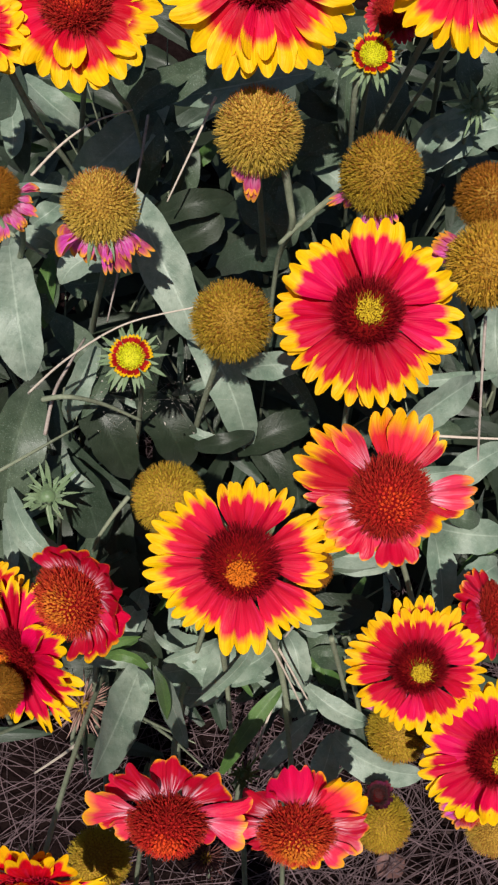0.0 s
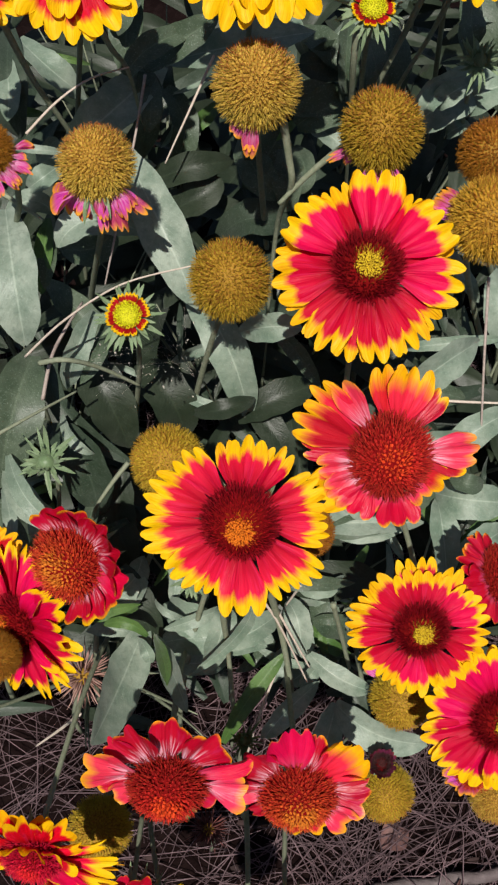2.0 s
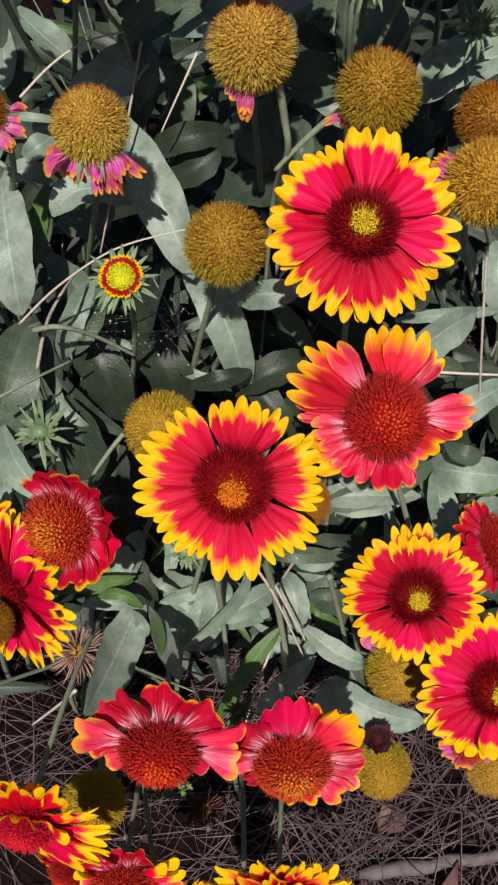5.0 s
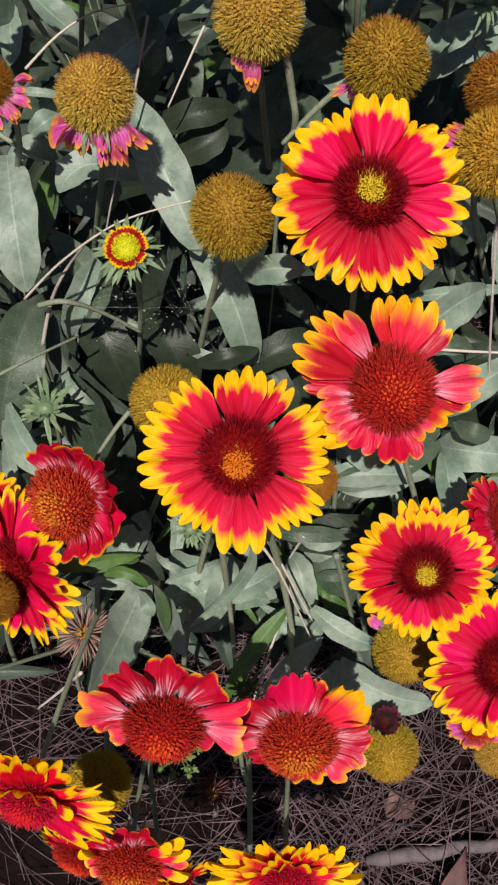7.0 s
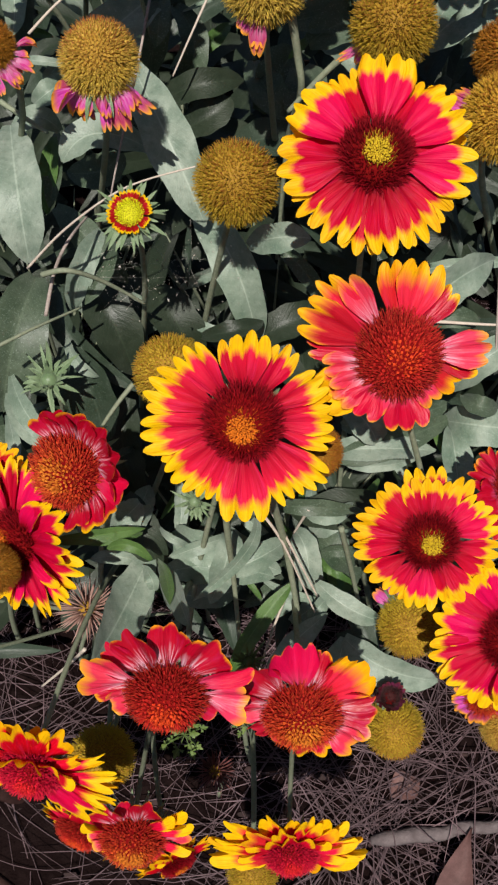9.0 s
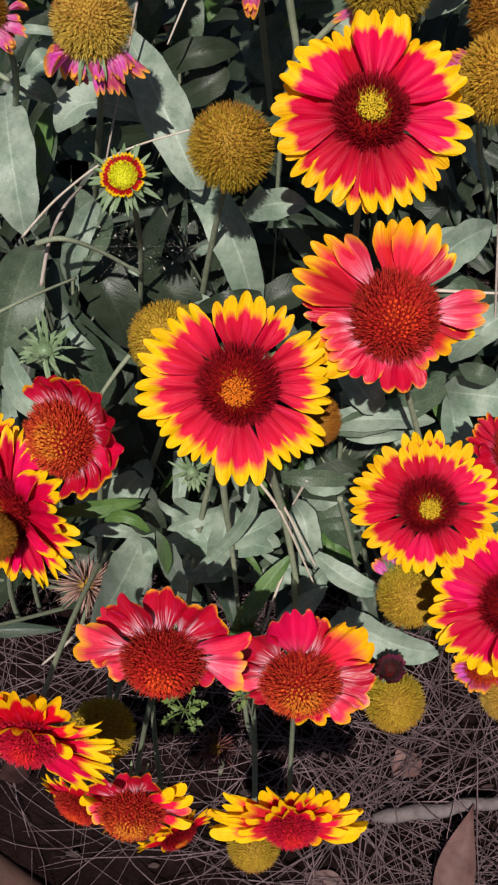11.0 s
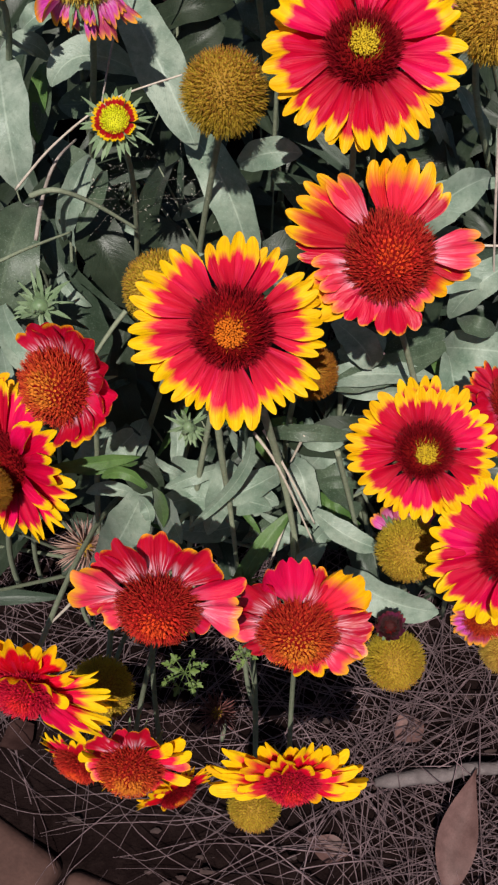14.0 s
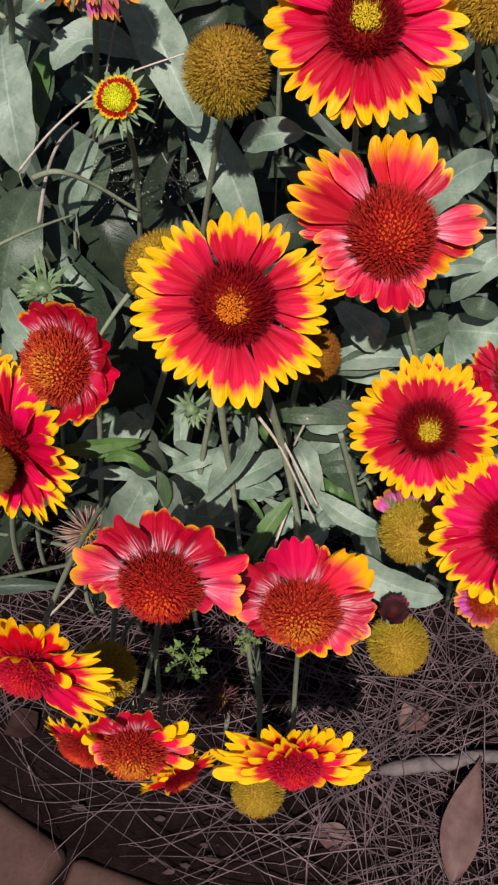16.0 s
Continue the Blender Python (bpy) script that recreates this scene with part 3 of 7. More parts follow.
def leaf(base, mid, tip, width, material=None, roll=0.0, fold=0.22, seed=0, stalk=0.30, name="leaf"):
    """One long grey-green leaf along a curve, widest past its middle, with a folded midrib and a wavy edge."""
    rng = random.Random(seed)
    p0, pm, p2 = Vector(base), Vector(mid), Vector(tip)
    p1 = pm * 2 - (p0 + p2) * 0.5
    parent = min(PLANTS, key=lambda q: (Vector(q.location) - p0).to_2d().length)
    rows, cols = 17, 9
    verts, uv = [], []
    wave, count = rng.uniform(0, 6.3), rng.uniform(7, 12)
    toward = Vector((0.05, -0.55, 0.85)).normalized()
    for i in range(rows):
        s = i / (rows - 1)
        p = bezier(p0, p1, p2, s)
        t = ((p1 - p0) * (1 - s) + (p2 - p1) * s).normalized()
        side = t.cross(toward)
        side = side.normalized() if side.length > 0.05 else t.orthogonal().normalized()
        up = side.cross(t).normalized()
        a = radians(roll) + 0.25 * math.sin(wave + 2.2 * s)
        side, up = side * math.cos(a) + up * math.sin(a), up * math.cos(a) - side * math.sin(a)
        w = stalk + (1 - stalk) * (1 - (1 - min(1.0, s / 0.5)) ** 2)
        if s > 0.5:
            w *= max(0.02, 1 - ((s - 0.5) / 0.5) ** 2.3) ** 0.75
        for j in range(cols):
            u = 2 * j / (cols - 1) - 1
            edge = 0.04 * width * math.sin(wave + count * s + (2 if u > 0 else 0)) * u * u
            verts.append(p + side * (u * w * width * 0.5 * (1 + 0.05 * math.sin(count * 2.3 * s + wave * u))) + up * (abs(u) * 1.45 * fold * w * width * 0.5 + edge))
            uv.append(((u + 1) / 2, s))
    return part(name, verts, grid_faces(rows, cols), material or LEAF, parent, "", uv)


def dry_stalk(label, points, thick, material=None, name="dry_stalk", category="dry stalk"):
    """A thin dead stalk that bends through a few points."""
    pts = [Vector(p) for p in points]
    fine = []
    for i in range(len(pts) - 1):
        a, b = pts[max(i - 1, 0)], pts[min(i + 2, len(pts) - 1)]
        for k in range(8):
            s = k / 8
            h = (pts[i + 1] - a) * 0.5, (b - pts[i]) * 0.5
            fine.append(pts[i] * (2 * s ** 3 - 3 * s * s + 1) + h[0] * (s ** 3 - 2 * s * s + s) + pts[i + 1] * (3 * s * s - 2 * s ** 3) + h[1] * (s ** 3 - s * s))
    fine.append(pts[-1])
    n = len(fine) - 1
    v, f = tube(fine, [thick * (1.1 - 0.5 * i / n) for i in range(n + 1)], 6)
    ob = part(name, v, f, material or STRAW, None)
    return tagged(ob, label, category, "dry stalks")


# ---- ground ----
def weed_sprig(label, root, head, size, spread, count, seed):
    """A thin stalk with small leaves round its top, each leaf cut into three notched lobes."""
    rng = random.Random(seed)
    ob = thing("weed_sprig", root, label, "weed", "weeds")
    o, top = Vector(root), Vector(head)
    pts = [bezier(o - Vector((0, 0, 0.004)), (o + top) * 0.5 + Vector((0.003, 0, 0)), top, i / 9) for i in range(10)]
    v, f = tube(pts, [0.0006 - 0.0003 * i / 9 for i in range(10)], 6)
    part("stalk", v, f, WEED, ob)
    up = Vector((0.0, -0.45, 0.9)).normalized()
    for k in range(count):
        a = k * 2.4 + rng.uniform(-0.3, 0.3)
        out = Vector((math.cos(a), math.sin(a) * 0.75, 0.0))
        at = top + out * spread * math.sqrt((k + 0.6) / count) + Vector((0, 0, rng.uniform(-0.006, 0.004)))
        v, f = tube([bezier(top, (top + at) * 0.5 + Vector((0, 0, 0.001)), at, i / 4) for i in range(5)], [0.00022] * 5, 5)
        part("leaf_stalk", v, f, WEED, ob)
        n = (up + Vector((rng.uniform(-0.5, 0.5), rng.uniform(-0.5, 0.5), 0))).normalized()
        x = (out - n * out.dot(n)).normalized()
        y = n.cross(x)
        long = size * rng.uniform(0.8, 1.2)
        verts, uv = [at], [(0.5, 0.0)]
        for i in range(37):
            q = -1.9 + 3.8 * i / 36
            r = long * (0.22 + 0.62 * abs(math.cos(1.5 * q)) ** 0.9 + 0.13 * math.cos(9.0 * q)) * (1.15 - 0.16 * abs(q))
            verts.append(at + x * (r * math.cos(q)) + y * (r * math.sin(q)) + n * (0.18 * r * math.cos(3 * q)))
            uv.append((0.5 + 0.5 * math.sin(q), r / long))
        part("leaf", verts, [(0, i, i + 1) for i in range(1, 37)], WEED, ob, "", uv)
    return ob


def ground_height(x, y):
    d = max(abs(x), abs(y - 0.1))
    k = max(0.0, 1 - max(0.0, d - 0.8) / 2.0)
    return k * (0.006 * noise.noise((x * 22, y * 22, 0)) + 0.004 * noise.noise((x * 70, y * 70, 3)) - 0.004)


def lay_ground():
    marks = [-600, -120, -30, -8, -3, -1.4] + [-0.8 + 0.02 * i for i in range(81)] + [1.4, 3, 8, 30, 120, 600]
    verts = [(x, y + 0.1, ground_height(x, y + 0.1)) for y in marks for x in marks]
    s = Shade("soil_dark_mulch")
    big, fine, grit = s.noise(14.0, 5.0), s.noise(120.0, 4.0), s.noise(700.0, 3.0)
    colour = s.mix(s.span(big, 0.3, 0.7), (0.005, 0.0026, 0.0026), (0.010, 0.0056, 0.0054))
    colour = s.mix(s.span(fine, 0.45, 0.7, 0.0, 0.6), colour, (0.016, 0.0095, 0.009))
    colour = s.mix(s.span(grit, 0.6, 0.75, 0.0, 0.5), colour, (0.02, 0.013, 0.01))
    s.bump(s.math("ADD", fine, s.math("MULTIPLY", grit, 0.5)), 0.9, 0.003)
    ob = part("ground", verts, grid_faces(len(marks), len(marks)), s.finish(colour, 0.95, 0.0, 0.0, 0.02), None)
    tagged(ob, "dark brown mulched garden soil under pine needles", "ground", "", "structure")


lay_ground()


# ---- the plants ----
for at in ((-0.10, 0.16, 0.0), (0.0, 0.17, 0.0), (0.09, 0.15, 0.0), (-0.13, 0.30, 0.0), (0.0, 0.31, 0.0), (0.13, 0.29, 0.0), (-0.06, 0.46, 0.0), (0.10, 0.46, 0.0)):
    PLANTS.append(thing("blanket_flower_plant", at, "leafy clump of long dusty grey-green leaves in soil", "plant", "leafy clumps"))
flower("open blanket flower, crimson petals tipped yellow, small yellow disc", (0.0442, 0.1948, 0.0000), (0.0391, 0.1931, 0.3678), (0.000, -0.469, 0.883), 0.0318, 0.0108, 0.0066, 0, 0.0195, PETAL_FRESH, FLORET_YOUNG, 11, cup=0.14, depth=0.21, waist=0.2, own=((83, 0.0234, 0.0209, 0.12, PETAL_MAGENTA), (58, 0.0223, 0.0114, -0.02, PETAL_SCARLET), (31, 0.0227, 0.0218, 0.12, PETAL_MAGENTA), (8, 0.0217, 0.0104, -0.03, PETAL_SCARLET), (-13, 0.0241, 0.0195, 0.12, PETAL_MAGENTA), (-38, 0.0215, 0.0109, -0.03, PETAL_SCARLET), (-57, 0.0234, 0.0151, 0.05, PETAL_SCARLET), (-80, 0.0236, 0.0179, 0.09, PETAL_SCARLET), (-101, 0.0238, 0.0165, 0.00, PETAL_SCARLET), (-122, 0.0230, 0.0175, 0.08, PETAL_SCARLET), (-144, 0.0223, 0.0161, -0.02, PETAL_SCARLET), (190, 0.0236, 0.0198, 0.11, PETAL_SCARLET), (168, 0.0215, 0.0118, -0.03, PETAL_SCARLET), (143, 0.0225, 0.0227, 0.12, PETAL_MAGENTA), (112, 0.0212, 0.0128, -0.02, PETAL_SCARLET)))
flower("open blanket flower, rose red petals tipped yellow, orange disc", (-0.0422, 0.1090, 0.0000), (-0.0027, 0.1254, 0.3182), (0.000, -0.677, 0.736), 0.0334, 0.0122, 0.0118, 0, 0.0209, PETAL_ROSE, FLORET_OPENING, 12, depth=0.2, curl=-0.2, cup=0.16, waist=0.2, own=((127, 0.0224, 0.0148, 0.10, PETAL_PINK), (154, 0.0247, 0.0159, 0.14, PETAL_PINK), (168, 0.0240, 0.0102, 0.00, PETAL_PINK), (189, 0.0254, 0.0168, 0.10, PETAL_PINK), (204, 0.0228, 0.0102, -0.04, PETAL_PINK), (222, 0.0228, 0.0159, 0.06, PETAL_PINK), (246, 0.0218, 0.0123, -0.03, PETAL_PINK), (271, 0.0254, 0.0201, 0.12, PETAL_PINK), (-58, 0.0232, 0.0127, 0.03, PETAL_PINK), (-37, 0.0248, 0.0127, 0.12, PETAL_PINK), (-13, 0.0216, 0.0115, 0.02, PETAL_PINK), (-1, 0.0210, 0.0094, 0.12, PETAL_PINK), (11, 0.0206, 0.0094, -0.05, PETAL_SCARLET), (29, 0.0210, 0.0127, 0.12, PETAL_PINK), (58, 0.0194, 0.0123, -0.04, PETAL_SCARLET), (84, 0.0210, 0.0157, 0.12, PETAL_PINK), (101, 0.0190, 0.0090, -0.03, PETAL_SCARLET)))
flower("ageing blanket flower, ragged coral red petals, brown red cone", (0.1070, 0.1226, 0.0000), (0.0477, 0.1446, 0.3284), (0.049, -0.647, 0.761), 0.0320, 0.0128, 0.0109, 0, 0.0233, PETAL_PEACH, FLORET_RIPE, 13, depth=0.17, curl=-0.15, cup=0.2, count=600, waist=0.16, own=((172, 0.0195, 0.0130, 0.02, PETAL_CRIMSON), (156, 0.0265, 0.0175, 0.12, PETAL_PEACH), (139, 0.0255, 0.0150, 0.05, PETAL_PEACH), (126, 0.0215, 0.0110, 0.12, PETAL_BLUSH), (92, 0.0215, 0.0160, 0.02, PETAL_FLAME), (76, 0.0220, 0.0185, 0.12, PETAL_FLAME), (54, 0.0185, 0.0135, 0.02, PETAL_CRIMSON), (6, 0.0205, 0.0150, 0.22, PETAL_BLUSH), (-8, 0.0190, 0.0110, 0.02, PETAL_CRIMSON), (-26, 0.0140, 0.0105, -0.06, PETAL_FLAME), (-50, 0.0110, 0.0100, 0.04, PETAL_BLUSH), (-80, 0.0160, 0.0180, 0.10, PETAL_CRIMSON), (-104, 0.0125, 0.0130, -0.04, PETAL_BLUSH), (236, 0.0140, 0.0160, 0.08, PETAL_CRIMSON), (214, 0.0150, 0.0150, 0.12, PETAL_BLUSH), (212, 0.0201, 0.0200, -0.14, PETAL_SCARLET), (194, 0.0150, 0.0145, 0.10, PETAL_BLUSH)))
flower("open blanket flower, crimson petals edged yellow, bright yellow disc", (0.0848, 0.1330, 0.0000), (0.0617, 0.0986, 0.2802), (0.000, -0.571, 0.821), 0.0270, 0.0089, 0.0058, 0, 0.0162, PETAL_FRESH, FLORET_YOUNG, 14, depth=0.2, waist=0.10, own=((104, 0.0200, 0.0091, -0.10, PETAL_FRESH), (84, 0.0203, 0.0095, -0.12, PETAL_FRESH), (58, 0.0195, 0.0099, -0.10, PETAL_SCARLET), (169, 0.0206, 0.0131, 0.06, PETAL_SCARLET), (189, 0.0200, 0.0099, 0.00, PETAL_SCARLET), (211, 0.0185, 0.0099, 0.08, PETAL_SCARLET), (237, 0.0175, 0.0114, 0.02, PETAL_SCARLET), (262, 0.0180, 0.0133, 0.10, PETAL_MAGENTA), (285, 0.0172, 0.0114, 0.02, PETAL_SCARLET), (306, 0.0178, 0.0106, 0.10, PETAL_SCARLET), (333, 0.0190, 0.0110, 0.02, PETAL_SCARLET), (353, 0.0185, 0.0088, 0.10, PETAL_SCARLET), (20, 0.0190, 0.0138, 0.06, PETAL_MAGENTA), (42, 0.0165, 0.0088, 0.16, PETAL_FRESH), (68, 0.0160, 0.0093, 0.10, PETAL_SCARLET), (89, 0.0158, 0.0093, 0.12, PETAL_SCARLET), (110, 0.0165, 0.0099, 0.08, PETAL_SCARLET), (132, 0.0185, 0.0110, 0.04, PETAL_SCARLET), (150, 0.0190, 0.0088, -0.04, PETAL_SCARLET)))
flower("open crimson and yellow blanket flower beside a pale seed head", (0.1290, 0.1506, 0.0000), (0.0932, 0.0718, 0.2546), (0.050, -0.554, 0.831), 0.0292, 0.0106, 0.0066, 13, 0.0158, PETAL_FRESH, FLORET_YOUNG, 15, second=2, lift=0.05, depth=0.17, waist=0.16)
flower("half faded blanket flower with folded red petals and orange cone", (-0.0884, 0.1226, 0.0000), (-0.0648, 0.1230, 0.2862), (-0.377, -0.620, 0.688), 0.0200, 0.0130, 0.0116, 0, 0.0172, PETAL_AGED, FLORET_OLIVE, 16, depth=0.1, lift=0.42, cup=0.45, count=560, curl=0.35, own=((104, 0.0130, 0.0125, 0.30, PETAL_SATIN), (82, 0.0150, 0.0150, 0.36, PETAL_SATIN), (60, 0.0165, 0.0150, 0.30, PETAL_SATIN), (38, 0.0175, 0.0165, 0.26, PETAL_SATIN), (16, 0.0180, 0.0160, 0.24, PETAL_SATIN), (-6, 0.0182, 0.0165, 0.22, PETAL_CRIMSON), (-28, 0.0172, 0.0150, 0.26, PETAL_SATIN), (-50, 0.0150, 0.0140, 0.30, PETAL_CRIMSON), (-72, 0.0120, 0.0120, 0.34, PETAL_SATIN)))
flower("nodding blanket flower, upright faded red petals, large brown red cone", (-0.0328, 0.1542, 0.0000), (-0.0283, 0.0485, 0.2694), (0.000, -0.897, 0.442), 0.0297, 0.0123, 0.0115, 0, 0.0198, PETAL_AGED, FLORET_RIPE, 17, depth=0.09, curl=-0.1, count=600, cup=0.3, waist=0.14, own=((196, 0.0115, 0.0120, 0.05, PETAL_BLUSH), (172, 0.0150, 0.0140, 0.04, PETAL_SATIN), (152, 0.0212, 0.0202, 0.14, PETAL_BLUSH), (134, 0.0185, 0.0120, -0.10, PETAL_SATIN), (114, 0.0200, 0.0180, 0.00, PETAL_SATIN), (84, 0.0195, 0.0165, -0.12, PETAL_SATIN), (52, 0.0190, 0.0195, -0.04, PETAL_SATIN), (24, 0.0222, 0.0105, 0.12, PETAL_CRIMSON), (-4, 0.0182, 0.0168, 0.10, PETAL_BLUSH), (-32, 0.0115, 0.0100, 0.03, PETAL_SATIN), (-58, 0.0085, 0.0066, 0.00, PETAL_FLAME), (224, 0.0085, 0.0094, 0.00, PETAL_SATIN)))
flower("nodding blanket flower, crumpled red petals with orange edges, large cone", (0.0213, 0.1578, 0.0000), (0.0181, 0.0495, 0.2348), (0.017, -0.864, 0.503), 0.0263, 0.0129, 0.0118, 0, 0.0142, PETAL_AGED, FLORET_OLIVE, 18, depth=0.15, curl=-0.1, count=600, cup=0.3, waist=0.14, own=((206, 0.0112, 0.0120, 0.10, PETAL_SATIN), (182, 0.0140, 0.0110, 0.00, PETAL_BLUSH), (163, 0.0172, 0.0150, 0.07, PETAL_SATIN), (134, 0.0195, 0.0198, 0.05, PETAL_SATIN), (98, 0.0218, 0.0206, -0.10, PETAL_CRIMSON), (74, 0.0170, 0.0110, -0.25, PETAL_SATIN), (50, 0.0228, 0.0206, -0.02, PETAL_FLAME), (17, 0.0185, 0.0178, 0.10, PETAL_SATIN), (-10, 0.0174, 0.0158, 0.02, PETAL_SATIN), (-36, 0.0168, 0.0155, 0.10, PETAL_BLUSH), (-58, 0.0148, 0.0135, 0.03, PETAL_PEACH), (-80, 0.0125, 0.0110, 0.10, PETAL_CRIMSON), (-104, 0.0100, 0.0100, 0.00, PETAL_PEACH), (228, 0.0085, 0.0100, 0.00, PETAL_SATIN)))
flower("blanket flower seen from its side, scarlet petals with yellow tips", (-0.1362, 0.1435, 0.0000), (-0.0930, 0.1131, 0.2414), (-0.688, -0.526, 0.500), 0.0343, 0.0114, 0.0069, 15, 0.0150, PETAL_FRESH, FLORET_OPENING, 19, lift=-0.05, second=5)
flower("blanket flower seen from its side, blood red petals with yellow tips", (-0.1810, 0.1578, 0.0000), (-0.1092, 0.1329, 0.2463), (-0.195, -0.372, 0.907), 0.0209, 0.0083, 0.0051, 14, 0.0121, PETAL_DARK, FLORET_OPENING, 20)
flower("nodding scarlet blanket flower with yellow tips near the ground", (-0.0631, 0.1873, 0.0000), (-0.0796, 0.0285, 0.2340), (-0.120, -0.930, 0.345), 0.0304, 0.0100, 0.0085, 0, 0.0202, PETAL_DARK, FLORET_RED, 21, curl=-0.2, cup=0.25, waist=0.22, own=((102, 0.0205, 0.0155, 0.04, PETAL_DARK), (83, 0.0240, 0.0150, 0.14, PETAL_DARK), (53, 0.0205, 0.0170, 0.04, PETAL_DARK), (68, 0.0160, 0.0105, -0.08, PETAL_DARK), (32, 0.0170, 0.0120, 0.16, PETAL_DARK), (12, 0.0215, 0.0120, 0.02, PETAL_BROAD), (-5, 0.0250, 0.0125, 0.14, PETAL_BROAD), (-20, 0.0265, 0.0130, 0.02, PETAL_FLAME), (-32, 0.0258, 0.0120, 0.16, PETAL_BROAD), (-44, 0.0285, 0.0150, 0.06, PETAL_MAGENTA), (-58, 0.0290, 0.0170, 0.14, PETAL_MAGENTA), (-74, 0.0245, 0.0125, 0.04, PETAL_MAGENTA), (126, 0.0210, 0.0140, 0.14, PETAL_DARK), (150, 0.0210, 0.0130, 0.02, PETAL_DARK), (168, 0.0220, 0.0130, 0.14, PETAL_DARK), (186, 0.0215, 0.0125, 0.02, PETAL_DARK), (204, 0.0170, 0.0110, 0.12, PETAL_BROAD), (232, 0.0070, 0.0090, 0.10, PETAL_BROAD), (158, 0.0092, 0.0100, 0.75, PETAL_BROAD), (128, 0.0088, 0.0105, 0.80, PETAL_BROAD), (98, 0.0085, 0.0105, 0.85, PETAL_BROAD), (68, 0.0085, 0.0105, 0.80, PETAL_BROAD), (38, 0.0100, 0.0105, 0.65, PETAL_BROAD), (8, 0.0120, 0.0100, 0.55, PETAL_BROAD)))
flower("small blanket flower, crumpled crimson petals, brown cone, near the ground", (-0.0598, 0.1174, 0.0000), (-0.0515, 0.0136, 0.1580), (0.000, -0.924, 0.382), 0.0255, 0.0123, 0.0113, 0, 0.0180, PETAL_PEACH, FLORET_OLIVE, 22, depth=0.16, curl=-0.15, cup=0.35, count=520, second=0, waist=0.14, own=((150, 0.0135, 0.0110, 0.12, PETAL_BROAD), (116, 0.0165, 0.0180, 0.04, PETAL_SATIN), (96, 0.0120, 0.0110, -0.20, PETAL_SATIN), (70, 0.0170, 0.0165, 0.02, PETAL_SATIN), (48, 0.0178, 0.0098, 0.22, PETAL_BROAD), (38, 0.0205, 0.0090, 0.02, PETAL_BROAD), (28, 0.0195, 0.0100, 0.16, PETAL_BROAD), (15, 0.0165, 0.0120, 0.10, PETAL_BLUSH), (-2, 0.0160, 0.0112, 0.02, PETAL_BLUSH), (-16, 0.0172, 0.0090, 0.14, PETAL_BROAD), (-32, 0.0145, 0.0095, 0.00, PETAL_BROAD), (-50, 0.0140, 0.0092, 0.12, PETAL_BROAD), (-68, 0.0128, 0.0090, 0.00, PETAL_BROAD), (-86, 0.0122, 0.0085, 0.10, PETAL_BROAD), (-104, 0.0112, 0.0084, 0.00, PETAL_FLAME), (-124, 0.0112, 0.0084, 0.10, PETAL_BROAD), (214, 0.0110, 0.0084, 0.04, PETAL_BROAD), (194, 0.0092, 0.0084, 0.10, PETAL_BLUSH), (174, 0.0100, 0.0095, 0.02, PETAL_CRIMSON)))
flower("nodding red blanket flower with broad yellow tips near the ground", (0.0154, 0.1068, 0.0000), (0.0155, 0.0093, 0.1437), (0.083, -0.944, 0.319), 0.0318, 0.0101, 0.0082, 0, 0.0183, PETAL_DARK, FLORET_RED, 23, depth=0.18, curl=-0.2, cup=0.3, second=0, own=((190, 0.0262, 0.0110, 0.00, PETAL_BROAD), (178, 0.0285, 0.0110, 0.10, PETAL_BROAD), (166, 0.0290, 0.0110, -0.02, PETAL_FLAME), (155, 0.0298, 0.0112, 0.08, PETAL_BROAD), (143, 0.0296, 0.0115, 0.00, PETAL_BROAD), (131, 0.0240, 0.0120, 0.12, PETAL_FLAME), (118, 0.0215, 0.0105, -0.04, PETAL_BROAD), (105, 0.0200, 0.0115, 0.14, PETAL_BROAD), (92, 0.0190, 0.0100, 0.00, PETAL_BROAD), (78, 0.0235, 0.0122, 0.12, PETAL_BROAD), (66, 0.0225, 0.0100, 0.00, PETAL_BROAD), (54, 0.0205, 0.0110, 0.14, PETAL_FLAME), (40, 0.0220, 0.0108, 0.00, PETAL_BROAD), (27, 0.0230, 0.0108, 0.12, PETAL_BROAD), (15, 0.0245, 0.0105, 0.00, PETAL_FLAME), (3, 0.0252, 0.0105, 0.12, PETAL_BROAD), (-8, 0.0268, 0.0105, 0.00, PETAL_BROAD), (-19, 0.0268, 0.0108, 0.10, PETAL_BROAD), (-30, 0.0245, 0.0095, 0.02, PETAL_BROAD), (-44, 0.0150, 0.0085, 0.10, PETAL_FLAME), (204, 0.0205, 0.0100, 0.08, PETAL_BROAD), (218, 0.0140, 0.0085, 0.00, PETAL_BROAD), (172, 0.0165, 0.0078, 0.23, PETAL_BROAD), (148, 0.0160, 0.0078, 0.25, PETAL_BROAD), (122, 0.0135, 0.0080, 0.26, PETAL_BROAD), (98, 0.0120, 0.0080, 0.28, PETAL_BROAD), (74, 0.0125, 0.0080, 0.26, PETAL_BROAD), (48, 0.0135, 0.0078, 0.25, PETAL_BROAD), (22, 0.0150, 0.0078, 0.23, PETAL_BROAD), (-4, 0.0165, 0.0078, 0.22, PETAL_BROAD), (196, 0.0140, 0.0075, 0.22, PETAL_FLAME)))
flower("small faded crimson blanket flower beneath another bloom", (-0.0764, 0.1069, 0.0000), (-0.0769, 0.0176, 0.1367), (-0.329, -0.936, 0.124), 0.0211, 0.0090, 0.0065, 12, 0.0114, PETAL_ROSE, FLORET_RIPE, 24)
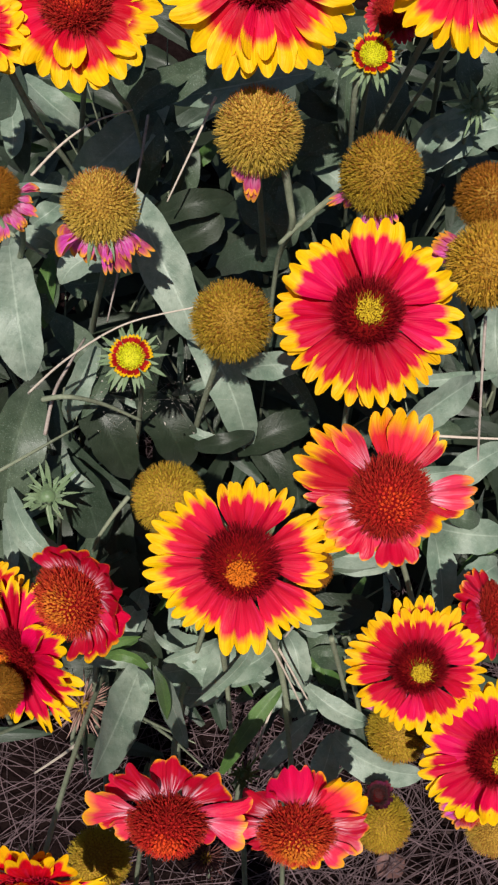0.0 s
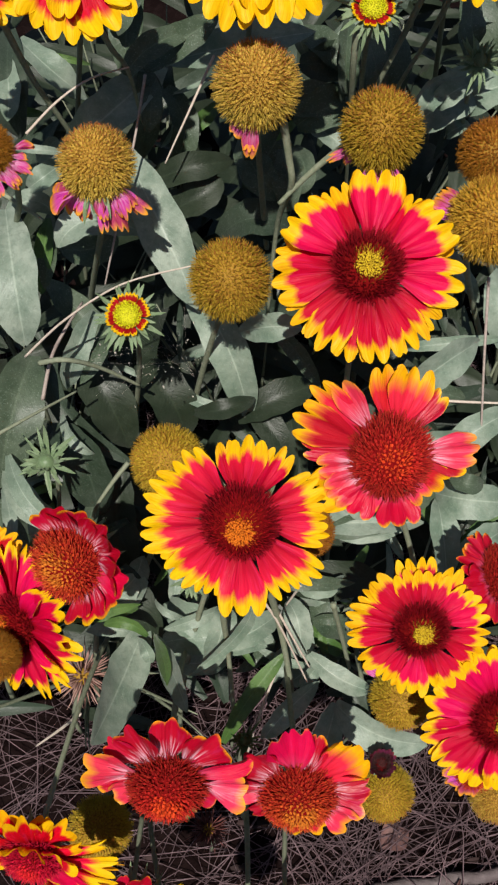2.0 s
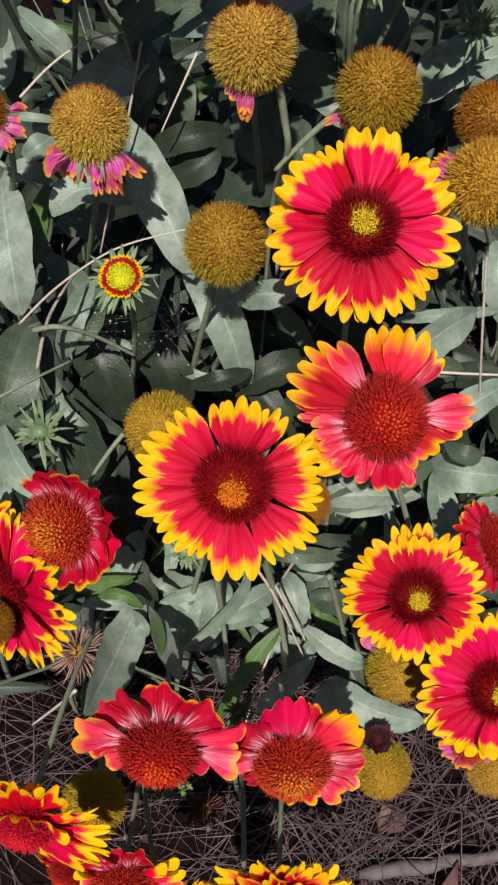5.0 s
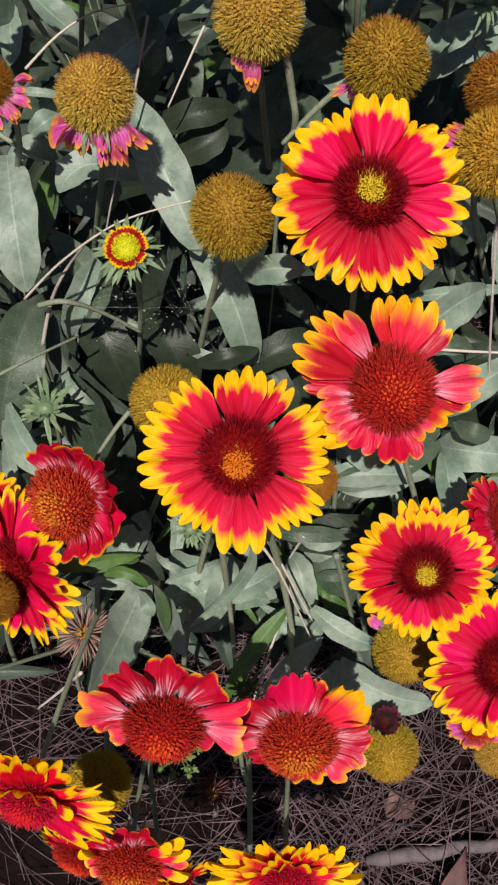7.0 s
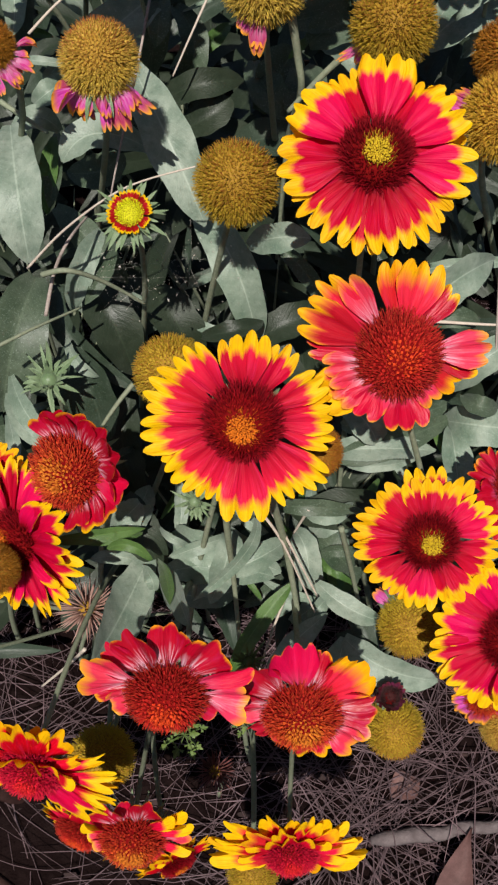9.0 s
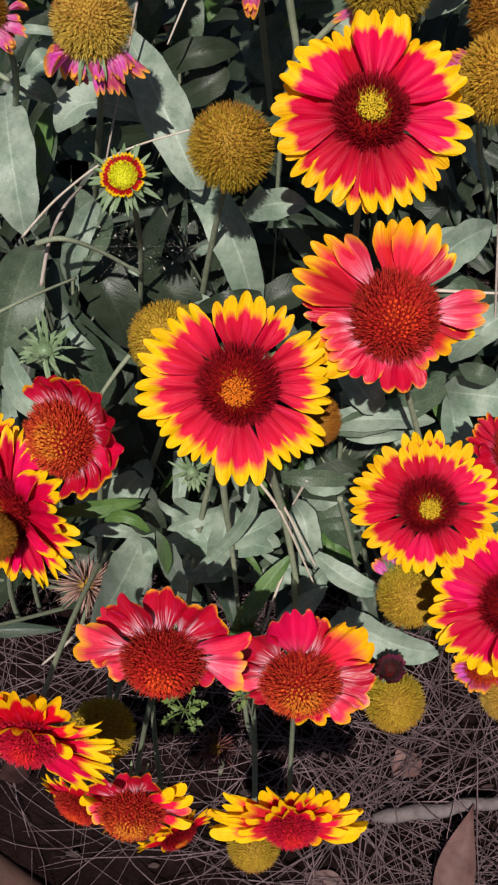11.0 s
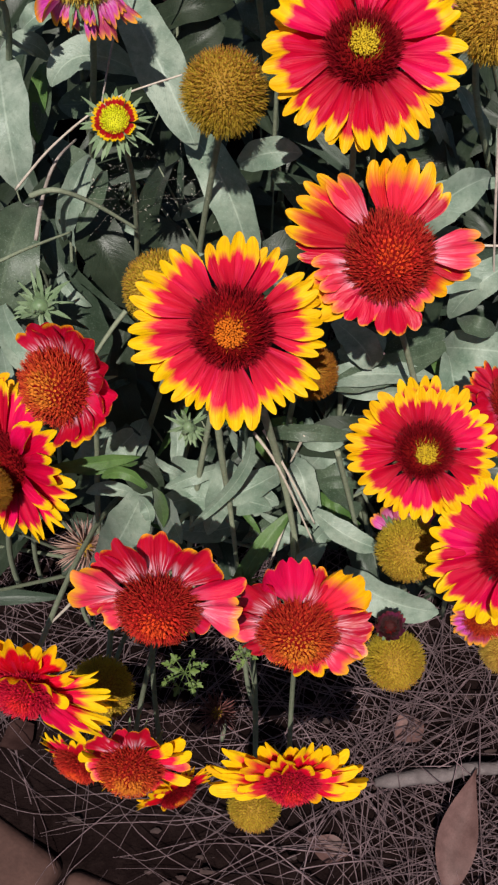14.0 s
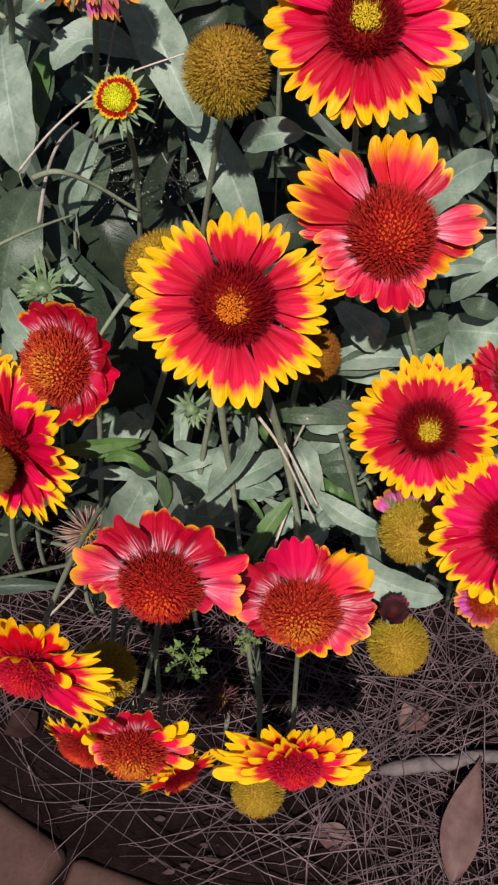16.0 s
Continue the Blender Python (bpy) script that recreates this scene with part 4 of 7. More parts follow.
flower("small scarlet blanket flower with yellow tips low over the ground", (-0.0594, 0.1104, 0.0000), (-0.0348, 0.0052, 0.1329), (0.478, -0.878, 0.021), 0.0192, 0.0064, 0.0039, 11, 0.0099, PETAL_DARK, FLORET_OPENING, 25)
flower("faded magenta blanket flower seen from behind", (0.1362, 0.1158, 0.0000), (0.0963, 0.1261, 0.2597), (0.742, -0.111, 0.661), 0.0192, 0.0089, 0.0058, 12, 0.0130, PETAL_AGED, FLORET_RIPE, 26, lift=-0.2)
flower("wide open blanket flower with broad yellow tips", (-0.1161, 0.4102, 0.0000), (-0.0580, 0.2875, 0.4135), (0.000, -0.555, 0.832), 0.0280, 0.0098, 0.0057, 12, 0.0197, PETAL_BROAD, FLORET_RIPE, 27, second=2, lift=0.03, depth=0.18)
flower("wide open blanket flower with broad yellow petal ends", (-0.1846, 0.4102, 0.0000), (-0.0939, 0.2797, 0.4093), (0.000, -0.469, 0.883), 0.0197, 0.0068, 0.0045, 12, 0.0144, PETAL_BROAD, FLORET_RIPE, 28, depth=0.18)
flower("large blanket flower with red petals running into broad yellow tips", (-0.0092, 0.4518, 0.0000), (0.0040, 0.2959, 0.4179), (0.000, -0.595, 0.804), 0.0337, 0.0114, 0.0057, 13, 0.0220, PETAL_BROAD, FLORET_OPENING, 29, second=2, depth=0.18)
flower("wide open blanket flower with broad yellow scalloped tips", (0.1138, 0.4518, 0.0000), (0.0741, 0.3001, 0.4201), (0.000, -0.555, 0.832), 0.0299, 0.0102, 0.0053, 13, 0.0197, PETAL_BROAD, FLORET_YOUNG, 30, depth=0.18)
flower("dark red withering blanket flower deep among the leaves", (0.1192, 0.5300, 0.0000), (0.0615, 0.3563, 0.3538), (0.000, -0.469, 0.883), 0.0131, 0.0071, 0.0043, 10, 0.0076, PETAL_AGED, FLORET_RIPE, 31)
flower("pink and yellow blanket flower half hidden under another bloom", (0.1290, 0.1506, 0.0000), (0.0913, 0.0613, 0.2082), (0.000, -0.764, 0.645), 0.0139, 0.0060, 0.0032, 11, 0.0093, PETAL_WITHERED, FLORET_OLIVE, 32)
seed_globe("ripe golden seed head with a few pink withered petals hanging below", (0.0161, 0.3515, 0.0000), (0.0035, 0.2719, 0.3712), (0.000, -0.151, 0.988), 0.0156, BRISTLE_GOLD, 41, withered=(268, 228))
seed_globe("ripe brown-gold seed head with scraps of pink petals", (0.0645, 0.3238, 0.0000), (0.0486, 0.2591, 0.3621), (0.000, -0.151, 0.988), 0.0149, BRISTLE_BROWN, 42, withered=(255, 282, 190))
seed_globe("ripe golden seed head with a skirt of withered pink petals", (-0.0983, 0.3329, 0.0000), (-0.0544, 0.2482, 0.3574), (0.000, -0.025, 1.000), 0.0138, BRISTLE_GOLD, 43, withered=(205, 222, 238, 254, 270, 286, 302, 318, 335), cling=.75)
seed_globe("round brown-gold bristly seed head", (-0.0428, 0.2503, 0.0000), (-0.0066, 0.2188, 0.3271), (0.098, -0.286, 0.953), 0.0153, BRISTLE_BROWN, 44)
seed_globe("round yellow-brown seed head partly behind a bloom", (-0.0762, 0.1578, 0.0000), (-0.0315, 0.1640, 0.2855), (-0.276, -0.188, 0.942), 0.0139, BRISTLE_OLIVE, 45)
seed_globe("small olive-yellow seed head beneath a bloom", (0.0725, 0.1687, 0.0000), (0.0645, 0.0924, 0.1999), (0.000, -0.703, 0.711), 0.0131, BRISTLE_OLIVE, 46, withered=(50, 85, 115, 140), cling=.75)
seed_globe("olive-yellow seed head low over the pine needles", (0.0590, 0.1948, 0.0000), (0.0636, 0.0637, 0.1314), (0.094, -0.732, 0.675), 0.0137, BRISTLE_OLIVE, 47)
seed_globe("rust-brown seed head behind a paler one", (0.1627, 0.3329, 0.0000), (0.0929, 0.2642, 0.3444), (0.098, -0.286, 0.953), 0.0129, BRISTLE_RUST, 48)
seed_globe("golden bristly seed head with shrivelled orange and purple petals", (0.1580, 0.2883, 0.0000), (0.0877, 0.2289, 0.3483), (0.195, -0.372, 0.907), 0.0154, BRISTLE_ORANGE, 49, withered=(120, 135, 150))
seed_globe("brown seed head ringed with withered magenta petals", (-0.1738, 0.3515, 0.0000), (-0.0948, 0.2557, 0.3569), (-0.358, -0.183, 0.916), 0.0096, BRISTLE_RUST, 50, withered=(0, 330, 300, 270, 20, 310), cling=.8)
seed_globe("olive seed head low at the edge of the plant", (-0.0789, 0.1499, 0.0000), (-0.0682, 0.0459, 0.1500), (0.000, -0.50, 0.866), 0.0142, BRISTLE_OLIVE, 51)
seed_globe("pale golden seed head under a bloom", (0.1203, 0.1330, 0.0000), (0.1023, 0.0534, 0.1927), (0.000, -0.634, 0.774), 0.0109, BRISTLE_GOLD, 52)
seed_globe("rust-brown seed head beside a scarlet bloom", (-0.1458, 0.1330, 0.0000), (-0.0971, 0.0960, 0.2550), (-0.287, -0.450, 0.846), 0.0096, BRISTLE_RUST, 53)
seed_globe("small olive seed head low over the pine needles", (-0.0099, 0.1034, 0.0000), (-0.0019, 0.0046, 0.0930), (0.000, -0.703, 0.711), 0.0122, BRISTLE_OLIVE, 54)
seed_globe("brown seed head hidden behind a rose red bloom", (0.0159, 0.1569, 0.0000), (0.0247, 0.1517, 0.2434), (0.196, -0.460, 0.866), 0.0108, BRISTLE_RUST, 55)
opening_bud("half-open bud with a lime disc, red rim and spiky green bracts", (-0.0733, 0.2421, 0.0000), (-0.0422, 0.1947, 0.3392), (0.000, -0.379, 0.925), 0.0044, 61)
opening_bud("half-open bud with a lime disc and spiky green bracts", (0.0681, 0.4102, 0.0000), (0.0460, 0.3004, 0.3807), (0.000, -0.333, 0.943), 0.0046, 62)
green_bud("closed pale green bud with pointed bracts", (-0.1179, 0.1798, 0.0000), (-0.0865, 0.1813, 0.2494), (0.000, -0.287, 0.958), 0.0151, 63)
green_bud("closed pale green bud with pointed bracts under a bloom", (-0.0507, 0.1498, 0.0000), (-0.0253, 0.1363, 0.2270), (0.000, -0.634, 0.774), 0.0111, 64)
green_bud("closed grey-green bud with pointed bracts", (0.1547, 0.4204, 0.0000), (0.0959, 0.3228, 0.3359), (0.000, -0.287, 0.958), 0.0131, 65)
green_bud("tiny fresh green shoot between two blooms", (-0.0037, 0.0668, 0.0000), (-0.0020, 0.0704, 0.2244), (0.000, -0.287, 0.958), 0.0090, 66, LEAF_GREEN, 8)
dry_head("dried pinkish spiky seed head", (-0.1047, 0.1174, 0.0000), (-0.0857, 0.1218, 0.1253), (-0.195, -0.372, 0.907), 0.0169, BRISTLE_PINK, 67)
dry_head("dark dried spiky seed head near the ground", (-0.0240, 0.0505, 0.0000), (-0.0235, 0.0565, 0.0472), (0.000, -0.469, 0.883), 0.0127, BRISTLE_DARK, 68)
flower("shrivelled dark purple flower above a seed head", (0.0575, 0.1494, 0.0000), (0.0601, 0.0736, 0.1523), (0.000, -0.196, 0.981), 0.0091, 0.0040, 0.0025, 9, 0.0065, PETAL_DEAD, FLORET_DEAD, 69, lift=0.9, curl=0.3)
leaf((-0.0568, 0.3550, 0.3021), (-0.0337, 0.3576, 0.3148), (-0.0123, 0.3609, 0.3279), 0.0149, LEAF_MID, -20, 0.22, 1)
leaf((-0.0352, 0.3674, 0.2974), (-0.0054, 0.3572, 0.3146), (0.0306, 0.3626, 0.3175), 0.0200, LEAF_PALE, 10, 0.22, 2)
leaf((-0.1077, 0.3769, 0.3024), (-0.0923, 0.3573, 0.3034), (-0.0771, 0.3594, 0.2818), 0.0150, LEAF_PALE, 20, 0.22, 3)
leaf((-0.1117, 0.3804, 0.3043), (-0.1078, 0.3417, 0.3064), (-0.1077, 0.3354, 0.2804), 0.0170, LEAF, 0, 0.22, 4)
leaf((-0.0406, 0.3650, 0.2961), (-0.0581, 0.3253, 0.3090), (-0.0826, 0.3156, 0.2925), 0.0206, LEAF_PALE, 10, 0.22, 5)
leaf((-0.0471, 0.3562, 0.3027), (-0.0453, 0.3326, 0.3015), (-0.0524, 0.3328, 0.2676), 0.0134, LEAF_MID, 25, 0.22, 6)
leaf((-0.0510, 0.3219, 0.2618), (-0.0292, 0.3156, 0.2811), (-0.0070, 0.3254, 0.2751), 0.0137, LEAF_SHADED, 0, 0.22, 7)
leaf((-0.0414, 0.3110, 0.2561), (-0.0244, 0.3105, 0.2671), (-0.0132, 0.3188, 0.2715), 0.0167, LEAF_SHADED, 0, 0.22, 8)
leaf((-0.0553, 0.3112, 0.2992), (-0.0370, 0.2712, 0.2938), (-0.0224, 0.2476, 0.2676), 0.0206, LEAF_PALE, 8, 0.22, 9)
leaf((-0.0298, 0.2761, 0.2488), (-0.0105, 0.2395, 0.2520), (-0.0003, 0.2238, 0.2097), 0.0190, LEAF_PALE, 0, 0.22, 10)
leaf((-0.1082, 0.2899, 0.2840), (-0.0989, 0.2487, 0.2890), (-0.0979, 0.2323, 0.2620), 0.0226, LEAF_PALE, 5, 0.22, 11)
leaf((-0.0923, 0.2958, 0.2707), (-0.0924, 0.2736, 0.2701), (-0.0954, 0.2652, 0.2544), 0.0093, LEAF_GREEN, 0, 0.22, 12)
leaf((-0.0982, 0.2877, 0.2324), (-0.0798, 0.2674, 0.2329), (-0.0632, 0.2556, 0.2153), 0.0148, LEAF_MID, 0, 0.22, 13)
leaf((-0.0692, 0.2520, 0.2587), (-0.0757, 0.2320, 0.2594), (-0.0839, 0.2267, 0.2339), 0.0116, LEAF_PALE, 10, 0.22, 14)
leaf((-0.1002, 0.2401, 0.2410), (-0.1047, 0.2054, 0.2452), (-0.1159, 0.1867, 0.2126), 0.0252, LEAF_MID, 10, 0.22, 15)
leaf((-0.1112, 0.1983, 0.2188), (-0.0984, 0.1720, 0.2275), (-0.0813, 0.1664, 0.2131), 0.0126, LEAF_PALE, 15, 0.22, 16)
leaf((-0.0929, 0.2145, 0.2161), (-0.0765, 0.1960, 0.2176), (-0.0729, 0.1839, 0.1885), 0.0242, LEAF, 0, 0.22, 17)
leaf((-0.1179, 0.1860, 0.2009), (-0.1104, 0.1670, 0.1908), (-0.1052, 0.1543, 0.1614), 0.0129, LEAF_MID, 0, 0.22, 18)
leaf((-0.0863, 0.1237, 0.2131), (-0.0691, 0.1258, 0.2142), (-0.0481, 0.1325, 0.2065), 0.0064, LEAF_GREEN, 0, 0.22, 19)
leaf((-0.0494, 0.1313, 0.1775), (-0.0579, 0.0994, 0.1911), (-0.0639, 0.0700, 0.2186), 0.0200, LEAF_PALE, 5, 0.22, 20)
leaf((-0.0432, 0.1239, 0.1849), (-0.0319, 0.0983, 0.2222), (-0.0231, 0.0748, 0.2550), 0.0099, LEAF_PALE, 15, 0.22, 21)
leaf((-0.0430, 0.1223, 0.1954), (-0.0368, 0.1070, 0.2156), (-0.0332, 0.0909, 0.2296), 0.0058, LEAF_GREEN, 0, 0.22, 22)
leaf((-0.0432, 0.1255, 0.1688), (-0.0187, 0.1252, 0.1799), (0.0078, 0.1244, 0.1682), 0.0163, LEAF_PALE, 0, 0.22, 23)
leaf((-0.0379, 0.1433, 0.1782), (-0.0266, 0.1333, 0.1843), (-0.0110, 0.1327, 0.1726), 0.0158, LEAF_PALE, 0, 0.22, 24)
leaf((0.0172, 0.1433, 0.1782), (0.0221, 0.1310, 0.1830), (0.0239, 0.1196, 0.1656), 0.0126, LEAF_PALE, 0, 0.22, 25)
leaf((-0.0132, 0.0840, 0.1467), (-0.0003, 0.1008, 0.1670), (0.0168, 0.1194, 0.1769), 0.0085, LEAF_GREEN, 10, 0.22, 26)
leaf((0.0064, 0.0859, 0.1477), (0.0155, 0.0939, 0.1633), (0.0325, 0.1097, 0.1603), 0.0116, LEAF_PALE, 0, 0.22, 27)
leaf((0.0268, 0.1157, 0.1862), (0.0392, 0.1048, 0.1861), (0.0556, 0.1005, 0.1781), 0.0102, LEAF_PALE, 0, 0.22, 28)
leaf((0.0409, 0.1028, 0.1453), (0.0588, 0.0876, 0.1486), (0.0847, 0.0853, 0.1361), 0.0177, LEAF_PALE, 0, 0.22, 29)
leaf((0.0409, 0.1028, 0.1453), (0.0376, 0.0907, 0.1389), (0.0333, 0.0802, 0.1220), 0.0137, LEAF_PALE, 0, 0.22, 30)
leaf((0.0313, 0.1705, 0.2040), (0.0512, 0.1680, 0.2140), (0.0799, 0.1716, 0.2046), 0.0129, LEAF_PALE, 15, 0.22, 31)
leaf((0.0865, 0.1798, 0.2089), (0.0872, 0.1623, 0.2110), (0.0924, 0.1516, 0.1827), 0.0154, LEAF_PALE, 5, 0.22, 32)
leaf((0.0857, 0.1884, 0.2022), (0.0975, 0.1770, 0.2188), (0.1207, 0.1798, 0.2089), 0.0180, LEAF_PALE, 10, 0.22, 33)
leaf((0.1207, 0.2169, 0.2287), (0.1001, 0.2032, 0.2327), (0.0884, 0.2002, 0.2085), 0.0144, LEAF_PALE, 0, 0.22, 34)
leaf((0.0652, 0.2109, 0.2500), (0.0785, 0.2111, 0.2760), (0.0990, 0.2293, 0.2680), 0.0170, LEAF_PALE, -10, 0.22, 35)
leaf((0.0681, 0.2424, 0.2423), (0.0898, 0.2390, 0.2518), (0.1180, 0.2466, 0.2445), 0.0062, LEAF_PALE, 0, 0.22, 36)
leaf((-0.0032, 0.2239, 0.2840), (0.0082, 0.2186, 0.2960), (0.0216, 0.2173, 0.2970), 0.0121, LEAF_PALE, 0, 0.22, 37)
leaf((0.0089, 0.2517, 0.2472), (0.0208, 0.2424, 0.2423), (0.0333, 0.2311, 0.2249), 0.0084, LEAF_MID, 0, 0.22, 38)
leaf((-0.0143, 0.3075, 0.2429), (0.0024, 0.3022, 0.2627), (0.0203, 0.3037, 0.2522), 0.0177, LEAF, 0, 0.22, 39)
leaf((-0.0003, 0.3207, 0.2612), (0.0091, 0.3283, 0.2766), (0.0162, 0.3449, 0.2741), 0.0204, LEAF_MID, 0, 0.22, 40)
leaf((0.0226, 0.3401, 0.2829), (0.0352, 0.3395, 0.2939), (0.0534, 0.3520, 0.2892), 0.0189, LEAF_MID, 0, 0.22, 41)
leaf((0.0239, 0.3662, 0.2968), (0.0400, 0.3667, 0.2970), (0.0546, 0.3812, 0.2934), 0.0188, LEAF, 0, 0.22, 42)
leaf((0.0465, 0.3748, 0.3126), (0.0440, 0.3508, 0.3112), (0.0454, 0.3472, 0.2867), 0.0139, LEAF_MID, 20, 0.22, 43)
leaf((0.0669, 0.3804, 0.3043), (0.0641, 0.3539, 0.3015), (0.0561, 0.3401, 0.2829), 0.0200, LEAF_MID, 0, 0.22, 44)
leaf((0.0747, 0.3307, 0.2892), (0.0885, 0.3349, 0.3027), (0.1128, 0.3527, 0.3009), 0.0216, LEAF_PALE, 0, 0.22, 45)
leaf((0.0937, 0.3449, 0.2854), (0.1052, 0.3383, 0.3046), (0.1286, 0.3504, 0.2997), 0.0180, LEAF_PALE, 0, 0.22, 46)
leaf((0.1058, 0.3994, 0.3144), (0.1077, 0.3804, 0.3043), (0.1121, 0.3691, 0.2869), 0.0204, LEAF_MID, 0, 0.22, 47)
leaf((0.1154, 0.2738, 0.2589), (0.1124, 0.2531, 0.2593), (0.1206, 0.2453, 0.2325), 0.0144, LEAF_PALE, 0, 0.22, 48)
leaf((0.0898, 0.2758, 0.2713), (0.0962, 0.2656, 0.2659), (0.1054, 0.2610, 0.2521), 0.0082, LEAF_PALE, 0, 0.22, 49)
leaf((0.0588, 0.1528, 0.1833), (0.0392, 0.1484, 0.1923), (0.0158, 0.1493, 0.1814), 0.0184, LEAF_SHADED, 0, 0.22, 50)
leaf((-0.0607, 0.1576, 0.1858), (-0.0515, 0.1380, 0.1867), (-0.0432, 0.1244, 0.1682), 0.0163, LEAF_SHADED, 0, 0.22, 51)
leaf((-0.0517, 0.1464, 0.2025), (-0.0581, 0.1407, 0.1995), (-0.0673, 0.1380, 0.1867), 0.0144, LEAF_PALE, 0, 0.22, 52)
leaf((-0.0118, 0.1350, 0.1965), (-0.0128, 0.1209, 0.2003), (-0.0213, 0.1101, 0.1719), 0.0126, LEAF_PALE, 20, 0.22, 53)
leaf((-0.0252, 0.2169, 0.2287), (-0.0105, 0.2134, 0.2381), (0.0024, 0.2227, 0.2318), 0.0093, LEAF_SHADED, 10, 0.22, 54)
leaf((-0.0058, 0.2238, 0.2097), (0.0132, 0.2275, 0.2230), (0.0326, 0.2383, 0.2174), 0.0161, LEAF_SHADED, 0, 0.22, 55)
leaf((-0.0798, 0.2505, 0.2239), (-0.0674, 0.2287, 0.2236), (-0.0591, 0.2161, 0.1943), 0.0226, LEAF_SHADED, 0, 0.22, 56)
leaf((-0.0535, 0.2531, 0.2140), (-0.0387, 0.2335, 0.2149), (-0.0317, 0.2255, 0.1879), 0.0219, LEAF_SHADED, 0, 0.22, 57)
leaf((-0.0935, 0.2480, 0.2226), (-0.0862, 0.2216, 0.2198), (-0.0551, 0.2045, 0.1994), 0.0107, LEAF, 0, 0.22, 58)
leaf((-0.0661, 0.3037, 0.2522), (-0.0743, 0.2965, 0.2483), (-0.0926, 0.3026, 0.2403), 0.0165, LEAF_MID, 0, 0.22, 59)
leaf((-0.0896, 0.2982, 0.2719), (-0.0980, 0.2963, 0.2822), (-0.1120, 0.2970, 0.2713), 0.0103, LEAF_PALE, 0, 0.22, 60)
leaf((-0.0482, 0.2813, 0.2790), (-0.0687, 0.2760, 0.2930), (-0.0830, 0.2685, 0.2840), 0.0158, LEAF_PALE, 0, 0.22, 61)
leaf((-0.0059, 0.2383, 0.2061), (0.0107, 0.2190, 0.2071), (0.0221, 0.2037, 0.1877), 0.0137, LEAF_SHADED, 0, 0.22, 62)
leaf((0.0158, 0.3306, 0.2778), (0.0181, 0.3098, 0.2781), (0.0172, 0.3046, 0.2640), 0.0131, LEAF_MID, 0, 0.22, 63)
leaf((0.0749, 0.3899, 0.3094), (0.0588, 0.3947, 0.3119), (0.0409, 0.4030, 0.3050), 0.0161, LEAF, 0, 0.22, 64)
leaf((-0.0551, 0.4127, 0.3101), (-0.0567, 0.3828, 0.3056), (-0.0592, 0.3691, 0.2869), 0.0161, LEAF_MID, 0, 0.22, 65)
leaf((-0.0414, 0.3642, 0.2844), (-0.0298, 0.3401, 0.2829), (-0.0395, 0.3347, 0.2573), 0.0134, LEAF_MID, 0, 0.22, 66)
leaf((0.0930, 0.2626, 0.2303), (0.0820, 0.2722, 0.2355), (0.0725, 0.2877, 0.2324), 0.0165, LEAF_SHADED, 0, 0.22, 67)
leaf((0.1179, 0.1718, 0.1934), (0.1075, 0.1635, 0.2003), (0.0964, 0.1599, 0.1871), 0.0158, LEAF_PALE, 0, 0.22, 68)
leaf((0.0445, 0.1345, 0.1509), (0.0354, 0.1391, 0.1647), (0.0277, 0.1518, 0.1601), 0.0137, LEAF_MID, 0, 0.22, 69)
leaf((0.0546, 0.0955, 0.1415), (0.0491, 0.1076, 0.1479), (0.0445, 0.1247, 0.1457), 0.0110, LEAF, 0, 0.22, 70)
dry_stalk("thin bleached dry stalk arching between the leaves", [(-0.0906, 0.2103, 0.2875), (-0.0717, 0.2148, 0.3069), (-0.0477, 0.2192, 0.3239), (-0.0208, 0.2184, 0.3360)], 0.00052, STRAW)
dry_stalk("thin bleached dry stalk across dark leaves", [(-0.0840, 0.2715, 0.3483), (-0.0720, 0.2824, 0.3541), (-0.0598, 0.2939, 0.3546), (-0.0466, 0.3054, 0.3494)], 0.00054, STRAW)
dry_stalk("thin pinkish dry stalk hanging among leaves", [(-0.0435, 0.3262, 0.3264), (-0.0449, 0.3049, 0.3265), (-0.0482, 0.2892, 0.3181), (-0.0560, 0.2567, 0.3008), (-0.0610, 0.2478, 0.2848)], 0.00061, TWIG)
dry_stalk("thin straight straw across dark leaves", [(-0.0143, 0.3332, 0.3302), (-0.0246, 0.3133, 0.3196), (-0.0361, 0.3001, 0.3013)], 0.00061, STRAW)
dry_stalk("bent grey dry twig", [(-0.0848, 0.2080, 0.2863), (-0.0735, 0.2065, 0.2911), (-0.0620, 0.2116, 0.2769), (-0.0475, 0.2151, 0.2561)], 0.00116, STEM)
dry_stalk("short dry twig with a pale broken end", [(-0.0872, 0.2034, 0.2646), (-0.0822, 0.2148, 0.2785), (-0.0744, 0.2199, 0.2926), (-0.0707, 0.2414, 0.2813)], 0.00084, TWIG)
dry_stalk("green grass stem lying over leaves", [(-0.1043, 0.1756, 0.2803), (-0.0883, 0.1892, 0.2763), (-0.0732, 0.2081, 0.2636)], 0.00079, STEM)
dry_stalk("thin pale dry stalk leaning over stems", [(0.0057, 0.1309, 0.2339), (0.0143, 0.1212, 0.2174), (0.0265, 0.1088, 0.1882)], 0.00071, STRAW)
dry_stalk("thin red-brown upright stalk", [(0.1019, 0.2500, 0.2859), (0.1022, 0.2250, 0.2613), (0.1051, 0.2008, 0.2258)], 0.00073, TWIG)
dry_stalk("thin dry stalk lying across leaves", [(0.0761, 0.2144, 0.2443), (0.0964, 0.2133, 0.2437), (0.1168, 0.2126, 0.2434)], 0.00076, STRAW)
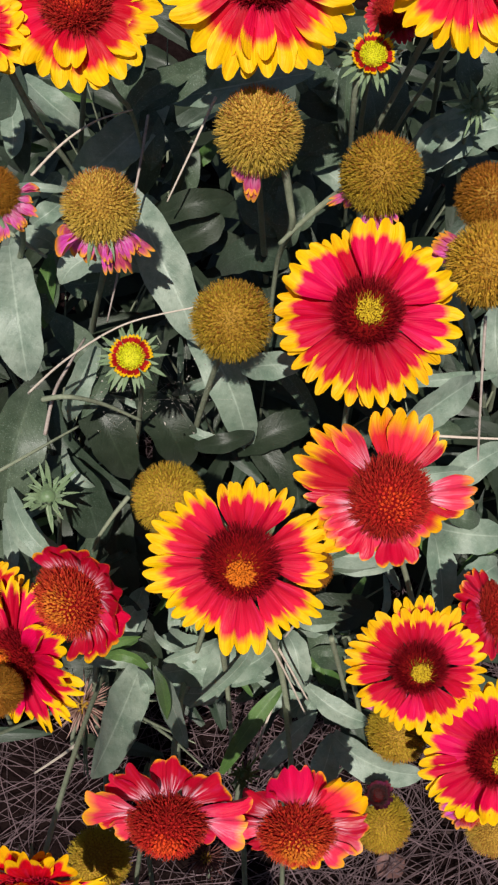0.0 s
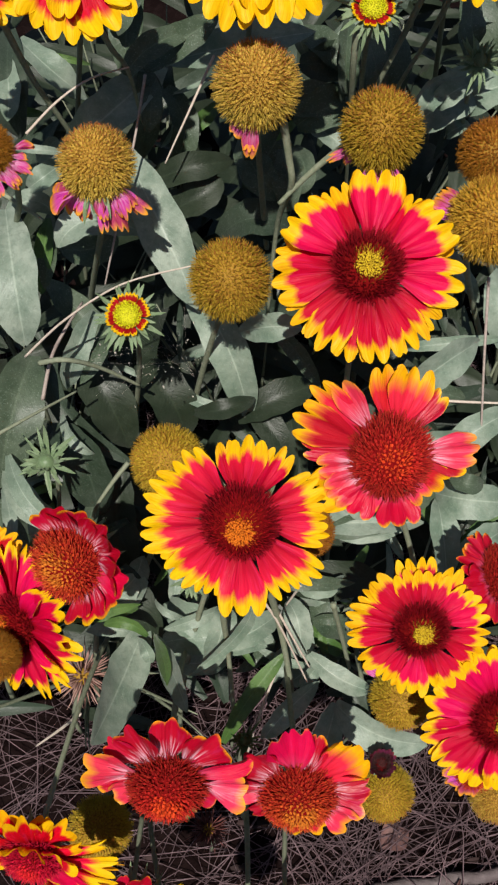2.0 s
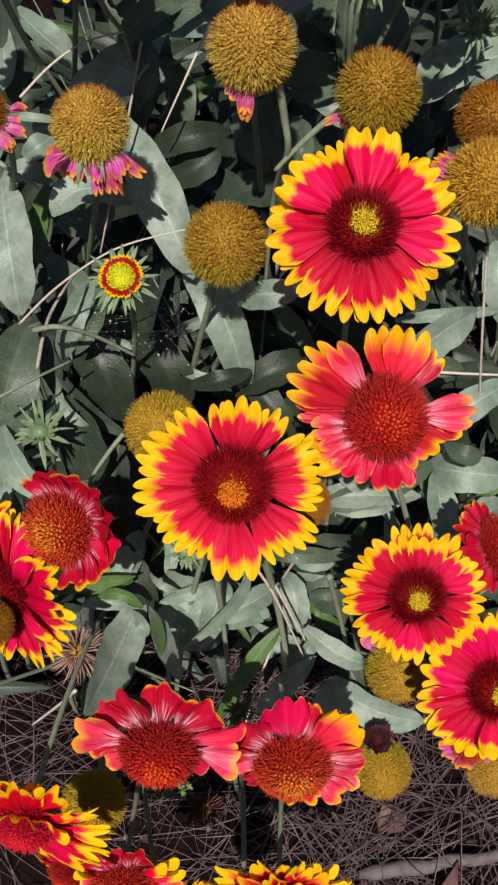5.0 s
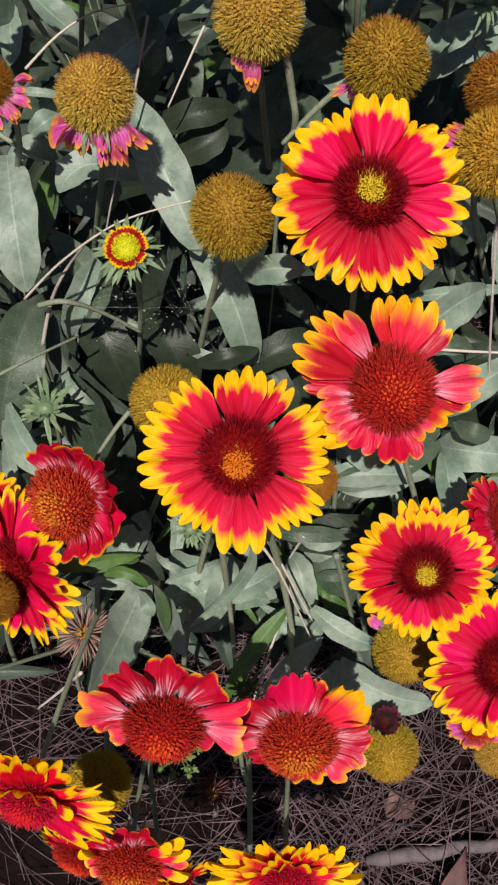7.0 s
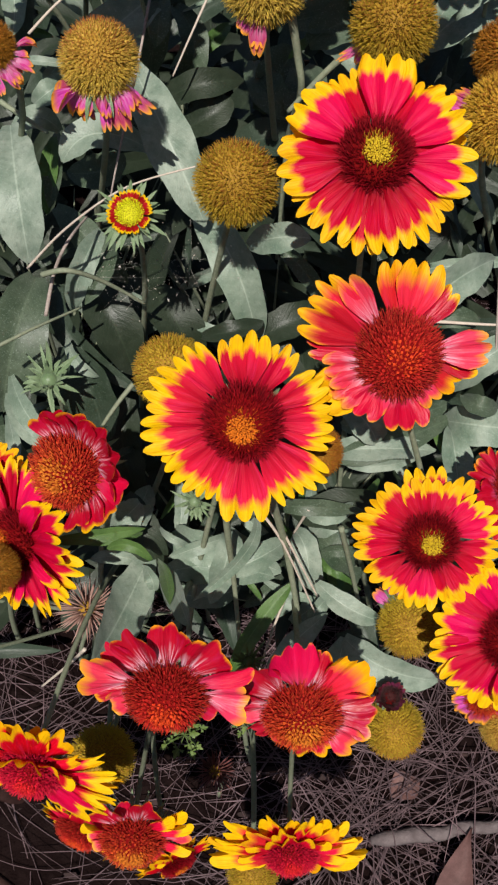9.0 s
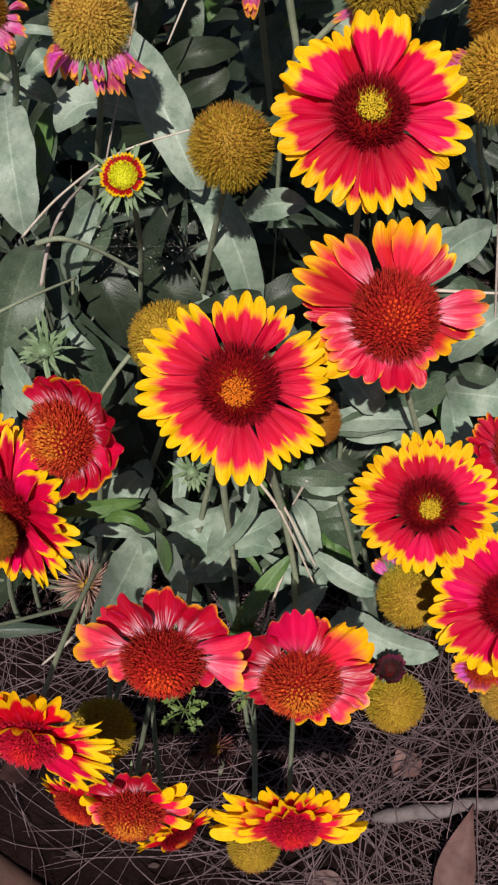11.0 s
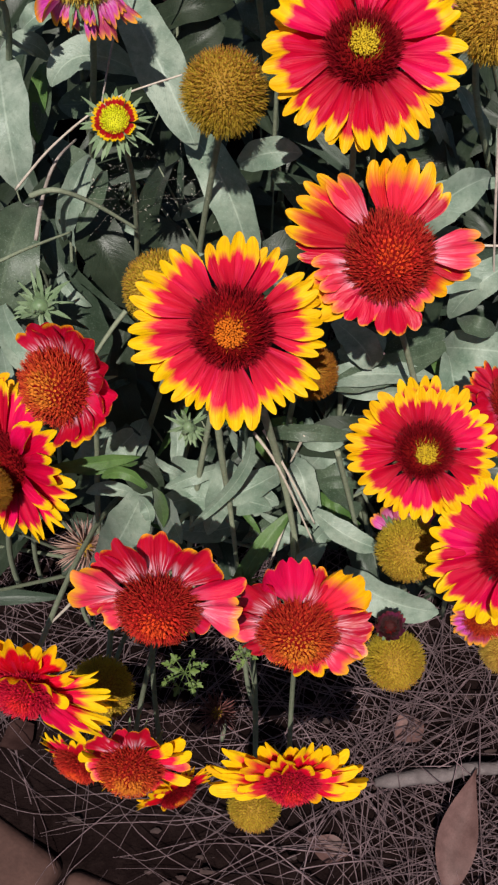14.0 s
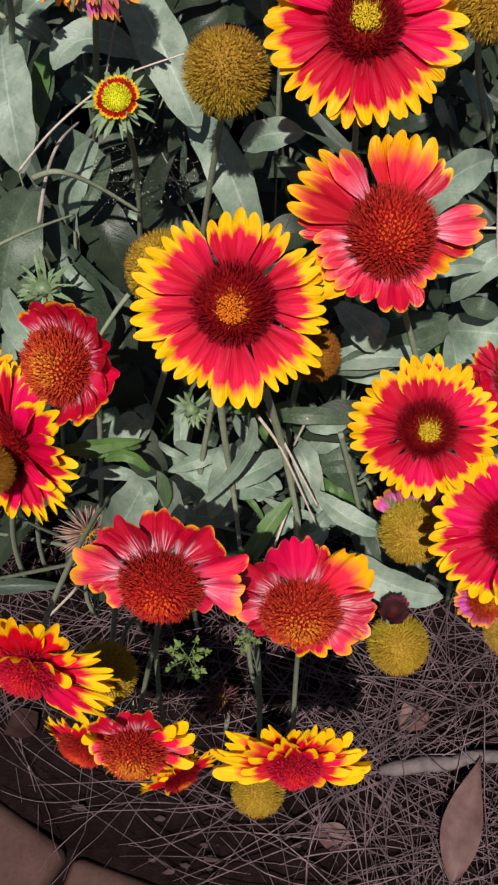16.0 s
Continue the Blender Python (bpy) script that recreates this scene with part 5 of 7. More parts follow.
dry_stalk("thin dry stalk by the blooms", [(0.0130, 0.1148, 0.1688), (0.0052, 0.0993, 0.1492), (-0.0031, 0.0810, 0.1168)], 0.00066, STRAW)
leaf((-0.0175, 0.1291, 0.1693), (-0.0043, 0.1295, 0.1744), (0.0109, 0.1271, 0.1669), 0.0133, LEAF_PALE, 0, 0.22, 71)
leaf((-0.0341, 0.1295, 0.1591), (-0.0149, 0.1280, 0.1686), (0.0030, 0.1406, 0.1628), 0.0129, LEAF_PALE, 0, 0.22, 72)
leaf((0.0202, 0.1467, 0.1650), (0.0239, 0.1308, 0.1681), (0.0261, 0.1231, 0.1530), 0.0114, LEAF_PALE, 0, 0.22, 73)
leaf((0.0009, 0.1185, 0.2526), (-0.0045, 0.1127, 0.2276), (-0.0265, 0.1020, 0.2010), 0.0056, LEAF_PALE, 0, 0.22, 74)
leaf((-0.0432, 0.1424, 0.1660), (-0.0303, 0.1371, 0.1739), (-0.0208, 0.1344, 0.1609), 0.0145, LEAF_PALE, 0, 0.22, 75)
leaf((0.0255, 0.1467, 0.1648), (0.0332, 0.1499, 0.1772), (0.0416, 0.1623, 0.1718), 0.0129, LEAF_PALE, 0, 0.22, 76)
leaf((0.0052, 0.1466, 0.2000), (0.0219, 0.1394, 0.2150), (0.0473, 0.1442, 0.2000), 0.0075, LEAF_MID, 0, 0.22, 77)
leaf((0.0038, 0.1158, 0.1392), (0.0120, 0.1182, 0.1512), (0.0201, 0.1317, 0.1464), 0.0106, LEAF_PALE, 0, 0.22, 78)
leaf((-0.0434, 0.1250, 0.1461), (-0.0245, 0.1228, 0.1441), (-0.0088, 0.1304, 0.1360), 0.0119, LEAF_PALE, 0, 0.22, 79)
leaf((0.0159, 0.1159, 0.1275), (0.0268, 0.1197, 0.1401), (0.0381, 0.1334, 0.1352), 0.0097, LEAF_PALE, 0, 0.22, 80)
leaf((-0.0656, 0.1481, 0.1699), (-0.0561, 0.1507, 0.1819), (-0.0517, 0.1660, 0.1782), 0.0129, LEAF_PALE, 0, 0.22, 81)
leaf((-0.0842, 0.1455, 0.1695), (-0.0729, 0.1482, 0.1815), (-0.0668, 0.1646, 0.1782), 0.0129, LEAF_PALE, 0, 0.22, 82)
leaf((-0.0611, 0.2026, 0.1969), (-0.0640, 0.1813, 0.1864), (-0.0565, 0.1647, 0.1666), 0.0212, LEAF_SHADED, 0, 0.22, 83)
leaf((0.0387, 0.1889, 0.1964), (0.0496, 0.1858, 0.2055), (0.0608, 0.1960, 0.1989), 0.0111, LEAF_PALE, 0, 0.22, 84)
leaf((0.0617, 0.1945, 0.1869), (0.0711, 0.1927, 0.1967), (0.0909, 0.2043, 0.1903), 0.0129, LEAF_MID, 0, 0.22, 85)
dry_stalk("bare hairy grey-green stem standing among leaves", [(-0.0114, 0.1233, 0.2701), (-0.0109, 0.1185, 0.2286), (-0.0099, 0.1145, 0.1929), (-0.0086, 0.0997, 0.1407), (-0.0108, 0.0958, 0.0718)], 0.00144, STEM)
dry_stalk("bare hairy grey-green stem between blooms", [(0.0059, 0.1241, 0.2641), (0.0116, 0.1232, 0.2186), (0.0165, 0.1143, 0.1804), (0.0206, 0.1024, 0.1407), (0.0222, 0.0988, 0.0717)], 0.00167, STEM)
dry_stalk("thin pale dry stalk leaning over green stems", [(0.0017, 0.1298, 0.2336), (0.0116, 0.1212, 0.2176), (0.0259, 0.1055, 0.1755)], 0.00068, STRAW)
dry_stalk("thin dry stalk in the leaves", [(0.0223, 0.1384, 0.2145), (0.0163, 0.1366, 0.1915)], 0.00071, STRAW)
weed_sprig("small olive-green weed with notched leaves over the needles", (-0.0390, 0.0800, 0.0), (-0.0365, 0.0660, 0.098), 0.0042, 0.0115, 13, 5)
weed_sprig("tiny yellow-green weed shoot with notched leaves", (-0.0060, 0.0760, 0.0), (-0.0055, 0.0640, 0.1385), 0.0027, 0.0055, 8, 6)
dry_stalk("hairy pale grey-green stem standing among leaves", [(0.0667, 0.2974, 0.4018), (0.0615, 0.3104, 0.3633), (0.0520, 0.3165, 0.3213), (0.0449, 0.3381, 0.2535)], 0.00129, STEM)
dry_stalk("hairy pale grey-green stem standing among leaves", [(0.0767, 0.3027, 0.3932), (0.0739, 0.3243, 0.3481), (0.0659, 0.3357, 0.3088), (0.0614, 0.3620, 0.2435)], 0.00112, STEM)
dry_stalk("hairy pale grey-green stem standing among leaves", [(-0.0843, 0.2803, 0.3927), (-0.0818, 0.2929, 0.3540), (-0.0744, 0.3032, 0.3142), (-0.0710, 0.3256, 0.2468)], 0.00129, STEM)
dry_stalk("hairy pale grey-green stem standing among leaves", [(-0.0532, 0.2821, 0.3936), (-0.0507, 0.2958, 0.3669), (-0.0478, 0.3110, 0.3410), (-0.0481, 0.3342, 0.2854)], 0.00119, STEM)
dry_stalk("hairy pale grey-green stem standing among leaves", [(0.0131, 0.2685, 0.3581), (0.0157, 0.2676, 0.3406), (0.0172, 0.2668, 0.3231), (0.0125, 0.2818, 0.2802), (0.0085, 0.2815, 0.2007)], 0.00159, STEM)
dry_stalk("hairy pale grey-green stem standing among leaves", [(0.0422, 0.2629, 0.3551), (0.0340, 0.2686, 0.3411), (0.0235, 0.2675, 0.3292), (0.0125, 0.2645, 0.3163)], 0.00159, STEM)
dry_stalk("hairy pale grey-green stem standing among leaves", [(0.0405, 0.2966, 0.3730), (0.0406, 0.2968, 0.3561), (0.0425, 0.3049, 0.3265), (0.0478, 0.3306, 0.2495)], 0.00138, STEM)
leaf((-0.0083, 0.1351, 0.1338), (0.0007, 0.1328, 0.1434), (0.0089, 0.1402, 0.1330), 0.0038, LEAF_PALE, -25, 0.22, 112)
leaf((-0.0128, 0.1442, 0.1536), (-0.0135, 0.1307, 0.1581), (-0.0137, 0.1284, 0.1370), 0.0051, LEAF_PALE, -25, 0.22, 113)
leaf((0.0228, 0.1405, 0.1420), (0.0283, 0.1267, 0.1460), (0.0368, 0.1200, 0.1386), 0.0058, LEAF_PALE, 0, 0.22, 114)
leaf((-0.0184, 0.1422, 0.1434), (-0.0098, 0.1459, 0.1561), (-0.0031, 0.1577, 0.1536), 0.0057, LEAF, -25, 0.22, 115)
leaf((-0.0176, 0.1335, 0.1575), (-0.0072, 0.1361, 0.1695), (0.0022, 0.1474, 0.1628), 0.0031, LEAF_GREEN, -25, 0.22, 116)
leaf((-0.0386, 0.1707, 0.1768), (-0.0356, 0.1534, 0.1792), (-0.0379, 0.1428, 0.1690), 0.0066, LEAF_PALE, 0, 0.22, 117)
leaf((0.0183, 0.1409, 0.1306), (0.0141, 0.1295, 0.1363), (0.0104, 0.1236, 0.1286), 0.0033, LEAF, -25, 0.22, 118)
leaf((0.0038, 0.1507, 0.1563), (-0.0052, 0.1534, 0.1693), (-0.0133, 0.1712, 0.1576), 0.0075, LEAF_PALE, 20, 0.22, 119)
leaf((0.0153, 0.1528, 0.1350), (0.0046, 0.1421, 0.1414), (-0.0060, 0.1379, 0.1321), 0.0043, LEAF, -25, 0.22, 120)
leaf((0.0023, 0.1307, 0.1466), (0.0156, 0.1215, 0.1525), (0.0298, 0.1211, 0.1457), 0.0047, LEAF_PALE, 0, 0.22, 121)
leaf((-0.0489, 0.1251, 0.1430), (-0.0425, 0.1309, 0.1567), (-0.0351, 0.1395, 0.1599), 0.0062, LEAF_PALE, -25, 0.22, 122)
leaf((-0.0028, 0.1717, 0.1532), (0.0020, 0.1604, 0.1585), (0.0063, 0.1568, 0.1488), 0.0056, LEAF_GREEN, 20, 0.22, 123)
leaf((0.0194, 0.1733, 0.1611), (0.0114, 0.1673, 0.1696), (0.0035, 0.1735, 0.1525), 0.0061, LEAF_GREEN, -25, 0.22, 124)
leaf((0.0511, 0.1538, 0.1473), (0.0382, 0.1557, 0.1601), (0.0257, 0.1641, 0.1578), 0.0081, LEAF_PALE, 0, 0.22, 125)
leaf((-0.0131, 0.1493, 0.1665), (-0.0075, 0.1409, 0.1732), (-0.0020, 0.1456, 0.1563), 0.0057, LEAF_PALE, 0, 0.22, 126)
leaf((-0.0124, 0.1383, 0.1461), (-0.0044, 0.1274, 0.1515), (0.0020, 0.1207, 0.1449), 0.0032, LEAF_GREEN, 0, 0.22, 127)
leaf((0.0255, 0.1774, 0.1555), (0.0256, 0.1629, 0.1595), (0.0230, 0.1573, 0.1474), 0.0077, LEAF_PALE, -25, 0.22, 128)
leaf((0.0163, 0.1365, 0.1314), (0.0266, 0.1323, 0.1401), (0.0373, 0.1410, 0.1256), 0.0034, LEAF_GREEN, -25, 0.22, 129)
leaf((-0.0010, 0.1714, 0.1592), (-0.0082, 0.1677, 0.1689), (-0.0159, 0.1726, 0.1651), 0.0059, LEAF_GREEN, 0, 0.22, 130)
leaf((0.0337, 0.1518, 0.1407), (0.0401, 0.1473, 0.1493), (0.0477, 0.1531, 0.1389), 0.0075, LEAF, 0, 0.22, 131)
leaf((-0.0488, 0.1617, 0.1472), (-0.0402, 0.1685, 0.1613), (-0.0328, 0.1815, 0.1629), 0.0036, LEAF_GREEN, 0, 0.22, 132)
leaf((0.0097, 0.1640, 0.1404), (0.0170, 0.1526, 0.1455), (0.0248, 0.1520, 0.1284), 0.0037, LEAF_GREEN, 20, 0.22, 133)
leaf((0.0500, 0.1301, 0.1319), (0.0374, 0.1327, 0.1450), (0.0275, 0.1457, 0.1400), 0.0078, LEAF_GREEN, 0, 0.22, 134)
leaf((0.0508, 0.1533, 0.1419), (0.0449, 0.1539, 0.1536), (0.0393, 0.1613, 0.1492), 0.0048, LEAF_GREEN, 20, 0.22, 135)
leaf((0.0283, 0.1641, 0.1658), (0.0295, 0.1523, 0.1710), (0.0287, 0.1457, 0.1662), 0.0055, LEAF_GREEN, -25, 0.22, 136)
leaf((0.0308, 0.1618, 0.1685), (0.0375, 0.1466, 0.1718), (0.0443, 0.1416, 0.1530), 0.0046, LEAF_PALE, 20, 0.22, 137)
leaf((-0.0202, 0.1664, 0.1545), (-0.0244, 0.1528, 0.1591), (-0.0315, 0.1515, 0.1387), 0.0069, LEAF, -25, 0.22, 138)
leaf((-0.0212, 0.1539, 0.1569), (-0.0301, 0.1423, 0.1628), (-0.0379, 0.1353, 0.1539), 0.0078, LEAF_PALE, 0, 0.22, 139)
leaf((-0.0436, 0.1280, 0.1359), (-0.0504, 0.1279, 0.1474), (-0.0600, 0.1365, 0.1396), 0.0066, LEAF_GREEN, -25, 0.22, 140)
leaf((0.0219, 0.1783, 0.1502), (0.0229, 0.1651, 0.1548), (0.0266, 0.1589, 0.1475), 0.0064, LEAF_GREEN, -25, 0.22, 141)
leaf((-0.0041, 0.1596, 0.1400), (-0.0060, 0.1667, 0.1549), (-0.0086, 0.1822, 0.1539), 0.0065, LEAF_PALE, -25, 0.22, 142)
leaf((0.0353, 0.1449, 0.1460), (0.0352, 0.1321, 0.1508), (0.0380, 0.1288, 0.1346), 0.0044, LEAF_GREEN, -25, 0.22, 143)
leaf((0.0452, 0.1584, 0.1357), (0.0349, 0.1524, 0.1444), (0.0255, 0.1586, 0.1277), 0.0042, LEAF_PALE, 0, 0.22, 144)
leaf((-0.0034, 0.1657, 0.1704), (-0.0032, 0.1554, 0.1764), (-0.0036, 0.1502, 0.1730), 0.0045, LEAF, 20, 0.22, 145)
leaf((0.0704, 0.1834, 0.1481), (0.0699, 0.1684, 0.1518), (0.0683, 0.1628, 0.1382), 0.0060, LEAF_PALE, 20, 0.22, 146)
leaf((0.0586, 0.1763, 0.1641), (0.0516, 0.1640, 0.1695), (0.0455, 0.1566, 0.1662), 0.0050, LEAF_GREEN, 0, 0.22, 147)
leaf((0.1042, 0.1490, 0.1352), (0.0964, 0.1397, 0.1422), (0.0924, 0.1363, 0.1340), 0.0071, LEAF_GREEN, -25, 0.22, 148)
leaf((0.0756, 0.1408, 0.1490), (0.0831, 0.1341, 0.1565), (0.0926, 0.1334, 0.1536), 0.0041, LEAF_GREEN, -25, 0.22, 149)
leaf((0.0802, 0.1534, 0.1328), (0.0905, 0.1492, 0.1414), (0.1023, 0.1485, 0.1367), 0.0072, LEAF, 0, 0.22, 150)
leaf((0.0959, 0.1670, 0.1435), (0.0859, 0.1581, 0.1507), (0.0773, 0.1581, 0.1450), 0.0070, LEAF_GREEN, -25, 0.22, 151)
leaf((0.1104, 0.1823, 0.1405), (0.1036, 0.1841, 0.1529), (0.0996, 0.1955, 0.1468), 0.0067, LEAF_PALE, 20, 0.22, 152)
leaf((0.0614, 0.1962, 0.1618), (0.0695, 0.1812, 0.1651), (0.0771, 0.1724, 0.1549), 0.0053, LEAF_PALE, -25, 0.22, 153)
leaf((0.0886, 0.1715, 0.1535), (0.0967, 0.1629, 0.1600), (0.1076, 0.1624, 0.1544), 0.0044, LEAF_GREEN, 20, 0.22, 154)
leaf((0.0484, 0.1459, 0.1345), (0.0567, 0.1510, 0.1478), (0.0674, 0.1668, 0.1386), 0.0043, LEAF_PALE, -25, 0.22, 155)
leaf((-0.0574, 0.1827, 0.1857), (-0.0644, 0.1749, 0.1928), (-0.0763, 0.1795, 0.1746), 0.0044, LEAF, -25, 0.22, 156)
leaf((-0.0514, 0.1603, 0.1661), (-0.0569, 0.1504, 0.1722), (-0.0645, 0.1464, 0.1594), 0.0071, LEAF_PALE, 20, 0.22, 157)
leaf((-0.0787, 0.1543, 0.1608), (-0.0789, 0.1591, 0.1746), (-0.0859, 0.1728, 0.1608), 0.0051, LEAF, 20, 0.22, 158)
leaf((-0.0892, 0.1939, 0.2004), (-0.0969, 0.1877, 0.2084), (-0.1075, 0.1869, 0.1988), 0.0039, LEAF_GREEN, 20, 0.22, 159)
leaf((-0.1063, 0.2188, 0.2059), (-0.1123, 0.2067, 0.2108), (-0.1223, 0.2015, 0.2046), 0.0067, LEAF_GREEN, 0, 0.22, 160)
leaf((-0.0990, 0.2037, 0.1891), (-0.1058, 0.1966, 0.1966), (-0.1155, 0.1951, 0.1864), 0.0041, LEAF_PALE, 0, 0.22, 161)
leaf((-0.0876, 0.2031, 0.1997), (-0.0969, 0.1992, 0.2090), (-0.1094, 0.2039, 0.2038), 0.0054, LEAF, 20, 0.22, 162)
leaf((-0.1049, 0.1788, 0.1928), (-0.1005, 0.1699, 0.1993), (-0.1012, 0.1665, 0.1906), 0.0047, LEAF_PALE, 20, 0.22, 163)
leaf((-0.0919, 0.1450, 0.1777), (-0.0993, 0.1476, 0.1904), (-0.1097, 0.1509, 0.1926), 0.0068, LEAF_GREEN, 0, 0.22, 164)
leaf((-0.0768, 0.1838, 0.1703), (-0.0888, 0.1756, 0.1773), (-0.1032, 0.1748, 0.1766), 0.0042, LEAF_GREEN, 20, 0.22, 165)
leaf((-0.1190, 0.1645, 0.1673), (-0.1141, 0.1534, 0.1727), (-0.1132, 0.1512, 0.1533), 0.0079, LEAF, 0, 0.22, 166)
leaf((-0.1071, 0.1725, 0.1749), (-0.0987, 0.1780, 0.1891), (-0.0945, 0.1888, 0.1912), 0.0060, LEAF_GREEN, 0, 0.22, 167)
leaf((0.0888, 0.1937, 0.1889), (0.0991, 0.1859, 0.1961), (0.1150, 0.1879, 0.1764), 0.0048, LEAF_PALE, 20, 0.22, 168)
leaf((0.1105, 0.1755, 0.1801), (0.1172, 0.1658, 0.1862), (0.1278, 0.1621, 0.1834), 0.0069, LEAF_PALE, 0, 0.22, 169)
leaf((0.1053, 0.1802, 0.1733), (0.1153, 0.1819, 0.1855), (0.1283, 0.1884, 0.1852), 0.0044, LEAF_GREEN, -25, 0.22, 170)
leaf((0.1070, 0.1656, 0.1741), (0.1106, 0.1669, 0.1861), (0.1202, 0.1739, 0.1778), 0.0056, LEAF, 20, 0.22, 171)
leaf((0.0965, 0.1705, 0.1841), (0.0849, 0.1766, 0.1986), (0.0807, 0.1934, 0.1924), 0.0055, LEAF_GREEN, 0, 0.22, 172)
leaf((0.1137, 0.1938, 0.1848), (0.1112, 0.1985, 0.1987), (0.1166, 0.2121, 0.1923), 0.0036, LEAF, -25, 0.22, 173)
leaf((0.1114, 0.1808, 0.1867), (0.1041, 0.1712, 0.1929), (0.0991, 0.1671, 0.1867), 0.0044, LEAF_GREEN, -25, 0.22, 174)
leaf((0.1226, 0.1756, 0.1844), (0.1080, 0.1652, 0.1902), (0.1008, 0.1614, 0.1709), 0.0069, LEAF, 0, 0.22, 175)
leaf((-0.0366, 0.3582, 0.2855), (-0.0233, 0.3541, 0.2947), (-0.0125, 0.3719, 0.2869), 0.0033, LEAF_PALE, 20, 0.22, 176)
leaf((-0.0497, 0.3557, 0.2569), (-0.0352, 0.3454, 0.2628), (-0.0220, 0.3506, 0.2532), 0.0035, LEAF, 20, 0.22, 177)
leaf((-0.0361, 0.3638, 0.2761), (-0.0378, 0.3657, 0.2884), (-0.0387, 0.3863, 0.2831), 0.0069, LEAF, 20, 0.22, 178)
leaf((-0.0151, 0.3680, 0.2700), (-0.0228, 0.3534, 0.2736), (-0.0325, 0.3544, 0.2623), 0.0079, LEAF_GREEN, 20, 0.22, 179)
leaf((-0.0572, 0.3623, 0.2810), (-0.0502, 0.3581, 0.2901), (-0.0458, 0.3672, 0.2876), 0.0076, LEAF_GREEN, -25, 0.22, 180)
leaf((-0.1012, 0.3658, 0.2659), (-0.1106, 0.3599, 0.2741), (-0.1245, 0.3722, 0.2671), 0.0050, LEAF_GREEN, 20, 0.22, 181)
leaf((-0.0540, 0.3671, 0.2631), (-0.0640, 0.3558, 0.2685), (-0.0764, 0.3572, 0.2643), 0.0064, LEAF_PALE, -25, 0.22, 182)
leaf((-0.0417, 0.3383, 0.2498), (-0.0495, 0.3356, 0.2597), (-0.0575, 0.3443, 0.2594), 0.0077, LEAF_PALE, -25, 0.22, 183)
leaf((-0.0759, 0.3741, 0.2892), (-0.0882, 0.3690, 0.2979), (-0.1056, 0.3848, 0.2871), 0.0036, LEAF_GREEN, 0, 0.22, 184)
leaf((-0.0417, 0.3739, 0.2741), (-0.0546, 0.3615, 0.2788), (-0.0684, 0.3633, 0.2650), 0.0045, LEAF, 0, 0.22, 185)
leaf((-0.0296, 0.3250, 0.2475), (-0.0214, 0.3195, 0.2560), (-0.0140, 0.3249, 0.2523), 0.0046, LEAF_PALE, -25, 0.22, 186)
leaf((-0.0764, 0.3235, 0.2572), (-0.0814, 0.3275, 0.2707), (-0.0887, 0.3453, 0.2694), 0.0046, LEAF_PALE, -25, 0.22, 187)
leaf((-0.1034, 0.3647, 0.2836), (-0.1095, 0.3606, 0.2928), (-0.1223, 0.3778, 0.2813), 0.0078, LEAF_PALE, -25, 0.22, 188)
leaf((-0.1034, 0.3410, 0.2590), (-0.0970, 0.3393, 0.2695), (-0.0955, 0.3570, 0.2582), 0.0080, LEAF_PALE, -25, 0.22, 189)
leaf((0.1120, 0.4012, 0.2968), (0.1078, 0.3803, 0.2971), (0.1121, 0.3756, 0.2826), 0.0064, LEAF, 0, 0.22, 190)
leaf((0.0245, 0.3517, 0.2773), (0.0186, 0.3394, 0.2820), (0.0131, 0.3342, 0.2796), 0.0040, LEAF_GREEN, 20, 0.22, 191)
leaf((0.0064, 0.3984, 0.2930), (0.0166, 0.3873, 0.2985), (0.0270, 0.3961, 0.2838), 0.0081, LEAF, 0, 0.22, 192)
leaf((0.1210, 0.3875, 0.3004), (0.1068, 0.3801, 0.3078), (0.0978, 0.3884, 0.2980), 0.0043, LEAF_PALE, -25, 0.22, 193)
leaf((0.0890, 0.3579, 0.2771), (0.0757, 0.3451, 0.2816), (0.0642, 0.3432, 0.2766), 0.0034, LEAF_PALE, 20, 0.22, 194)
leaf((0.0318, 0.3892, 0.2838), (0.0247, 0.3871, 0.2941), (0.0202, 0.3944, 0.2977), 0.0057, LEAF_PALE, -25, 0.22, 195)
leaf((0.1049, 0.3465, 0.2776), (0.0967, 0.3369, 0.2838), (0.0939, 0.3446, 0.2708), 0.0072, LEAF_PALE, 0, 0.22, 196)
leaf((0.1128, 0.3690, 0.2693), (0.1031, 0.3691, 0.2807), (0.0961, 0.3790, 0.2822), 0.0056, LEAF_PALE, 0, 0.22, 197)
leaf((0.0482, 0.3701, 0.2886), (0.0572, 0.3565, 0.2927), (0.0686, 0.3598, 0.2794), 0.0062, LEAF, 0, 0.22, 198)
leaf((0.0279, 0.3732, 0.2930), (0.0223, 0.3769, 0.3064), (0.0185, 0.4009, 0.3023), 0.0073, LEAF_PALE, 0, 0.22, 199)
leaf((0.0575, 0.3984, 0.2982), (0.0456, 0.3842, 0.3019), (0.0375, 0.3790, 0.2944), 0.0056, LEAF_PALE, 20, 0.22, 200)
leaf((0.0809, 0.3909, 0.2835), (0.0850, 0.3803, 0.2892), (0.0917, 0.3811, 0.2844), 0.0080, LEAF, 20, 0.22, 201)
leaf((-0.0766, 0.2600, 0.2038), (-0.0617, 0.2521, 0.2109), (-0.0500, 0.2484, 0.2041), 0.0038, LEAF_PALE, -25, 0.22, 202)
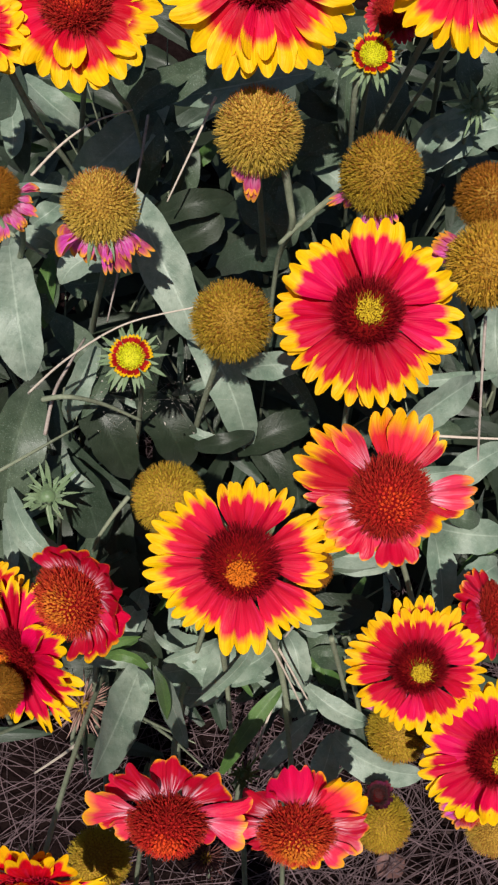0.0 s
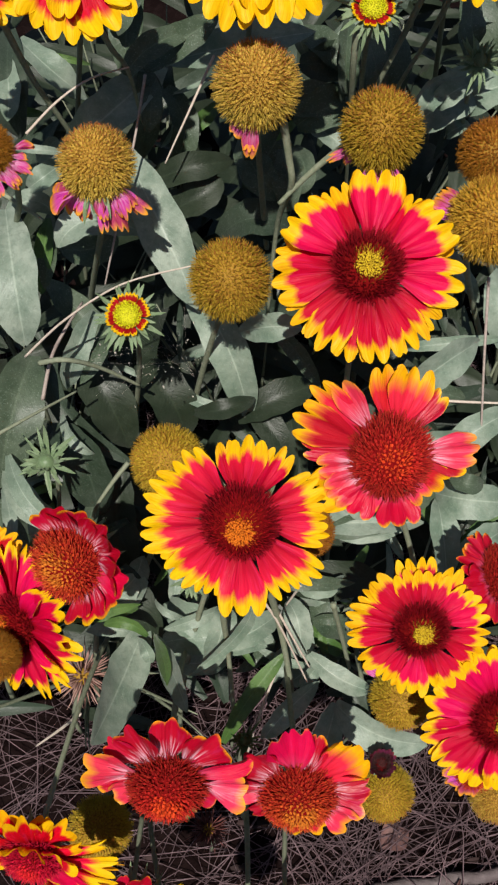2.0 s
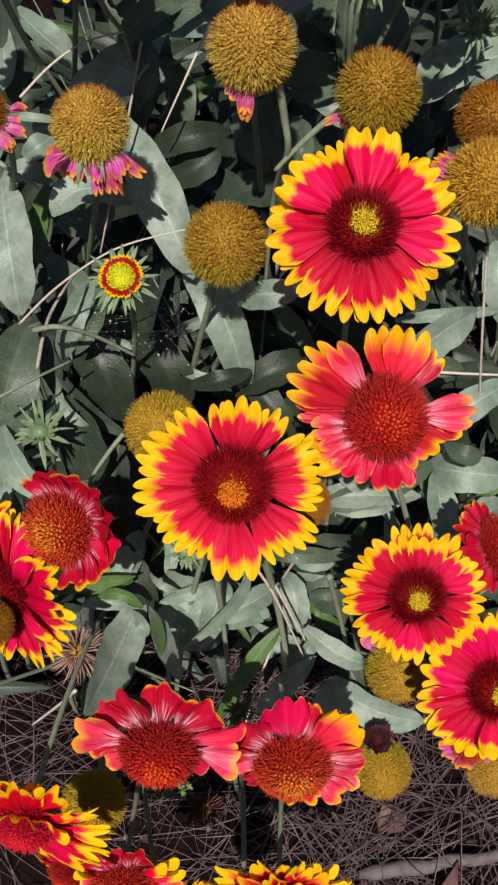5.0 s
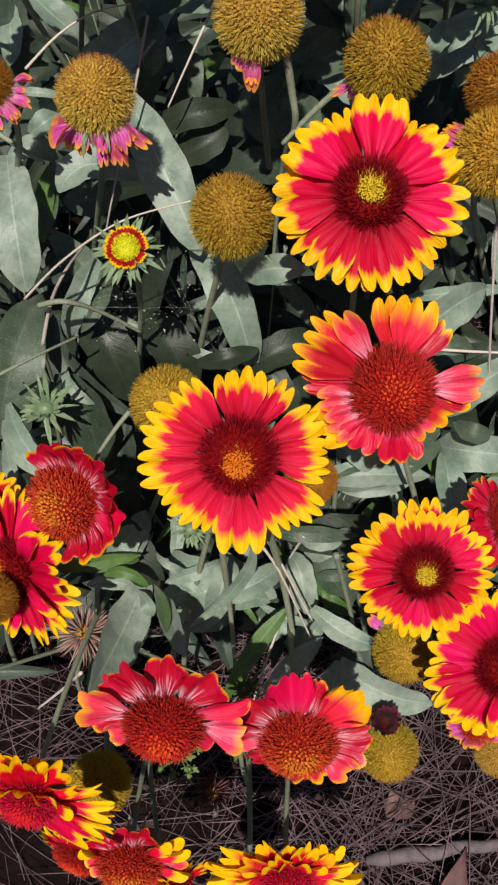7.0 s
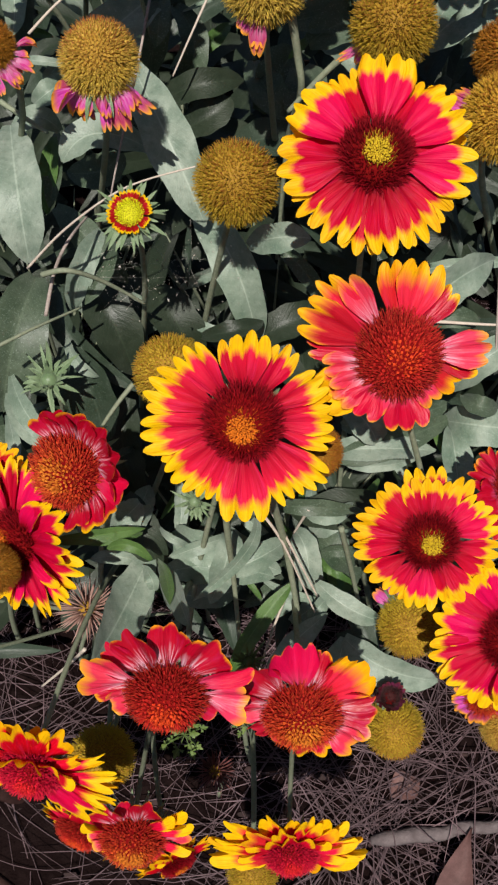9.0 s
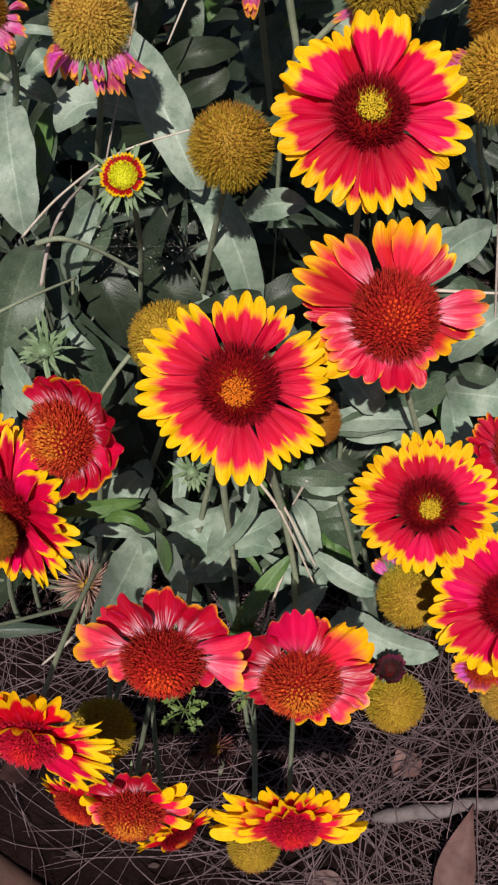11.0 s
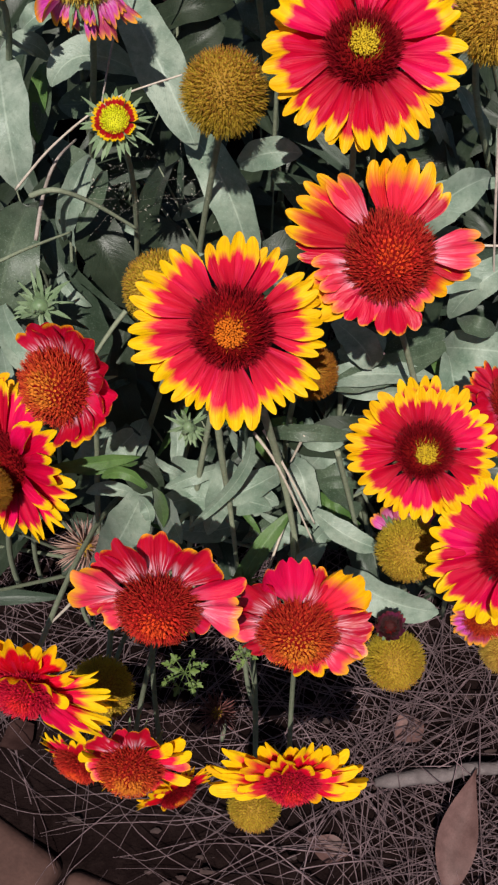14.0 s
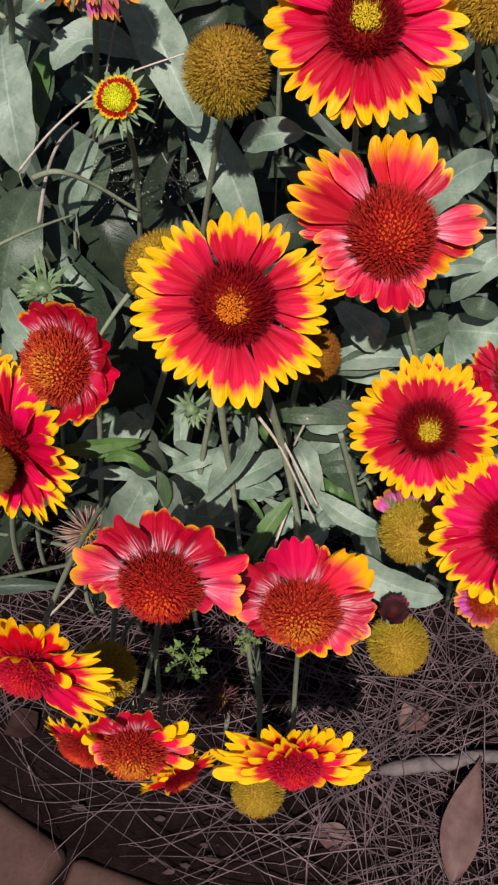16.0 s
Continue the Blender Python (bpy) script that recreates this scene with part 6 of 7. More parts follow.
leaf((-0.0351, 0.2416, 0.2056), (-0.0217, 0.2308, 0.2112), (-0.0080, 0.2338, 0.1974), 0.0059, LEAF_PALE, 0, 0.22, 203)
leaf((-0.0878, 0.2487, 0.2011), (-0.0797, 0.2530, 0.2147), (-0.0728, 0.2687, 0.2047), 0.0083, LEAF_PALE, 20, 0.22, 204)
leaf((-0.0334, 0.2747, 0.2337), (-0.0324, 0.2565, 0.2354), (-0.0334, 0.2468, 0.2242), 0.0040, LEAF, -25, 0.22, 205)
leaf((-0.0721, 0.2439, 0.2046), (-0.0763, 0.2329, 0.2101), (-0.0820, 0.2312, 0.1959), 0.0044, LEAF, 0, 0.22, 206)
leaf((-0.1210, 0.2439, 0.1936), (-0.1063, 0.2456, 0.2058), (-0.0974, 0.2580, 0.2045), 0.0059, LEAF_PALE, 0, 0.22, 207)
leaf((-0.0720, 0.2190, 0.1898), (-0.0632, 0.2182, 0.2007), (-0.0573, 0.2272, 0.1937), 0.0036, LEAF_PALE, 0, 0.22, 208)
leaf((-0.0374, 0.2521, 0.2158), (-0.0250, 0.2520, 0.2271), (-0.0126, 0.2570, 0.2262), 0.0076, LEAF_PALE, -25, 0.22, 209)
leaf((0.0979, 0.2670, 0.2303), (0.1013, 0.2540, 0.2347), (0.1080, 0.2495, 0.2256), 0.0041, LEAF, 20, 0.22, 210)
leaf((0.1124, 0.2172, 0.1951), (0.1159, 0.2178, 0.2068), (0.1216, 0.2245, 0.2076), 0.0052, LEAF, -25, 0.22, 211)
leaf((0.0736, 0.2498, 0.2214), (0.0799, 0.2552, 0.2355), (0.0917, 0.2717, 0.2299), 0.0078, LEAF, -25, 0.22, 212)
leaf((0.0908, 0.2894, 0.2370), (0.0899, 0.2707, 0.2384), (0.0933, 0.2586, 0.2312), 0.0072, LEAF, 20, 0.22, 213)
leaf((0.1111, 0.2632, 0.2017), (0.1063, 0.2691, 0.2162), (0.1076, 0.2846, 0.2161), 0.0079, LEAF, -25, 0.22, 214)
leaf((0.0909, 0.2741, 0.2326), (0.0852, 0.2768, 0.2454), (0.0841, 0.2918, 0.2411), 0.0057, LEAF_PALE, 20, 0.22, 215)
leaf((0.0684, 0.2817, 0.2325), (0.0740, 0.2761, 0.2408), (0.0810, 0.2777, 0.2408), 0.0081, LEAF, 0, 0.22, 216)
leaf((0.0792, 0.2416, 0.2073), (0.0860, 0.2388, 0.2171), (0.0959, 0.2420, 0.2120), 0.0054, LEAF_GREEN, 0, 0.22, 217)
leaf((-0.0483, 0.1498, 0.1900), (-0.0547, 0.1387, 0.1980), (-0.0639, 0.1354, 0.1900), 0.0096, LEAF_PALE, 0, 0.22, 301)
leaf((-0.0761, 0.1589, 0.1650), (-0.0799, 0.1489, 0.1730), (-0.0860, 0.1475, 0.1650), 0.0059, LEAF_PALE, 0, 0.22, 302)
leaf((-0.0588, 0.1575, 0.1800), (-0.0646, 0.1478, 0.1880), (-0.0731, 0.1443, 0.1800), 0.0068, LEAF_PALE, 10, 0.22, 303)
leaf((-0.0501, 0.1331, 0.2000), (-0.0614, 0.1267, 0.2080), (-0.0770, 0.1281, 0.2000), 0.0042, LEAF_GREEN, 8, 0.22, 304)
leaf((-0.0448, 0.1187, 0.2050), (-0.0537, 0.1222, 0.2130), (-0.0645, 0.1232, 0.2050), 0.0053, LEAF_GREEN, -10, 0.22, 305)
leaf((-0.0538, 0.1281, 0.1750), (-0.0638, 0.1283, 0.1830), (-0.0768, 0.1296, 0.1750), 0.0067, LEAF_PALE, 0, 0.22, 306)
leaf((-0.0520, 0.1249, 0.1800), (-0.0465, 0.1165, 0.1880), (-0.0461, 0.1130, 0.1800), 0.0066, LEAF_PALE, 0, 0.22, 307)
leaf((-0.0112, 0.1383, 0.1850), (-0.0237, 0.1302, 0.1930), (-0.0398, 0.1272, 0.1850), 0.0070, LEAF_PALE, 0, 0.22, 308)
leaf((-0.0138, 0.1315, 0.1650), (-0.0268, 0.1236, 0.1730), (-0.0407, 0.1280, 0.1650), 0.0084, LEAF_PALE, 10, 0.22, 309)
leaf((-0.0324, 0.1344, 0.1200), (-0.0206, 0.1289, 0.1280), (-0.0122, 0.1334, 0.1200), 0.0080, LEAF_PALE, 0, 0.22, 310)
leaf((-0.0436, 0.1399, 0.1900), (-0.0373, 0.1313, 0.1980), (-0.0295, 0.1313, 0.1900), 0.0037, LEAF_PALE, 0, 0.22, 311)
leaf((0.0128, 0.1337, 0.1900), (0.0002, 0.1221, 0.1980), (-0.0145, 0.1192, 0.1900), 0.0123, LEAF_PALE, -12, 0.22, 312)
leaf((0.0212, 0.1432, 0.2000), (0.0319, 0.1388, 0.2080), (0.0427, 0.1477, 0.2000), 0.0088, LEAF_PALE, 0, 0.22, 313)
leaf((0.0364, 0.1237, 0.1500), (0.0289, 0.1139, 0.1580), (0.0244, 0.1081, 0.1500), 0.0080, LEAF_PALE, 0, 0.22, 314)
leaf((0.0361, 0.1914, 0.2200), (0.0468, 0.1735, 0.2280), (0.0517, 0.1673, 0.2200), 0.0142, LEAF_PALE, 10, 0.22, 315)
leaf((0.0872, 0.1878, 0.2050), (0.0584, 0.1709, 0.2130), (0.0314, 0.1663, 0.2050), 0.0131, LEAF_MID, -8, 0.22, 316)
leaf((0.0380, 0.1748, 0.1900), (0.0521, 0.1670, 0.1980), (0.0740, 0.1750, 0.1900), 0.0057, LEAF_PALE, 0, 0.22, 317)
leaf((0.0276, 0.1379, 0.1600), (0.0378, 0.1378, 0.1680), (0.0490, 0.1381, 0.1600), 0.0064, LEAF_MID, 0, 0.22, 318)
leaf((-0.0913, 0.2180, 0.2000), (-0.0777, 0.2009, 0.2080), (-0.0692, 0.1989, 0.2000), 0.0117, LEAF_MID, 0, 0.22, 319)
leaf((-0.1071, 0.1920, 0.2350), (-0.0956, 0.1684, 0.2430), (-0.0845, 0.1601, 0.2350), 0.0087, LEAF_PALE, 12, 0.22, 320)
leaf((-0.1174, 0.1918, 0.2000), (-0.1098, 0.1715, 0.2080), (-0.1116, 0.1584, 0.2000), 0.0068, LEAF_PALE, 0, 0.22, 321)
leaf((-0.0755, 0.1922, 0.1900), (-0.0769, 0.1738, 0.1980), (-0.0884, 0.1689, 0.1900), 0.0089, LEAF_MID, 0, 0.22, 323)
leaf((-0.0867, 0.2178, 0.2250), (-0.0798, 0.2008, 0.2330), (-0.0708, 0.1975, 0.2250), 0.0056, LEAF_PALE, 0, 0.22, 324)
leaf((-0.0939, 0.3067, 0.2620), (-0.0904, 0.2775, 0.2700), (-0.0924, 0.2626, 0.2620), 0.0090, LEAF_MID, 5, 0.22, 325)
leaf((-0.0989, 0.3012, 0.2850), (-0.0898, 0.3012, 0.2930), (-0.0835, 0.3172, 0.2850), 0.0106, LEAF_PALE, -15, 0.22, 326)
leaf((-0.0662, 0.2566, 0.2450), (-0.0671, 0.2348, 0.2530), (-0.0760, 0.2225, 0.2450), 0.0076, LEAF_MID, 0, 0.22, 327)
leaf((0.0515, 0.1418, 0.1300), (0.0394, 0.1301, 0.1380), (0.0327, 0.1226, 0.1300), 0.0112, LEAF_MID, 0, 0.22, 328)
leaf((0.0118, 0.1385, 0.1300), (0.0035, 0.1269, 0.1380), (-0.0077, 0.1222, 0.1300), 0.0073, LEAF_MID, 0, 0.22, 329)
leaf((0.0890, 0.1859, 0.2300), (0.0939, 0.1759, 0.2380), (0.1035, 0.1804, 0.2300), 0.0088, LEAF_MID, 0, 0.22, 330)
leaf((0.0971, 0.2190, 0.2350), (0.0845, 0.2180, 0.2430), (0.0709, 0.2190, 0.2350), 0.0101, LEAF_MID, 8, 0.22, 331)
leaf((0.1003, 0.2031, 0.2300), (0.0838, 0.1981, 0.2380), (0.0716, 0.1986, 0.2300), 0.0085, LEAF_PALE, 10, 0.22, 332)
leaf((-0.0532, 0.3382, 0.3150), (-0.0429, 0.3465, 0.3230), (-0.0241, 0.3674, 0.3150), 0.0117, LEAF_MID, 10, 0.22, 401)
leaf((-0.0463, 0.3563, 0.3000), (-0.0428, 0.3301, 0.3080), (-0.0446, 0.3196, 0.3000), 0.0101, LEAF_MID, 0, 0.22, 402)
leaf((-0.0609, 0.3725, 0.3100), (-0.0575, 0.3759, 0.3180), (-0.0545, 0.3992, 0.3100), 0.0155, LEAF_MID, 0, 0.22, 403)
leaf((0.0160, 0.3518, 0.2850), (0.0313, 0.3452, 0.2930), (0.0489, 0.3443, 0.2850), 0.0182, LEAF_MID, -8, 0.22, 404)
leaf((0.0283, 0.3491, 0.2750), (0.0393, 0.3322, 0.2830), (0.0464, 0.3293, 0.2750), 0.0121, LEAF_PALE, 0, 0.22, 405)
leaf((-0.0029, 0.3434, 0.2700), (0.0038, 0.3164, 0.2780), (0.0156, 0.3082, 0.2700), 0.0162, LEAF_MID, 5, 0.22, 406)
leaf((0.0213, 0.3348, 0.2750), (0.0257, 0.3134, 0.2830), (0.0232, 0.3054, 0.2750), 0.0107, LEAF_MID, 0, 0.22, 407)
leaf((0.0543, 0.3660, 0.3100), (0.0558, 0.3408, 0.3180), (0.0561, 0.3323, 0.3100), 0.0117, LEAF_MID, 0, 0.22, 408)
leaf((0.0803, 0.3185, 0.3150), (0.0861, 0.3183, 0.3230), (0.1014, 0.3352, 0.3150), 0.0103, LEAF_PALE, 8, 0.22, 409)
leaf((0.0751, 0.3152, 0.3150), (0.0775, 0.3151, 0.3230), (0.0891, 0.3353, 0.3150), 0.0087, LEAF_PALE, -10, 0.22, 410)
leaf((0.0998, 0.3706, 0.3300), (0.0942, 0.3432, 0.3380), (0.0975, 0.3372, 0.3300), 0.0116, LEAF_MID, 0, 0.22, 411)
leaf((0.0217, 0.3876, 0.2950), (0.0343, 0.3724, 0.3030), (0.0449, 0.3610, 0.2950), 0.0136, LEAF_MID, 0, 0.22, 412)
leaf((-0.1164, 0.3716, 0.3000), (-0.1072, 0.3410, 0.3080), (-0.1082, 0.3269, 0.3000), 0.0110, LEAF_PALE, 0, 0.22, 413)
leaf((-0.0793, 0.3082, 0.3000), (-0.0921, 0.3023, 0.3080), (-0.1045, 0.3110, 0.3000), 0.0041, LEAF_PALE, 0, 0.22, 414)
leaf((-0.0389, 0.3621, 0.2700), (-0.0344, 0.3448, 0.2780), (-0.0422, 0.3393, 0.2700), 0.0040, LEAF_PALE, 0, 0.22, 415)
dry_stalk("shaded grey-green stem beside a seed head", [(0.0355, 0.1279, 0.2200), (0.0424, 0.1238, 0.1800), (0.0523, 0.1142, 0.1250), (0.0638, 0.0978, 0.0750), (0.0754, 0.0878, 0.0100)], 0.00120, STEM)
dry_stalk("broad bleached grass blade fallen on the needles", [(-0.0882, 0.1056, 0.1100), (-0.1007, 0.1042, 0.0850), (-0.1220, 0.1006, 0.0500)], 0.00100, STRAW)
dry_stalk("dark green stem behind a closed bud", [(-0.0535, 0.1882, 0.2350), (-0.0605, 0.1812, 0.2300), (-0.0688, 0.1734, 0.2200), (-0.0754, 0.1778, 0.1900)], 0.00110, STEM)
dry_stalk("pale stalk lying across the leaves", [(-0.1085, 0.2875, 0.3000), (-0.0972, 0.2798, 0.2980), (-0.0878, 0.2745, 0.2950)], 0.00120, STEM)


# ---- leafy undergrowth ----
def undergrowth(count, seed):
    """Leaves and leaf stalks deep inside the clumps, shorter towards the open edge of the bed."""
    rng = random.Random(seed)
    for k in range(count):
        x, y = rng.uniform(-0.22, 0.26), 0.11 + 0.5 * rng.random() ** 1.2
        top = min(0.30, 0.13 + (y - 0.12) * 0.75)
        z = top - rng.uniform(0.06, 0.17)
        if z < 0.02:
            z = 0.02
        a = rng.uniform(0, 2 * math.pi)
        reach = rng.uniform(0.045, 0.095)
        out = Vector((math.cos(a), math.sin(a) - 0.15, 0)) * reach
        base = Vector((x, y, z))
        tip = base + out + Vector((0, 0, rng.uniform(-0.025, 0.03)))
        mid = (base + tip) * 0.5 + Vector((0, 0, rng.uniform(0.004, 0.014)))
        if min(base.y, tip.y) < 0.115:
            continue
        # Most take the near-black tone, so the gaps look shaded by colour.
        leaf(base, mid, tip, rng.uniform(0.008, 0.016), rng.choice((LEAF, LEAF_SHADED, LEAF_SHADED, LEAF_SHADED, LEAF_SHADED)), rng.uniform(-25, 25), 0.22, 1000 + k)


def leaf_stalks():
    rng = random.Random(5)
    for q in PLANTS:
        o = Vector(q.location)
        top = min(0.28, 0.12 + (o.y - 0.12) * 0.7)
        for k in range(16):
            tip = o + Vector((rng.uniform(-0.09, 0.09), rng.uniform(-0.07, 0.07), top * rng.uniform(0.55, 0.92)))
            mid = (o + tip) * 0.5 + Vector((rng.uniform(-0.01, 0.01), rng.uniform(-0.01, 0.01), 0))
            pts = [bezier(o - Vector((0, 0, 0.01)), mid, tip, i / 9) for i in range(10)]
            v, f = tube(pts, [0.0014 - 0.0011 * (i / 9) ** 2 for i in range(10)], 7)
            part("stalk", v, f, STEM, q, "leafy stalk")


undergrowth(520, 3)


def low_leaves(count, seed):
    """Broad leaves lying low in the clumps, close over the soil, with shade in their colour."""
    rng = random.Random(seed)
    for k in range(count):
        base = Vector((rng.uniform(-0.24, 0.28), rng.uniform(0.18, 0.66), rng.uniform(0.03, 0.10)))
        a = rng.uniform(0, 2 * math.pi)
        tip = base + Vector((math.cos(a) * 0.07, math.sin(a) * 0.07, rng.uniform(-0.02, 0.01)))
        leaf(base, (base + tip) * 0.5 + Vector((0, 0, 0.008)), tip, rng.uniform(0.018, 0.028), LEAF_SHADED, rng.uniform(-20, 20), 0.2, 3000 + k)


low_leaves(260, 12)
leaf_stalks()


# ---- litter on the ground ----
BRICKS = []


def on_brick(x, y, inset=0.0):
    for cx, cy, turn, long, wide in BRICKS:
        u = (x - cx) * math.cos(turn) + (y - cy) * math.sin(turn)
        v = (y - cy) * math.cos(turn) - (x - cx) * math.sin(turn)
        if abs(u) < long / 2 - inset and abs(v) < wide / 2 - inset:
            return True
    return False


def needle_litter(count, seed):
    """Fallen pine needles, bent and criss-crossing in a loose mat."""
    rng = random.Random(seed)
    verts, faces = [], []
    for k in range(count):
        x, y = rng.uniform(-0.32, 0.36), rng.uniform(-0.22, 0.40)
        if x < -0.03 and rng.random() < 0.3:
            continue
        a = rng.gauss(0.6, 0.9) if rng.random() < 0.55 else rng.uniform(0, math.pi)
        reach, bend, hook = rng.uniform(0.06, 0.17), rng.gauss(0, 0.28), rng.gauss(0, 0.35)
        z0, dz = 0.014 * rng.random() ** 1.6, rng.uniform(-0.006, 0.006)
        wide = rng.uniform(0.00016, 0.00042) * (0.8 if x < -0.03 else 1.0)
        steps = []
        p = Vector((x, y, 0)) - Vector((math.cos(a), math.sin(a), 0)) * reach / 2
        for i in range(9):
            s = i / 8
            b = a + bend * (2 * s - 1) + hook * (2 * s - 1) ** 3
            steps.append((p.copy(), b, s))
            p = p + Vector((math.cos(b), math.sin(b), 0)) * reach / 8
        if any(on_brick(q.x, q.y, 0.007) for q, b, s in steps):
            continue
        n = len(verts)
        for q, b, s in steps:
            low = ground_height(q.x, q.y)
            h = max(low + z0 + dz * (2 * s - 1), 0.0045 if on_brick(q.x, q.y, -0.002) else low + 0.0008)
            w = wide * (0.35 + 0.65 * min(1.0, 4 * s, 4 * (1 - s) + 0.2))
            side = Vector((-math.sin(b), math.cos(b), 0)) * w
            c = Vector((q.x, q.y, h))
            verts += [c - side, c + side, c + Vector((0, 0, w * 1.5))]
        for i in range(8):
            o = n + 3 * i
            for e, g in ((0, 1), (1, 2), (2, 0)):
                faces.append((o + e, o + g, o + 3 + g, o + 3 + e))
    mat = plain_material("pine_needle_dry", (0.085, 0.053, 0.057), (0.34, 0.23, 0.248), 60.0, 0.7, 0.2, 0.0003, 0.0, 1.0, 0.0, 0.12)
    tagged(part("pine_needle_litter", verts, faces, mat, None), "loose mat of dry grey-brown pine needles on the soil", "pine needles", "", "stuff")



def old_web(at, seed):
    """A dusty old spider web: fine threads and caught scraps between the leaves."""
    rng = random.Random(seed)
    at = Vector(at)
    verts, faces = [], []
    spots = [at + Vector((rng.gauss(0, 0.014), rng.gauss(0, 0.011), rng.gauss(-0.004, 0.005))) for _ in range(240)]
    for p in spots:
        n, r = len(verts), rng.uniform(0.00010, 0.00024) * (2.0 if rng.random() < 0.06 else 1.0)
        verts += [p + Vector([rng.uniform(-r, r) * 1.6 for _ in range(3)]) + d for d in (Vector((r, 0, 0)), Vector((-r, r, 0)), Vector((0, -r, r)), Vector((0, 0, -r)))]
        faces += [(n, n + 1, n + 2), (n, n + 2, n + 3), (n, n + 3, n + 1), (n + 1, n + 3, n + 2)]
    for k in range(22):
        v, f = tube([rng.choice(spots).copy() for _ in range(2)], [0.000022, 0.000022], 3)
        n = len(verts)
        verts += v
        faces += [tuple(i + n for i in q) for q in f]
    mat = plain_material("web_scraps", (0.55, 0.50, 0.42), (0.70, 0.66, 0.58), 900.0, 0.8, 0.2, 0.0003, 0.0, 0.6)
    tagged(part("old_spider_web", verts, faces, mat, None), "dusty old spider web with caught scraps between leaves", "spider web", "", "stuff")


old_web((-0.0426, 0.2194, 0.2804), 4)

def leaf_crumbs(count, seed):
    """Broken bits of dead leaves, bark and seed husks scattered under the needles."""
    rng = random.Random(seed)
    verts, faces = [], []
    for k in range(count):
        x, y = rng.uniform(-0.30, 0.34), rng.uniform(-0.20, 0.38)
        if on_brick(x, y):
            continue
        p, n = Vector((x, y, ground_height(x, y) + rng.uniform(0.001, 0.006))), len(verts)
        r, lean, sides = rng.uniform(0.001, 0.0038), rng.uniform(0, 6.3), rng.randint(5, 7)
        for i in range(sides):
            a = 2 * math.pi * i / sides + rng.uniform(-0.3, 0.3)
            q = r * rng.uniform(0.5, 1.2)
            verts.append(p + Vector((math.cos(a) * q * 1.5, math.sin(a) * q * 0.7, 0.25 * q * math.sin(a + lean))))
        verts.append(p + Vector((0, 0, r * rng.uniform(0.1, 0.3))))
        faces += [(n + i, n + (i + 1) % sides, n + sides) for i in range(sides)]
    mat = plain_material("leaf_crumb", (0.026, 0.014, 0.013), (0.06, 0.033, 0.031), 200.0, 0.8, 0.5, 0.0006, 0.0, 0.9)
    tagged(part("leaf_litter", verts, faces, mat, None), "broken brown bits of dead leaves among pine needles", "leaf litter", "", "stuff")


GUM = plain_material("dead_leaf_brown", (0.10, 0.05, 0.045), (0.19, 0.10, 0.092), 120.0, 0.6, 0.4, 0.0006, 0.4, 0.0, 0.05)
# Darker copy of GUM; the leaf's shade is put into its colour.
SHADED_GUM = plain_material("dead_leaf_shaded", (0.02, 0.009, 0.008), (0.04, 0.02, 0.018), 120.0, 0.85, 0.4, 0.0006, 0.0, 0.0, 0.0, 0.05)
BARK = plain_material("stick_weathered", (0.10, 0.078, 0.078), (0.17, 0.137, 0.137), 160.0, 0.85, 0.9, 0.0012)
PAVER = plain_material("paver_terracotta", (0.05, 0.023, 0.019), (0.095, 0.047, 0.038), 45.0, 0.85, 0.5, 0.0012, 0.2)


def dead_leaf(label, base, tip, width, lift, seed, material=None):
    """A fallen curved leaf with a pointed end and a short stalk."""
    rng = random.Random(seed)
    p0, p2 = Vector(base), Vector(tip)
    along = (p2 - p0)
    side = Vector((-along.y, along.x, 0)).normalized()
    bow = side * width * rng.uniform(-0.3, 0.3)
    verts, uv = [], []
    for i in range(15):
        s = i / 14
        c = bezier(p0, (p0 + p2) * 0.5 + bow + Vector((0, 0, lift)), p2, s)
        w = width * 0.5 * max(0.03, math.sin(math.pi * s ** 1.35) ** 0.9)
        for j in range(7):
            u = j / 3 - 1
            verts.append(c + side * w * u + Vector((0, 0, 0.12 * width * u * u + 0.0008 * math.sin(9 * s + 3 * u))))
            uv.append(((u + 1) / 2, s))
    ob = part("dead_leaf", verts, grid_faces(15, 7), material or GUM, None, "", uv)
    return tagged(ob, label, "dead leaf", "dead leaves")


